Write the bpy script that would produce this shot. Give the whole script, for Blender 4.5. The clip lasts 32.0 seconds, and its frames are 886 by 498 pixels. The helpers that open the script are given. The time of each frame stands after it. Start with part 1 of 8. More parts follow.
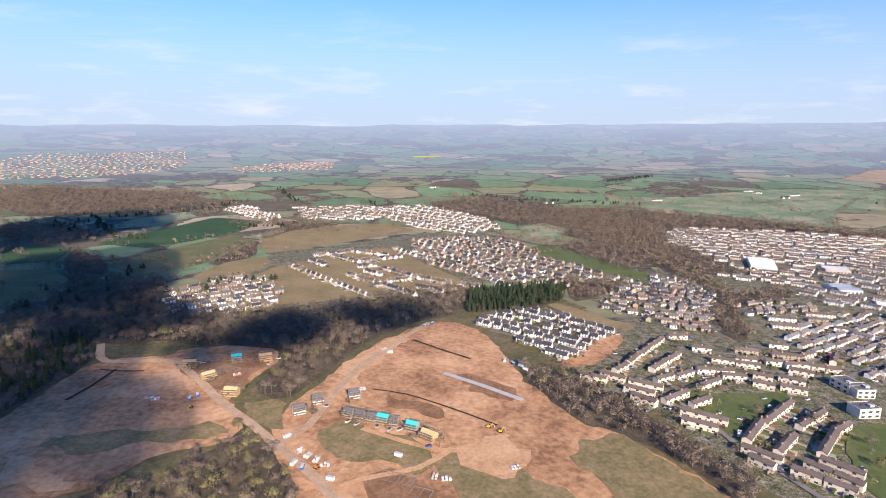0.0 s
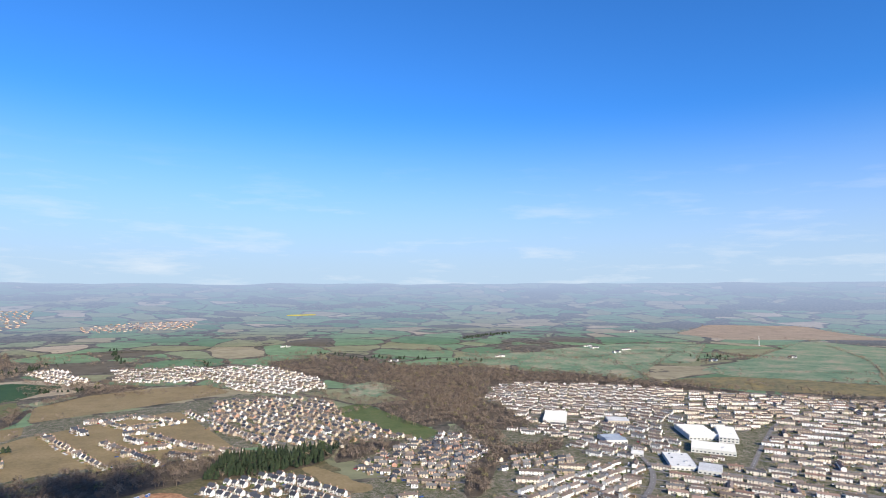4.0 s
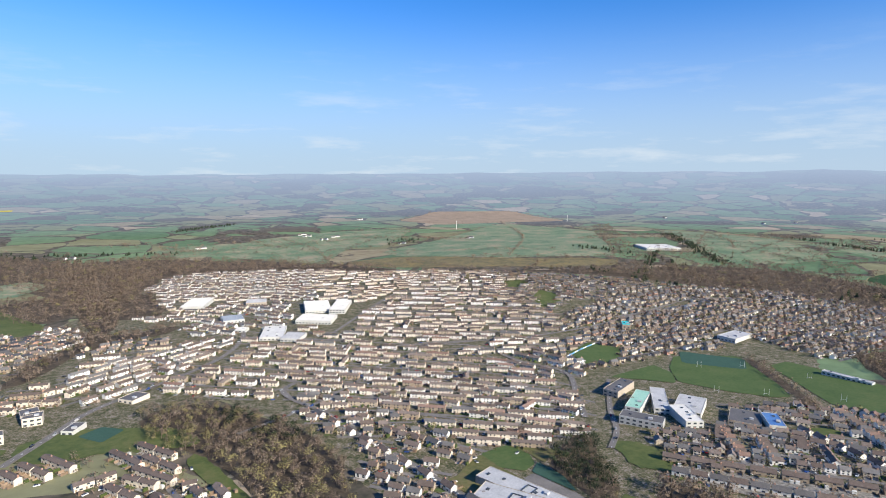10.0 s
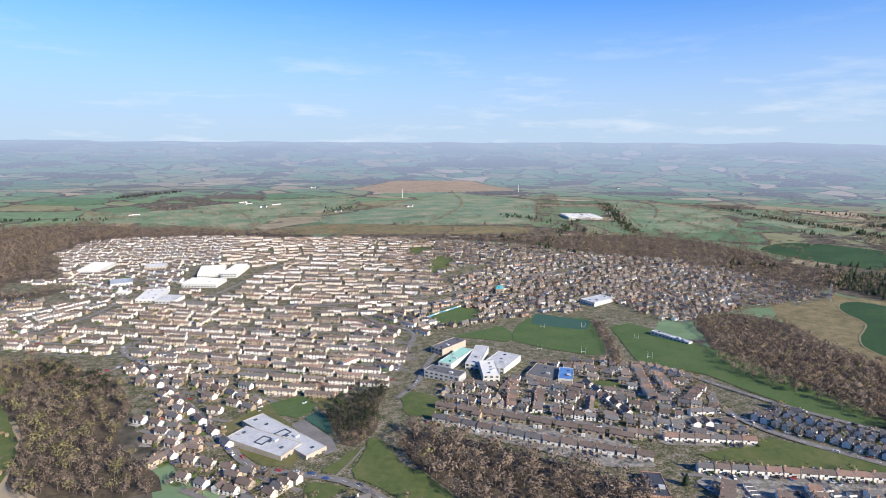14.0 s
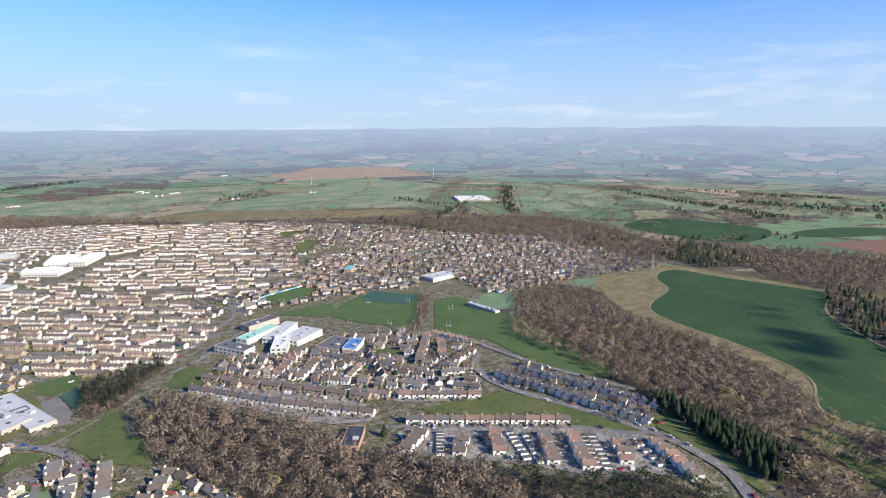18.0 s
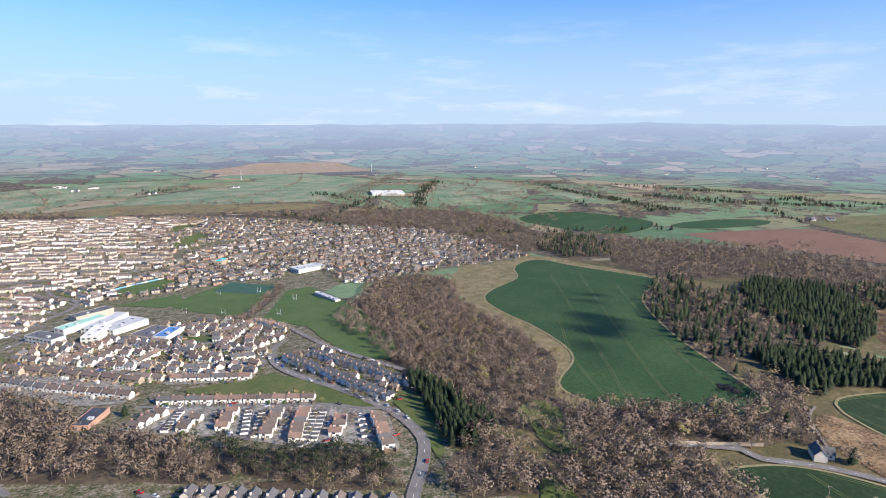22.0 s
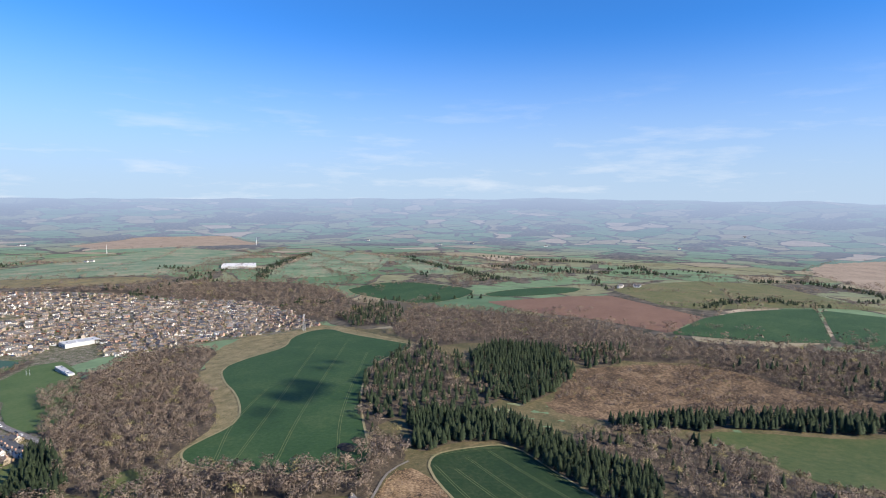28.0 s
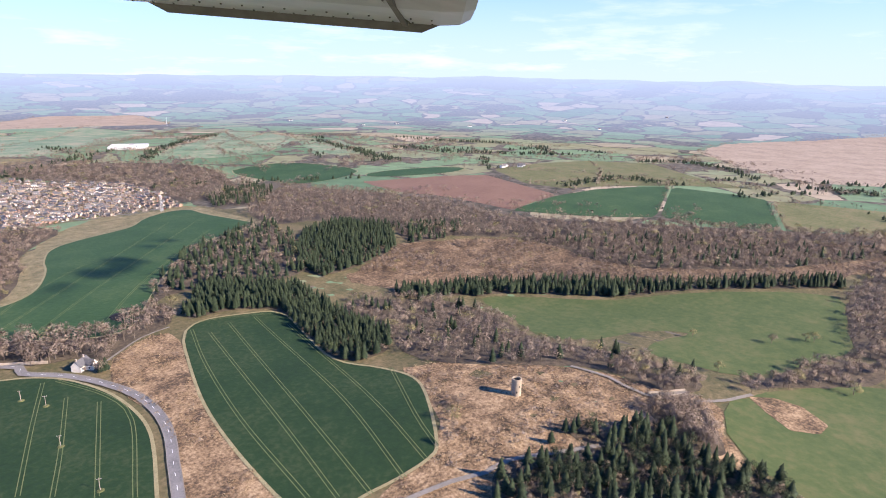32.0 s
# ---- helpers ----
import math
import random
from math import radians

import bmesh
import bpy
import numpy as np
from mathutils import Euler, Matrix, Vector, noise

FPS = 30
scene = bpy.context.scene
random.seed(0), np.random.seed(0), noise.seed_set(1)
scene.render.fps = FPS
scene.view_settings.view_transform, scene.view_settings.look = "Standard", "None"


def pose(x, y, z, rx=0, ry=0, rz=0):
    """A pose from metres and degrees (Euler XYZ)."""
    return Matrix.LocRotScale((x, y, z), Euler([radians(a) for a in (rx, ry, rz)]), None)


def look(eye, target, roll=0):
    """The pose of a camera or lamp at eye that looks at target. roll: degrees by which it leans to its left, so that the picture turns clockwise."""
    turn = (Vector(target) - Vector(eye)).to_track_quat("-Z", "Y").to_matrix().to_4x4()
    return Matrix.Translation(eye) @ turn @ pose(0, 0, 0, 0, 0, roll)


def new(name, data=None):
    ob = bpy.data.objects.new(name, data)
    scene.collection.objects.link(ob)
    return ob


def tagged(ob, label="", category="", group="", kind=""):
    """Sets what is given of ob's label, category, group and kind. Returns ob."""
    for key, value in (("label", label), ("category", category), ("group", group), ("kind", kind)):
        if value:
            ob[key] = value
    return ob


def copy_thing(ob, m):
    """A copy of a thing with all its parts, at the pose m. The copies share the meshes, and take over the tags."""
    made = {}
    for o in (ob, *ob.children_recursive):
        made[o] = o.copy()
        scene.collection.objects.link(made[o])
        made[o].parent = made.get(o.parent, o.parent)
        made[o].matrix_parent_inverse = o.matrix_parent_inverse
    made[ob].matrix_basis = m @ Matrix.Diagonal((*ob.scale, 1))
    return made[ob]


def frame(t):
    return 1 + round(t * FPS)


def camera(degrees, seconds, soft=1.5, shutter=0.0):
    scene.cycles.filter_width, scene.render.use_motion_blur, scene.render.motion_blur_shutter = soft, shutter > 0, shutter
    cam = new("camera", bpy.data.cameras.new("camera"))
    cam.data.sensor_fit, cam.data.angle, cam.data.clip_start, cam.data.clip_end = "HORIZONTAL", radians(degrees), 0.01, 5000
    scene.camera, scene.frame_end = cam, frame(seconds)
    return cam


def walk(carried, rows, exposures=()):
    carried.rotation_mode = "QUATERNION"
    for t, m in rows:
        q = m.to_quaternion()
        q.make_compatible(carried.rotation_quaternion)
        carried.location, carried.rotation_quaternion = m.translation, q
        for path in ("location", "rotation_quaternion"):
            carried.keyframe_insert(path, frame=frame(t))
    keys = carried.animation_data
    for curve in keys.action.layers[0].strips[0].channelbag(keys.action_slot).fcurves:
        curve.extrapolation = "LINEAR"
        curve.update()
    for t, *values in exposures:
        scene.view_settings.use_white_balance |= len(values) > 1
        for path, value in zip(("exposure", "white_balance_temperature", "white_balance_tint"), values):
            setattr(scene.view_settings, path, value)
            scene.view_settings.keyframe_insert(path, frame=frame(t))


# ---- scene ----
cam = camera(75.0, 32.0, soft=1.0)
METRES, EYE, TILT, LEAN, TURN = 1165.0, 161.94, -1.2, 0.75, 0.0
ROWS = [
    (0.0, 0.0, 0.0, 0.0, 0.23, -10.79, -1.19),
    (0.5, 0.0166, -0.0029, 0.0006, 0.16, -10.83, -1.24),
    (1.0, 0.033, -0.0058, 0.0012, 0.1, -9.41, -1.3),
    (1.5, 0.0491, -0.0088, 0.0019, -0.1, -6.78, -1.38),
    (2.0, 0.0653, -0.0119, 0.0027, -0.95, -3.85, -1.45),
    (2.5, 0.0813, -0.0152, 0.0033, -2.55, -1.03, -1.52),
    (3.0, 0.0973, -0.0189, 0.0038, -4.61, 1.55, -1.48),
    (3.5, 0.1131, -0.023, 0.0042, -6.79, 3.6, -1.35),
    (4.0, 0.129, -0.0277, 0.0047, -9.03, 4.95, -1.15),
    (4.5, 0.1445, -0.0327, 0.0049, -11.37, 6.17, -0.95),
    (5.5, 0.1759, -0.0446, 0.0062, -15.6, 8.35, -0.5),
    (6.5, 0.2067, -0.0578, 0.0074, -19.59, 9.91, -0.13),
    (7.0, 0.2209, -0.0656, 0.0078, -21.92, 10.04, -0.13),
    (7.5, 0.2348, -0.0743, 0.008, -24.23, 8.5, -0.13),
    (8.0, 0.2481, -0.0836, 0.0078, -26.37, 5.8, -0.05),
    (8.5, 0.2611, -0.0934, 0.0073, -28.14, 2.19, 0.02),
    (9.0, 0.2739, -0.1037, 0.0073, -29.34, -1.24, -0.03),
    (9.5, 0.2863, -0.1135, 0.0071, -29.85, -3.59, -0.26),
    (10.0, 0.2988, -0.123, 0.0067, -29.84, -5.57, -0.47),
    (10.5, 0.3109, -0.1329, 0.0065, -29.79, -7.29, -0.58),
    (11.0, 0.3232, -0.1427, 0.0063, -29.72, -8.16, -0.69),
    (11.5, 0.3355, -0.1524, 0.0062, -29.68, -8.4, -0.82),
    (12.0, 0.3476, -0.1623, 0.0063, -29.77, -8.32, -0.97),
    (12.5, 0.3596, -0.1722, 0.0061, -29.96, -8.3, -0.99),
    (13.0, 0.3714, -0.182, 0.006, -30.31, -8.27, -0.98),
    (13.5, 0.3834, -0.1921, 0.0057, -30.75, -8.34, -0.96),
    (14.0, 0.3952, -0.2021, 0.0054, -31.15, -8.5, -0.99),
    (14.5, 0.4069, -0.212, 0.0047, -31.46, -8.81, -0.99),
    (15.5, 0.43, -0.2324, 0.0034, -32.41, -9.345, -0.74),
    (16.5, 0.4532, -0.2528, 0.002, -33.36, -9.88, -0.49),
    (17.0, 0.4647, -0.2632, 0.0013, -34.45, -10.39, -0.33),
    (17.5, 0.4762, -0.2735, 0.0008, -35.45, -10.36, -0.26),
    (18.0, 0.4876, -0.2839, 0.0003, -36.18, -9.69, -0.22),
    (18.5, 0.4989, -0.2942, 0.0001, -36.73, -8.9, -0.21),
    (19.0, 0.5101, -0.3048, -0.0003, -37.24, -8.62, -0.14),
    (19.5, 0.5213, -0.3154, -0.001, -37.6, -8.51, -0.09),
    (20.0, 0.5321, -0.3262, -0.0015, -37.77, -9.09, -0.1),
    (20.5, 0.5431, -0.337, -0.0019, -37.95, -10.15, -0.09),
    (21.0, 0.554, -0.348, -0.0023, -38.39, -10.36, -0.1),
    (21.5, 0.5649, -0.3588, -0.0025, -38.75, -10.12, -0.22),
    (22.0, 0.5756, -0.3698, -0.0029, -38.97, -10.0, -0.36),
    (22.5, 0.5863, -0.3808, -0.0031, -39.03, -9.94, -0.46),
    (23.0, 0.5969, -0.3917, -0.0032, -39.03, -10.01, -0.54),
    (23.5, 0.6073, -0.4027, -0.0034, -39.02, -9.96, -0.63),
    (24.0, 0.6176, -0.4139, -0.0036, -39.02, -10.07, -0.66),
    (24.5, 0.6279, -0.4249, -0.0036, -39.18, -9.9, -0.69),
    (25.0, 0.6382, -0.4359, -0.0038, -39.55, -8.94, -0.65),
    (25.5, 0.6482, -0.447, -0.0038, -40.09, -7.77, -0.64),
    (26.5, 0.6679, -0.4698, -0.0039, -42.14, -5.215, -0.52),
    (27.5, 0.6875, -0.4925, -0.0039, -44.19, -2.66, -0.4),
    (28.0, 0.6965, -0.5046, -0.0037, -45.35, -2.7, -0.37),
    (28.5, 0.7054, -0.5168, -0.0038, -46.68, -4.84, -0.29),
    (29.0, 0.714, -0.5291, -0.0037, -48.23, -7.67, -0.2),
    (29.5, 0.7226, -0.5415, -0.0037, -49.62, -9.92, -0.09),
    (30.0, 0.7308, -0.5531, -0.0038, -50.46, -11.75, -0.06),
    (30.5, 0.7392, -0.5653, -0.0039, -50.73, -13.07, -0.25),
    (31.0, 0.7477, -0.5776, -0.004, -50.47, -13.85, -0.45),
    (31.5, 0.7561, -0.5898, -0.0042, -50.09, -14.09, -0.65),
    (32.0, 0.7648, -0.6019, -0.0043, -49.81, -14.31, -0.58),
]
walk(cam, [(t, pose(0, 0, EYE, TILT, LEAN, TURN) @ pose(METRES * x, METRES * y, METRES * z, 90 + pitch, roll, yaw)) for t, x, y, z, yaw, pitch, roll in ROWS],
     exposures=[(0.0, 0.93, 6850, 17), (2.5, 0.86, 6650, 13), (4.0, 0.80, 6550, 8), (8.0, 0.72, 6750, 6), (13.0, 0.82, 6550, 9), (20.0, 0.90, 6550, 10), (25.0, 1.0, 6500, 11), (28.0, 0.82, 6550, 9), (29.0, 0.86, 6550, 12), (30.0, 1.18, 6550, 16), (32.0, 1.38, 6600, 20)])

# ---- sky, sun ----
SUN_AZ, SUN_EL = 161.0, 29.0   # degrees clockwise from +y, and above the level
world = bpy.data.worlds.new("sky")
scene.world = world
world.use_nodes = True
wn, wl = world.node_tree.nodes, world.node_tree.links
wn.clear()


sky = wn.new("ShaderNodeTexSky")
sky.sky_type, sky.sun_disc = "NISHITA", False
sky.sun_elevation, sky.sun_rotation = radians(SUN_EL), radians(SUN_AZ)
sky.altitude, sky.air_density, sky.dust_density, sky.ozone_density = 300, 1.0, 0.0, 5.0
coord = wn.new("ShaderNodeTexCoord")
stretch = wn.new("ShaderNodeMapping")
stretch.inputs["Scale"].default_value = (2.2, 2.2, 14.0)
wisps = wn.new("ShaderNodeTexNoise")
wisps.inputs["Scale"].default_value, wisps.inputs["Detail"].default_value = 2.6, 6.0
wisps.inputs["Roughness"].default_value = 0.62
ramp = wn.new("ShaderNodeValToRGB")
ramp.color_ramp.elements[0].position, ramp.color_ramp.elements[1].position = 0.52, 0.72
ramp.color_ramp.elements[1].color = (0.55, 0.55, 0.55, 1)
split = wn.new("ShaderNodeSeparateXYZ")
low = wn.new("ShaderNodeValToRGB")
low.color_ramp.elements[0].position, low.color_ramp.elements[0].color = 0.02, (1, 1, 1, 1)
low.color_ramp.elements[1].position, low.color_ramp.elements[1].color = 0.22, (0, 0, 0, 1)
both = wn.new("ShaderNodeMath")
both.operation = "MULTIPLY"
mixed = wn.new("ShaderNodeMix")
mixed.data_type = "RGBA"
mixed.inputs["B"].default_value = (6.2, 6.6, 7.2, 1)
back = wn.new("ShaderNodeBackground")
back.inputs["Strength"].default_value = 0.08
out = wn.new("ShaderNodeOutputWorld")
wl.new(coord.outputs["Generated"], stretch.inputs["Vector"])
wl.new(stretch.outputs["Vector"], wisps.inputs["Vector"])
wl.new(wisps.outputs["Fac"], ramp.inputs["Fac"])
wl.new(coord.outputs["Generated"], split.inputs["Vector"])
wl.new(split.outputs["Z"], low.inputs["Fac"])
wl.new(ramp.outputs["Color"], both.inputs[0])
wl.new(low.outputs["Color"], both.inputs[1])
wl.new(both.outputs["Value"], mixed.inputs["Factor"])
haze = wn.new("ShaderNodeMix")
haze.data_type = "RGBA"
haze.inputs["B"].default_value = (3.85, 4.70, 6.05, 1)
thick = wn.new("ShaderNodeValToRGB")
thick.color_ramp.interpolation = "EASE"
thick.color_ramp.elements[0].position, thick.color_ramp.elements[0].color = 0.0, (0.92, 0.92, 0.92, 1)
thick.color_ramp.elements[1].position, thick.color_ramp.elements[1].color = 0.30, (0, 0, 0, 1)
wl.new(split.outputs["Z"], thick.inputs["Fac"])
wl.new(thick.outputs["Color"], haze.inputs["Factor"])
tint = wn.new("ShaderNodeMix")
tint.data_type, tint.blend_type = "RGBA", "MULTIPLY"
tint.inputs["Factor"].default_value, tint.inputs["B"].default_value = 1.0, (0.37, 0.90, 1.45, 1)
wl.new(sky.outputs["Color"], tint.inputs["A"])
wl.new(tint.outputs["Result"], haze.inputs["A"])
wl.new(haze.outputs["Result"], mixed.inputs["A"])
wl.new(mixed.outputs["Result"], back.inputs["Color"])
wl.new(back.outputs["Background"], out.inputs["Surface"])

sun_data = bpy.data.lights.new("sun", "SUN")
sun_data.energy, sun_data.angle, sun_data.color = 5.0, radians(0.53), (1.0, 0.905, 0.755)
sun = new("sun", sun_data)
az, el = radians(SUN_AZ), radians(SUN_EL)
to_sun = Vector((math.sin(az) * math.cos(el), math.cos(az) * math.cos(el), math.sin(el)))
sun.matrix_world = look(to_sun * 900, (0, 0, 0))

# ---- materials ----
MATS = {}


def mat(name, colours, size=10.0, fine=1.0, rough=0.85, bump=0.0, metal=0.0, per="", amount=0.5, spec=0.25, spread=0.34, stretch=(1, 1, 1), contrast=1.0):
    """A surface that wanders between two or three colours at the size of stains and again at the size of grain;
    per: also from piece to piece ("object" or "island")."""
    m = bpy.data.materials.new(name)
    m.use_nodes = True
    nt = m.node_tree
    n, link = nt.nodes, nt.links
    bsdf = n["Principled BSDF"]
    bsdf.inputs["Roughness"].default_value, bsdf.inputs["Metallic"].default_value = rough, metal
    bsdf.inputs["Specular IOR Level"].default_value = spec
    geo = n.new("ShaderNodeNewGeometry")
    mapping = n.new("ShaderNodeMapping")
    mapping.inputs["Scale"].default_value = stretch
    link.new(geo.outputs["Position"], mapping.inputs["Vector"])
    big, small = n.new("ShaderNodeTexNoise"), n.new("ShaderNodeTexNoise")
    for tex, s, d in ((big, size, 4.0), (small, fine, 5.0)):
        tex.inputs["Scale"].default_value, tex.inputs["Detail"].default_value = 1.0 / s, d
        tex.inputs["Roughness"].default_value = 0.62
        link.new(mapping.outputs["Vector"], tex.inputs["Vector"])
    add = n.new("ShaderNodeMath")
    add.operation = "MULTIPLY_ADD"
    add.inputs[1].default_value = amount
    link.new(small.outputs["Fac"], add.inputs[0])
    scaled = n.new("ShaderNodeMath")
    scaled.operation = "MULTIPLY"
    scaled.inputs[1].default_value = 1.0 - amount
    link.new(big.outputs["Fac"], scaled.inputs[0])
    link.new(scaled.outputs[0], add.inputs[2])
    last = add
    if per:
        rnd = n.new("ShaderNodeObjectInfo").outputs["Random"] if per == "object" else geo.outputs["Random Per Island"]
        more = n.new("ShaderNodeMath")
        more.operation = "MULTIPLY_ADD"
        more.inputs[1].default_value = spread
        link.new(rnd, more.inputs[0])
        shift = n.new("ShaderNodeMath")
        shift.operation = "SUBTRACT"
        shift.inputs[1].default_value = spread / 2
        link.new(add.outputs[0], shift.inputs[0])
        link.new(shift.outputs[0], more.inputs[2])
        last = more
    cr = n.new("ShaderNodeValToRGB")
    el = cr.color_ramp.elements
    k = len(colours)
    lo, hi = 0.5 - 0.2 / contrast, 0.5 + 0.2 / contrast
    el[0].position, el[0].color = lo, (*colours[0], 1)
    el[1].position, el[1].color = hi, (*colours[-1], 1)
    for i in range(1, k - 1):
        e = el.new(lo + (hi - lo) * i / (k - 1))
        e.color = (*colours[i], 1)
    link.new(last.outputs[0], cr.inputs["Fac"])
    link.new(cr.outputs["Color"], bsdf.inputs["Base Color"])
    if bump:
        b = n.new("ShaderNodeBump")
        b.inputs["Strength"].default_value, b.inputs["Distance"].default_value = 0.8, bump
        link.new(small.outputs["Fac"], b.inputs["Height"])
        link.new(b.outputs["Normal"], bsdf.inputs["Normal"])
    MATS[name] = m
    return m


mat("crop_wheat", [(0.016, 0.043, 0.014), (0.026, 0.063, 0.020), (0.054, 0.088, 0.032)], 50, 3, bump=0.3, contrast=1.15)
# the wheat again, darkened to stand in for dimmer light on the near fields
mat("crop_young", [(0.009, 0.025, 0.009), (0.014, 0.036, 0.011), (0.038, 0.054, 0.022)], 45, 3, bump=0.3, contrast=1.15)
mat("pasture", [(0.054, 0.080, 0.024), (0.082, 0.104, 0.032), (0.122, 0.122, 0.048)], 30, 4, bump=0.3, contrast=1.35)
mat("pasture_dry", [(0.075, 0.085, 0.030), (0.115, 0.115, 0.045), (0.16, 0.13, 0.065)], 40, 4, bump=0.3, contrast=1.6)
mat("astro", [(0.028, 0.070, 0.050), (0.036, 0.085, 0.062), (0.046, 0.098, 0.072)], 12, 1.5)
mat("pitch", [(0.050, 0.088, 0.026), (0.066, 0.105, 0.033), (0.090, 0.118, 0.042)], 25, 3, contrast=1.4)
mat("rough_grass", [(0.062, 0.043, 0.025), (0.145, 0.094, 0.052), (0.245, 0.162, 0.09), (0.36, 0.255, 0.15)], 15, 1.6, bump=0.6, amount=0.5, contrast=2)
mat("bracken", [(0.050, 0.034, 0.020), (0.092, 0.060, 0.034), (0.145, 0.096, 0.056), (0.215, 0.148, 0.088)], 18, 2.5, bump=0.6, amount=0.55, contrast=2)
mat("grazed", [(0.044, 0.070, 0.021), (0.066, 0.089, 0.028), (0.105, 0.105, 0.042)], 34, 5, bump=0.3, contrast=1.3)
mat("moor", [(0.20, 0.150, 0.105), (0.28, 0.215, 0.155), (0.34, 0.270, 0.200)], 60, 9, bump=0.5, contrast=1.4)
mat("gorse_ground", [(0.095, 0.090, 0.045), (0.160, 0.135, 0.070), (0.24, 0.18, 0.075)], 25, 5, bump=0.5, contrast=1.8)
mat("ploughed", [(0.13, 0.075, 0.050), (0.17, 0.098, 0.066), (0.20, 0.12, 0.08)], 50, 4, bump=0.4)
mat("stubble", [(0.15, 0.115, 0.055), (0.21, 0.155, 0.075), (0.25, 0.19, 0.10)], 35, 3, bump=0.3, contrast=1.5)
mat("site_earth", [(0.20, 0.100, 0.052), (0.33, 0.176, 0.092), (0.44, 0.246, 0.132), (0.54, 0.325, 0.19)], 42, 4, bump=0.5, amount=0.45, contrast=1.7)
mat("site_dark", [(0.15, 0.074, 0.038), (0.21, 0.112, 0.060), (0.28, 0.160, 0.090)], 12, 2, bump=0.4, contrast=1.6)
mat("site_light", [(0.36, 0.195, 0.10), (0.46, 0.27, 0.15), (0.54, 0.345, 0.205)], 14, 2, bump=0.4, contrast=1.6)
mat("site_green", [(0.12, 0.105, 0.045), (0.19, 0.145, 0.07), (0.27, 0.19, 0.105)], 14, 2.5, bump=0.4, amount=0.55, contrast=1.8)
mat("sand_track", [(0.30, 0.19, 0.12), (0.38, 0.26, 0.17), (0.45, 0.32, 0.22)], 12, 1.5, contrast=1.5)
mat("town_soil", [(0.030, 0.040, 0.015), (0.072, 0.082, 0.034), (0.120, 0.108, 0.066), (0.165, 0.135, 0.095), (0.26, 0.235, 0.20)], 6, 1.3, bump=0.3, amount=0.6, contrast=2.2)
mat("woodland_floor", [(0.045, 0.035, 0.024), (0.075, 0.058, 0.040), (0.120, 0.094, 0.060)], 14, 2.5, bump=0.4, contrast=1.7)
mat("asphalt", [(0.120, 0.114, 0.111), (0.165, 0.155, 0.149), (0.21, 0.198, 0.188)], 9, 0.8, rough=0.9, contrast=1.4)
mat("yard", [(0.085, 0.088, 0.058), (0.17, 0.16, 0.14), (0.24, 0.225, 0.205), (0.34, 0.31, 0.28)], 7, 2.0, amount=0.6, contrast=1.7)
mat("lane_surface", [(0.14, 0.125, 0.105), (0.19, 0.17, 0.145), (0.24, 0.215, 0.185)], 6, 0.8)
mat("concrete", [(0.30, 0.29, 0.28), (0.38, 0.37, 0.36), (0.45, 0.44, 0.42)], 6, 0.8)
mat("bark", [(0.095, 0.072, 0.054), (0.145, 0.112, 0.086), (0.20, 0.16, 0.125)], 30, 3, per="island", spread=0.16)
mat("twigs", [(0.130, 0.096, 0.072), (0.195, 0.148, 0.113), (0.270, 0.215, 0.168)], 26, 2.0, per="island", spread=0.10, amount=0.5, contrast=1.1)
mat("twigs_green", [(0.145, 0.125, 0.062), (0.215, 0.188, 0.088), (0.290, 0.260, 0.120)], 26, 2.0, per="island", spread=0.12, amount=0.5, contrast=1.1)
mat("needles", [(0.010, 0.018, 0.009), (0.023, 0.036, 0.017), (0.050, 0.064, 0.030)], 16, 1.5, per="island", spread=0.14, amount=0.6, contrast=1.1)
mat("render_cream", [(0.54, 0.47, 0.38), (0.65, 0.58, 0.49), (0.74, 0.69, 0.60)], 20, 2, per="island")
mat("render_white", [(0.62, 0.60, 0.56), (0.72, 0.70, 0.67), (0.80, 0.79, 0.77)], 20, 2, per="island")
mat("stone_wall", [(0.28, 0.225, 0.17), (0.38, 0.315, 0.245), (0.50, 0.43, 0.345)], 12, 1.5, per="island")
mat("brick_pink", [(0.34, 0.19, 0.14), (0.45, 0.28, 0.21), (0.55, 0.38, 0.30)], 12, 1.5, per="island")
mat("tile_brown", [(0.095, 0.074, 0.066), (0.140, 0.112, 0.100), (0.200, 0.166, 0.150)], 25, 1.2, per="island", bump=0.05)
mat("slate_grey", [(0.080, 0.078, 0.082), (0.120, 0.116, 0.117), (0.170, 0.164, 0.162)], 25, 1.2, rough=0.6, per="island", bump=0.05)
mat("slate_dark", [(0.032, 0.035, 0.045), (0.050, 0.054, 0.066), (0.075, 0.078, 0.09)], 25, 1.2, rough=0.55, per="island", bump=0.05)
mat("tile_red", [(0.155, 0.098, 0.080), (0.21, 0.142, 0.118), (0.26, 0.185, 0.155)], 20, 1.2, per="island", bump=0.05)
mat("window_glass", [(0.035, 0.042, 0.052), (0.055, 0.065, 0.078), (0.08, 0.09, 0.10)], 6, 1.0, rough=0.12, spec=0.6)
mat("black_soil", [(0.022, 0.019, 0.017), (0.032, 0.028, 0.025)], 4, 0.7)
mat("olive_rough", [(0.060, 0.062, 0.026), (0.105, 0.088, 0.042), (0.165, 0.125, 0.066)], 22, 3, bump=0.4, amount=0.5, contrast=1.8)
# pasture made paler and bluer, so distance haze sits in its colour
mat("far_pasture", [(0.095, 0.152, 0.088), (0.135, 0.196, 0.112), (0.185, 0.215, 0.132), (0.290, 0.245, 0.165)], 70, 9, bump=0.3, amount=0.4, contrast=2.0)
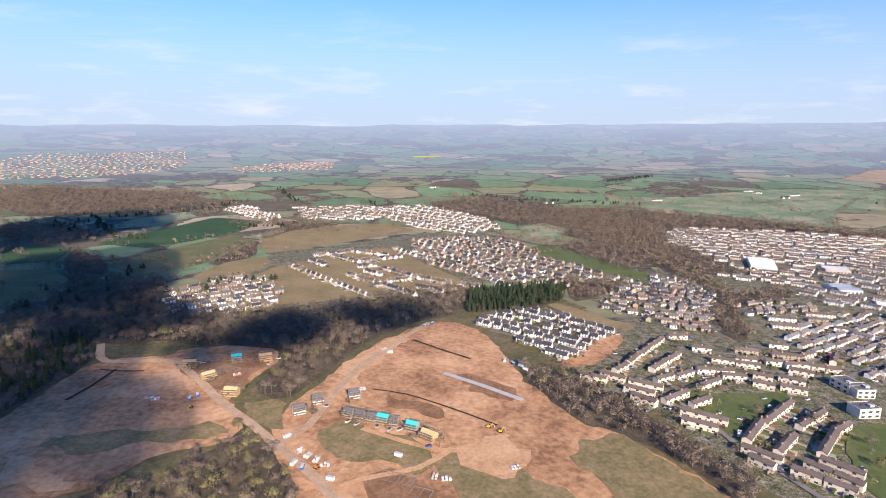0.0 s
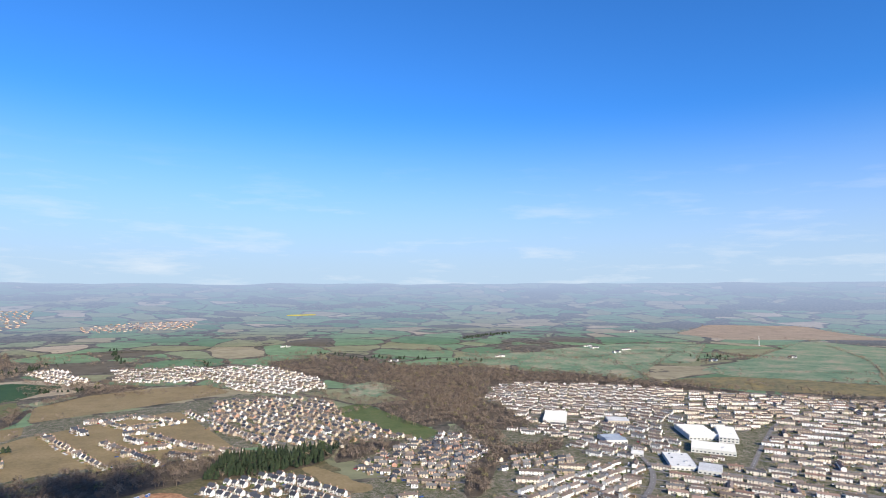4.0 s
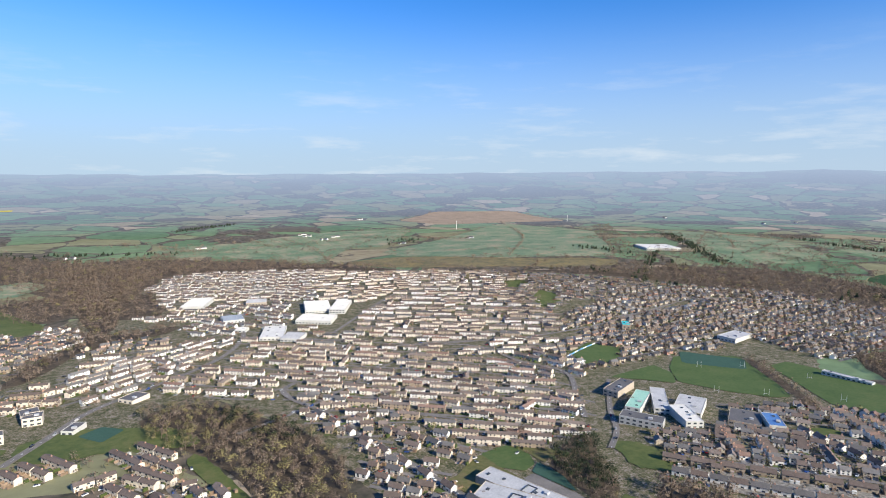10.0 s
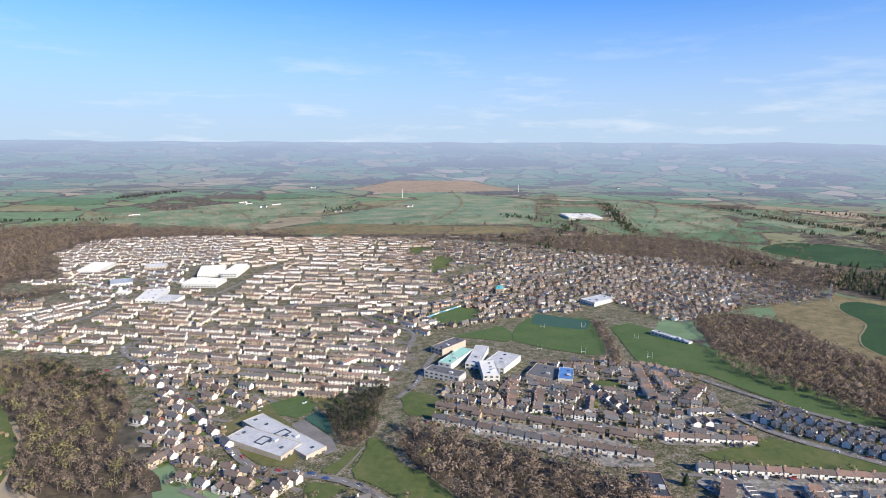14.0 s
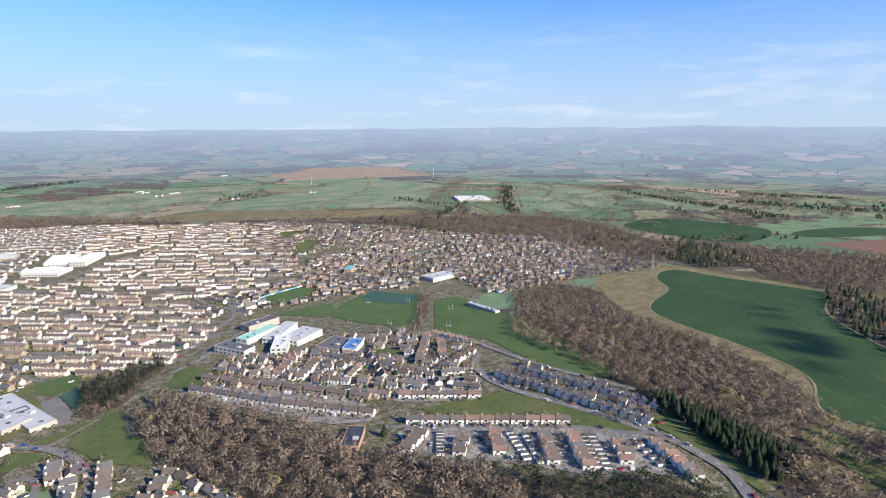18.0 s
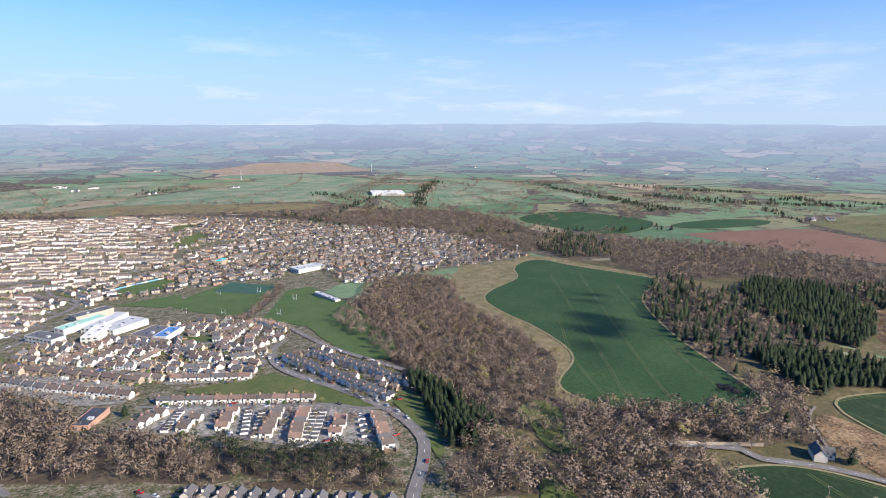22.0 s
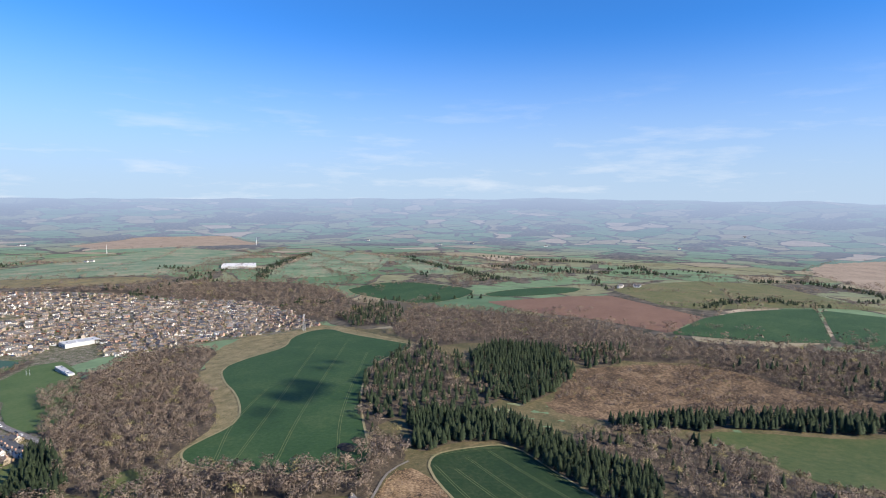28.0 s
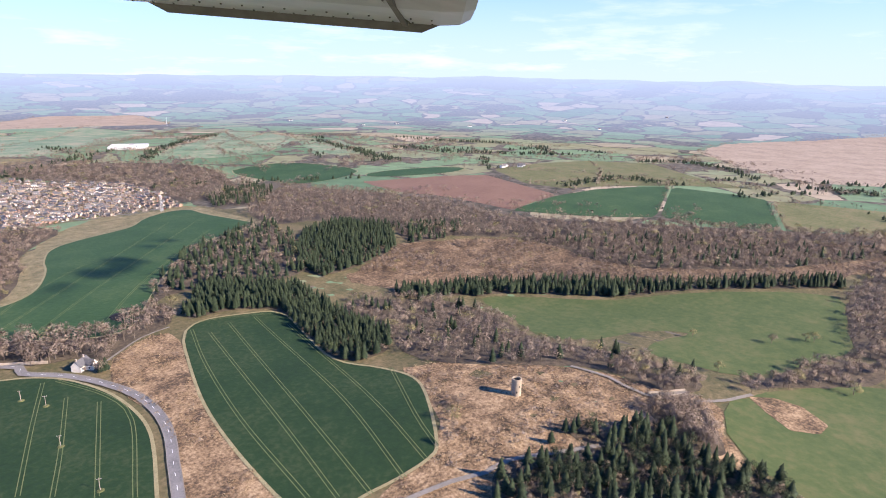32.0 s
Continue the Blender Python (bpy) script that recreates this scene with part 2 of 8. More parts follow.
mat("rape_flower", [(0.34, 0.30, 0.05), (0.45, 0.39, 0.05), (0.52, 0.45, 0.07)], 30, 4)
mat("fence_timber", [(0.14, 0.095, 0.065), (0.21, 0.15, 0.105), (0.30, 0.225, 0.165)], 5, 0.8, per="island")
mat("allotment_soil", [(0.060, 0.075, 0.026), (0.105, 0.110, 0.042), (0.150, 0.115, 0.075), (0.20, 0.165, 0.12)], 4, 1.2, bump=0.3, amount=0.5, contrast=1.9)
mat("white_paint", [(0.72, 0.72, 0.71), (0.80, 0.80, 0.79)], 3, 0.5, rough=0.5)
mat("margin_grass", [(0.095, 0.085, 0.040), (0.175, 0.145, 0.072), (0.26, 0.21, 0.115)], 10, 1.3, bump=0.5, amount=0.55, contrast=1.9)
mat("straw_edge", [(0.17, 0.15, 0.075), (0.24, 0.205, 0.11), (0.31, 0.27, 0.16)], 6, 1.0, bump=0.3)

# ---- ground ----
SWELLS = [6.0, 0.2, 2.8, -7.7, 6.5, 2.0, -6.9, -13.2, 13.4, -13.0, -14.1, -16.8, 6.2, 5.0, -24.4, 23.1, -7.2, -14.2, 18.2, -22.7, 12.1, -3.3, 8.5, 5.1, 6.8, 11.2, -4.2]
KNOLLS = [(1151, -565, 80.0, 9.3), (1287, -429, 107.0, -14.0)]
CENTRES = [(x, y) for x in (-360, 70, 500, 930, 1360, 1790) for y in (-570, -140, 290, 720, 1150)
           if not (x < 500 and y < -200) and not (x == 70 and y == -140)]
HUB = (450.0, -360.0)   # the middle of the country round about


def ease(a, b, v):
    u = np.clip((v - a) / (b - a), 0, 1)
    return u * u * (3 - 2 * u)


def heights(x, y):
    """Height of the ground at arrays x, y: broad swells, two knolls, and far hills that rise to the skyline."""
    x, y = np.asarray(x, float), np.asarray(y, float)
    near = np.full(x.shape, -7.0)
    for (a, b), w in zip(CENTRES, SWELLS):
        near = near + w * np.exp(-((x - a) ** 2 + (y - b) ** 2) / 259200.0)
    for a, b, s, w in KNOLLS:
        near = near + w * np.exp(-((x - a) ** 2 + (y - b) ** 2) / (2 * s * s))
    dx, dy = x - HUB[0], y - HUB[1]
    r, az = np.hypot(dx, dy), np.degrees(np.arctan2(dx, dy))
    top = np.interp(az, [-180, -70, -30, 0, 30, 60, 90, 130, 180], [150, 150, 152, 176, 206, 244, 212, 150, 150])
    far = (top + 7) * np.clip((r - 2850) / 2000, 0, 1) ** 1.5 - 7
    k = ease(2500, 3100, r)
    return near * (1 - k) + far * k


def height(x, y):
    return float(heights(x, y))


def mesh_ob(name, verts, faces, materials, parent=None, indices=None, smooth=False):
    me = bpy.data.meshes.new(name)
    me.from_pydata([tuple(v) for v in verts], [], faces)
    for m in materials if isinstance(materials, (list, tuple)) else [materials]:
        me.materials.append(MATS[m] if isinstance(m, str) else m)
    if indices is not None:
        me.polygons.foreach_set("material_index", indices)
    if smooth:
        me.polygons.foreach_set("use_smooth", [True] * len(me.polygons))
    me.update()
    ob = new(name, me)
    ob.parent = parent
    return ob


def tri_mesh(name, verts, tris, materials, indices=None, parent=None):
    """A mesh from numpy arrays of vertices and triangles."""
    me = bpy.data.meshes.new(name)
    n = len(tris)
    me.vertices.add(len(verts))
    me.vertices.foreach_set("co", np.ascontiguousarray(verts, np.float32).ravel())
    me.loops.add(n * 3)
    me.loops.foreach_set("vertex_index", np.ascontiguousarray(tris, np.int32).ravel())
    me.polygons.add(n)
    me.polygons.foreach_set("loop_start", np.arange(0, n * 3, 3, dtype=np.int32))
    for m in materials:
        me.materials.append(MATS[m])
    if indices is not None:
        me.polygons.foreach_set("material_index", np.ascontiguousarray(indices, np.int32))
    me.update()
    me.validate()
    ob = new(name, me)
    ob.parent = parent
    return ob


def inside(poly, x, y):
    x, y = np.asarray(x, float), np.asarray(y, float)
    hit = np.zeros(x.shape, bool)
    for (x0, y0), (x1, y1) in zip(poly, poly[1:] + poly[:1]):
        if y0 != y1:
            hit ^= ((y0 > y) != (y1 > y)) & (x < (x1 - x0) * (y - y0) / (y1 - y0) + x0)
    return hit


BOX = {}


def within(poly, x, y):
    """Whether one point lies in an outline."""
    key = id(poly)
    if key not in BOX:
        xs, ys = [p[0] for p in poly], [p[1] for p in poly]
        BOX[key] = (min(xs), max(xs), min(ys), max(ys), poly)
    b = BOX[key]
    if x < b[0] or x > b[1] or y < b[2] or y > b[3]:
        return False
    hit = False
    x0, y0 = poly[-1]
    for x1, y1 in poly:
        if (y0 > y) != (y1 > y) and x < (x1 - x0) * (y - y0) / (y1 - y0) + x0:
            hit = not hit
        x0, y0 = x1, y1
    return hit


# the countryside: hedged fields, moor and rough grass in one sheet that reaches the hills
def country_nodes(m):
    """Hedged fields, rough grazing and woods, as node sockets: the colour of the land, lightened for haze."""
    n, link = m.node_tree.nodes, m.node_tree.links
    geo = n.new("ShaderNodeNewGeometry")
    warp = n.new("ShaderNodeTexNoise")
    warp.inputs["Scale"].default_value = 0.004
    push = n.new("ShaderNodeVectorMath")
    push.operation = "MULTIPLY_ADD"
    push.inputs[1].default_value = (120, 120, 0)
    link.new(geo.outputs["Position"], warp.inputs["Vector"])
    link.new(warp.outputs["Color"], push.inputs[0])
    link.new(geo.outputs["Position"], push.inputs[2])
    flat = n.new("ShaderNodeVectorMath")
    flat.operation = "MULTIPLY"
    flat.inputs[1].default_value = (1, 1, 0)
    link.new(push.outputs[0], flat.inputs[0])
    cells = n.new("ShaderNodeTexVoronoi")
    cells.inputs["Scale"].default_value = 1 / 165.0
    link.new(flat.outputs[0], cells.inputs["Vector"])
    pick = n.new("ShaderNodeSeparateColor")
    link.new(cells.outputs["Color"], pick.inputs["Color"])
    kinds = n.new("ShaderNodeValToRGB")
    kinds.color_ramp.interpolation = "CONSTANT"
    # field colours raised to stand in for haze over the distance
    stops = ((0.0, (0.128, 0.188, 0.108)), (0.20, (0.190, 0.190, 0.112)), (0.34, (0.140, 0.205, 0.115)), (0.52, (0.255, 0.220, 0.145)),
             (0.60, (0.185, 0.205, 0.122)), (0.76, (0.100, 0.160, 0.090)), (0.88, (0.330, 0.270, 0.195)), (0.94, (0.108, 0.092, 0.068)))
    el = kinds.color_ramp.elements
    el[0].position, el[0].color = stops[0][0], (*stops[0][1], 1)
    el[1].position, el[1].color = stops[-1][0], (*stops[-1][1], 1)
    for p, c in stops[1:-1]:
        e = el.new(p)
        e.color = (*c, 1)
    link.new(pick.outputs[0], kinds.inputs["Fac"])
    grain = n.new("ShaderNodeTexNoise")
    grain.inputs["Scale"].default_value, grain.inputs["Detail"].default_value = 1 / 30.0, 7
    grain.inputs["Roughness"].default_value = 0.65
    link.new(geo.outputs["Position"], grain.inputs["Vector"])
    shade = n.new("ShaderNodeMapRange")
    shade.inputs["To Min"].default_value, shade.inputs["To Max"].default_value = 0.45, 1.55
    link.new(grain.outputs["Fac"], shade.inputs["Value"])
    times = n.new("ShaderNodeVectorMath")
    times.operation = "SCALE"
    link.new(kinds.outputs["Color"], times.inputs[0])
    link.new(shade.outputs["Result"], times.inputs["Scale"])
    hedges = n.new("ShaderNodeTexVoronoi")
    hedges.feature = "DISTANCE_TO_EDGE"
    hedges.inputs["Scale"].default_value = 1 / 165.0
    link.new(flat.outputs[0], hedges.inputs["Vector"])
    thick = n.new("ShaderNodeTexNoise")   # hedges swell into tree lines and thin out to fences
    thick.inputs["Scale"].default_value, thick.inputs["Detail"].default_value = 1 / 90.0, 3
    link.new(geo.outputs["Position"], thick.inputs["Vector"])
    reach = n.new("ShaderNodeMapRange")
    reach.inputs["From Min"].default_value, reach.inputs["From Max"].default_value = 0.38, 0.70
    reach.inputs["To Min"].default_value, reach.inputs["To Max"].default_value = 0.008, 0.085
    link.new(thick.outputs["Fac"], reach.inputs["Value"])
    line = n.new("ShaderNodeMath")
    line.operation = "LESS_THAN"
    link.new(hedges.outputs["Distance"], line.inputs[0])
    link.new(reach.outputs["Result"], line.inputs[1])
    woods = n.new("ShaderNodeTexNoise")   # woods in bands along the valleys
    woods.inputs["Scale"].default_value, woods.inputs["Detail"].default_value = 1 / 520.0, 6
    woods.inputs["Roughness"].default_value = 0.6
    link.new(geo.outputs["Position"], woods.inputs["Vector"])
    grove = n.new("ShaderNodeMath")
    grove.operation = "GREATER_THAN"
    grove.inputs[1].default_value = 0.562
    link.new(woods.outputs["Fac"], grove.inputs[0])
    either = n.new("ShaderNodeMath")
    either.operation = "MAXIMUM"
    link.new(line.outputs[0], either.inputs[0])
    link.new(grove.outputs[0], either.inputs[1])
    crowns = n.new("ShaderNodeTexNoise")
    crowns.inputs["Scale"].default_value, crowns.inputs["Detail"].default_value = 1 / 14.0, 4
    link.new(geo.outputs["Position"], crowns.inputs["Vector"])
    bark = n.new("ShaderNodeValToRGB")
    bark.color_ramp.elements[0].position, bark.color_ramp.elements[0].color = 0.34, (0.046, 0.046, 0.036, 1)
    bark.color_ramp.elements[1].position, bark.color_ramp.elements[1].color = 0.66, (0.150, 0.126, 0.100, 1)
    link.new(crowns.outputs["Fac"], bark.inputs["Fac"])
    land = n.new("ShaderNodeMix")
    land.data_type = "RGBA"
    link.new(either.outputs[0], land.inputs["Factor"])
    link.new(times.outputs["Vector"], land.inputs["A"])
    link.new(bark.outputs["Color"], land.inputs["B"])
    return geo.outputs["Position"], land.outputs["Result"]


def country_material():
    m = bpy.data.materials.new("countryside")
    m.use_nodes = True
    n, link = m.node_tree.nodes, m.node_tree.links
    bsdf = n["Principled BSDF"]
    bsdf.inputs["Roughness"].default_value = 0.9
    bsdf.inputs["Specular IOR Level"].default_value = 0.1
    _, colour = country_nodes(m)
    link.new(colour, bsdf.inputs["Base Color"])
    MATS["countryside"] = m


country_material()


def haze_material():
    """The same fields and then hills, with distance haze painted over them as a growing glow."""
    m = bpy.data.materials.new("far_country")
    m.use_nodes = True
    n, link = m.node_tree.nodes, m.node_tree.links
    bsdf = n["Principled BSDF"]
    bsdf.inputs["Roughness"].default_value = 0.9
    bsdf.inputs["Specular IOR Level"].default_value = 0.0
    place_, colour = country_nodes(m)
    link.new(colour, bsdf.inputs["Base Color"])
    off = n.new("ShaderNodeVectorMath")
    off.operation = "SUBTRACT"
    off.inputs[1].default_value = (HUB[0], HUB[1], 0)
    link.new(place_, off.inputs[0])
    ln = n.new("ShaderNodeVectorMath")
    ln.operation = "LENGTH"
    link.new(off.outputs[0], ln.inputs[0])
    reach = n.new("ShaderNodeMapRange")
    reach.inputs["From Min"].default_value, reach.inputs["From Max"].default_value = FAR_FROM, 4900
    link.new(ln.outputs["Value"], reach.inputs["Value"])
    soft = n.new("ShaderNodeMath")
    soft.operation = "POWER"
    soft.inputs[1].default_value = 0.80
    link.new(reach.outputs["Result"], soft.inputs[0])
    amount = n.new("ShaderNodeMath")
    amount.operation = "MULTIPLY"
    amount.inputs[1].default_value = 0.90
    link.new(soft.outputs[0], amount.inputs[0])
    air = n.new("ShaderNodeMix")   # painted haze colour: bluer near by, paler towards the skyline
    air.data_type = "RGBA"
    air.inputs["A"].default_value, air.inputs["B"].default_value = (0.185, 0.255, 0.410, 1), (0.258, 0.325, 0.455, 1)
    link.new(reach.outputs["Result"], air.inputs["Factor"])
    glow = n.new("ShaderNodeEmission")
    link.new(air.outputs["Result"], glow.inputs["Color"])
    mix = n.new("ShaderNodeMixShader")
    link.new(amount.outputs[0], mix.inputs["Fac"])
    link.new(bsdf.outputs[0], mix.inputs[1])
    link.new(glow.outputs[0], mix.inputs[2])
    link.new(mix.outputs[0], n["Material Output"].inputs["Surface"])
    MATS["far_country"] = m


FAR_FROM = 2100.0   # from here on the land is backdrop
haze_material()


def ring_sheet(name, radii, material, hub, hole=False):
    spokes = 360
    verts, faces = [], []
    a = np.linspace(0, 2 * math.pi, spokes, endpoint=False)
    for r in radii:
        x, y = hub[0] + r * np.cos(a), hub[1] + r * np.sin(a)
        z = heights(x, y)
        if hole:
            bumps = np.array([noise.noise((p * 0.0022, q * 0.0022, 3.0)) + 0.5 * noise.noise((p * 0.006, q * 0.006, 5.0)) for p, q in zip(x, y)])
            z = z + bumps * 16 * np.clip((r - 3600) / 1200, 0, 1)
        verts += list(zip(x, y, z))
    for i in range(len(radii) - 1):
        for j in range(spokes):
            k = (j + 1) % spokes
            faces.append((i * spokes + j, (i + 1) * spokes + j, (i + 1) * spokes + k, i * spokes + k))
    if not hole:
        verts.append((*hub, height(*hub)))
        faces += [(len(verts) - 1, j, (j + 1) % spokes) for j in range(spokes)]
    return mesh_ob(name, verts, faces, material, smooth=True)


near_rings = list(np.arange(20, 2101, 20.0))
tagged(ring_sheet("ground", near_rings, "countryside", HUB), "rolling patchwork of green and brown fields below the hills", "ground", kind="structure")
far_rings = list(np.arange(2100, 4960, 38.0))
tagged(ring_sheet("backdrop", far_rings, "far_country", HUB, True), "far hills and fields with blue haze painted in as glow", "hills", kind="structure")

from mathutils.geometry import delaunay_2d_cdt

LIFT = 0.13
PATCHES = []
LABELS = {
    "wheat_field": "deep green winter wheat field with pale tractor lines", "crop_field": "even green young crop field bounded by hedges",
    "pasture_field": "grazed green pasture field between hedgerows", "sheep_pasture": "green sheep pasture with worn patches beside the wood",
    "park_pasture": "yellowish green parkland pasture with scattered trees", "rough_strip": "strip of rough brown winter grass beside the road",
    "moor_knoll": "rough tawny grass knoll round the stone tower", "rape_field": "bright yellow flowering rape field", "rocky_mound": "rough tawny mound in the parkland", "estate_ground": "sandy plots between the new houses", "rough_ground": "olive brown rough grassland below the woods", "clearfell": "tawny cleared ground with scattered bare trees", "wet_earth": "dark damp earth on the building site", "dry_earth": "pale dry sand on the building site", "margin": "rough tawny field margin between wheat and wood",
    "ploughed_field": "bare reddish brown ploughed field", "moorland": "wide tawny heather moorland", "moor_field": "tawny rough grazing on rising ground",
    "gorse_bank": "gorse bank with orange yellow bushes above the town", "stubble_field": "pale straw-coloured stubble field",
    "building_site_earth": "bare sandy brown earth of the building site", "site_grass": "leftover rough grass on the building site",
    "site_edge_earth": "bare sandy earth beside the new houses", "estate_bank": "straw-coloured grass bank beside the new estate",
    "sports_pitch": "mown green sports ground with blue boards", "playing_field": "mown green playing field beside the school",
    "rugby_pitch": "mown green rugby field with white posts", "school_grass": "mown grass round the flat-roofed school", "green": "mown green grass open space between houses",
    "cemetery": "green cemetery with pale paths", "allotment_green": "green strip of grass beside the railway path",
    "school_yard": "dark asphalt school playground and car park", "allotments": "allotment gardens with small plots and sheds", "all_weather_pitch": "dark green artificial pitch with white posts", "estate_yard": "grey paved yards and drives between the estate houses", "town_ground": "gardens, drives and yards between the houses", "woodland_floor": "brown leaf-littered woodland floor"}


def drape(name, poly, layer, spacing=22.0):
    """Triangles over the polygon that follow the ground, a little above it."""
    edge = []
    for (x0, y0), (x1, y1) in zip(poly, poly[1:] + poly[:1]):
        n = max(1, int(math.hypot(x1 - x0, y1 - y0) / spacing))
        edge += [(x0 + (x1 - x0) * i / n, y0 + (y1 - y0) * i / n) for i in range(n)]
    xs, ys = [p[0] for p in poly], [p[1] for p in poly]
    gx, gy = np.meshgrid(np.arange(min(xs), max(xs), spacing), np.arange(min(ys), max(ys), spacing))
    gx, gy = gx.ravel(), gy.ravel()
    keep = inside(poly, gx, gy)
    pts = [Vector(p) for p in edge] + [Vector((float(a), float(b))) for a, b in zip(gx[keep], gy[keep])]
    ring = [(i, (i + 1) % len(edge)) for i in range(len(edge))]
    v, _, f, *_ = delaunay_2d_cdt(pts, ring, [list(range(len(edge)))], 1, 0.01)
    z = heights([p.x for p in v], [p.y for p in v]) + LIFT * layer
    return [(p.x, p.y, float(h)) for p, h in zip(v, z)], [tuple(t) for t in f]


def round_off(poly, times=2, cut=0.25):
    """Cuts the corners of a closed outline, so that hedges and field edges bend."""
    for _ in range(times):
        nxt = []
        for (x0, y0), (x1, y1) in zip(poly, poly[1:] + poly[:1]):
            nxt += [(x0 + (x1 - x0) * cut, y0 + (y1 - y0) * cut), (x1 + (x0 - x1) * cut, y1 + (y0 - y1) * cut)]
        poly = nxt
    return poly


def ragged(poly, amount):
    """An outline that wanders, as turf, earth and scrub do."""
    res = []
    for (x0, y0), (x1, y1) in zip(poly, poly[1:] + poly[:1]):
        n = max(1, int(math.hypot(x1 - x0, y1 - y0) / 5.0))
        for i in range(n):
            x, y = x0 + (x1 - x0) * i / n, y0 + (y1 - y0) * i / n
            res.append((x + amount * (noise.noise((x * 0.05, y * 0.05, 1.5)) + 0.7 * noise.noise((x * 0.16, y * 0.16, 4.5))),
                        y + amount * (noise.noise((x * 0.05, y * 0.05, 9.5)) + 0.7 * noise.noise((x * 0.16, y * 0.16, 7.5)))))
    return res


WILD = {"site_grass": 7, "wet_earth": 9, "dry_earth": 9, "building_site_earth": 4, "site_edge_earth": 5, "moor_knoll": 5, "rough_strip": 1.5, "margin": 4, "clearfell": 9, "rough_ground": 15,
        "moorland": 10, "gorse_bank": 8, "green": 2, "town_ground": 4, "sheep_pasture": 2, "park_pasture": 3, "estate_bank": 4, "wheat_field": 1.0}


def patch(name, material, layer, poly):
    PATCHES.append((name, poly))
    ring = round_off(poly, 1, 0.25 if name in WILD else 0.08)
    v, f = drape(name, ragged(ring, WILD[name]) if name in WILD else ring, layer)
    ob = mesh_ob(name, v, f, material)
    tagged(ob, LABELS.get(name, ""), name.replace("_", " "), kind="structure")
    if name == "wheat_field":
        v, f = ribbon(ring + ring[:1], 1.7, LIFT * (layer + 0.7))
        tagged(mesh_ob("field_edge", v, f, "straw_edge"), "pale straw edge of the wheat field", "field edge", kind="structure")
    return ob


WAYS = []


def smooth_line(line, step=9.0):
    """A curve through the points of a line."""
    pts = [Vector((*p, 0)) for p in line]
    pts = [pts[0] * 2 - pts[1]] + pts + [pts[-1] * 2 - pts[-2]]
    res = []
    for a, b, c, d in zip(pts, pts[1:], pts[2:], pts[3:]):
        n = max(2, int((c - b).length / step))
        for i in range(n):
            t = i / n
            res.append(0.5 * (2 * b + (c - a) * t + (2 * a - 5 * b + 4 * c - d) * t * t + (3 * b - a - 3 * c + d) * t ** 3))
    res.append(pts[-2])
    return res


def ribbon(line, width, lift, shift=0.0):
    pts = smooth_line(line)
    verts, faces = [], []
    for i, p in enumerate(pts):
        d = pts[min(i + 1, len(pts) - 1)] - pts[max(i - 1, 0)]
        s = Vector((d.y, -d.x, 0)).normalized()
        for k in (-1, 1):
            q = p + s * (shift + k * width / 2)
            verts.append((q.x, q.y, height(q.x, q.y) + lift))
        if i:
            a = 2 * i
            faces.append((a - 2, a - 1, a + 1, a))
    return verts, faces


WAY_LABELS = {"road": "grey asphalt road with worn surface", "street": "grey asphalt residential street", "lane": "narrow pale gravel lane",
              "footpath": "narrow pale footpath", "haul_road": "compacted sandy haul road on the building site", "concrete_strip": "pale concrete strip on the building site",
              "drain": "black drainage trench on the building site", "tractor_line": "pale tractor line in the wheat"}


def way(name, material, width, line):
    WAYS.append((line, width))
    v, f = ribbon(line, width, LIFT * 5.5)
    ob = mesh_ob(name, v, f, material)
    tagged(ob, WAY_LABELS.get(name, ""), name.replace("_", " "), kind="structure")
    if name == "road":
        for side in (-1, 1):   # kerbs with a pale verge
            v, f = ribbon(line, 0.5, LIFT * 6.2, side * (width / 2 + 0.2))
            tagged(mesh_ob("kerb", v, f, "lane_surface"), "pale kerb along the asphalt road", "kerb", kind="structure")
        pts = smooth_line(line, 3.0)
        verts, faces = [], []
        for i in range(0, len(pts) - 2, 3):
            d = (pts[i + 1] - pts[i]).normalized()
            s = Vector((d.y, -d.x, 0)) * 0.09
            n = len(verts)
            verts += [(q.x, q.y, height(q.x, q.y) + LIFT * 6.2) for q in (pts[i] - s, pts[i + 1] - s, pts[i + 1] + s, pts[i] + s)]
            faces.append((n, n + 3, n + 2, n + 1))
        tagged(mesh_ob("centre_line", verts, faces, "white_paint"), "white dashed centre line on the road", "road marking", kind="structure")
    return ob


# ---- plan: ground patches ----
patch('rough_ground', 'olive_rough', 0.5, [(-450, 397), (-258, 518), (29, 646), (134, 615), (152, 467), (165, 268), (162, 171), (-201, 159)])
patch('rough_ground', 'olive_rough', 0.5, [(958, -162), (1097, 70), (1256, 210), (1326, 2), (1316, -49), (1471, -320), (1752, -675), (1912, -851), (1146, -766), (959, -557), (862, -350), (828, -279), (887, -200)])
patch('wheat_field', 'crop_young', 3, [(939, -317), (955, -325), (969, -335), (981, -352), (990, -381), (992, -408), (990, -432), (983, -454), (970, -485), (956, -520), (903, -478), (920, -366), (935, -338)])
patch('wheat_field', 'crop_young', 3, [(1053, -338), (1072, -324), (1098, -332), (1126, -348), (1111, -395), (1096, -443), (1109, -474), (1112, -497), (1100, -517), (1070, -551), (1060, -554), (1041, -552), (1024, -548), (1005, -548), (1001, -532), (1007, -483), (1017, -435), (1034, -386)])
patch('rough_strip', 'rough_grass', 2, [(1005, -345), (1034, -325), (1052, -331), (1034, -386), (1016, -437), (1007, -485), (1001, -532), (1000, -551), (962, -526), (976, -492), (994, -446), (997, -420), (993, -382)])
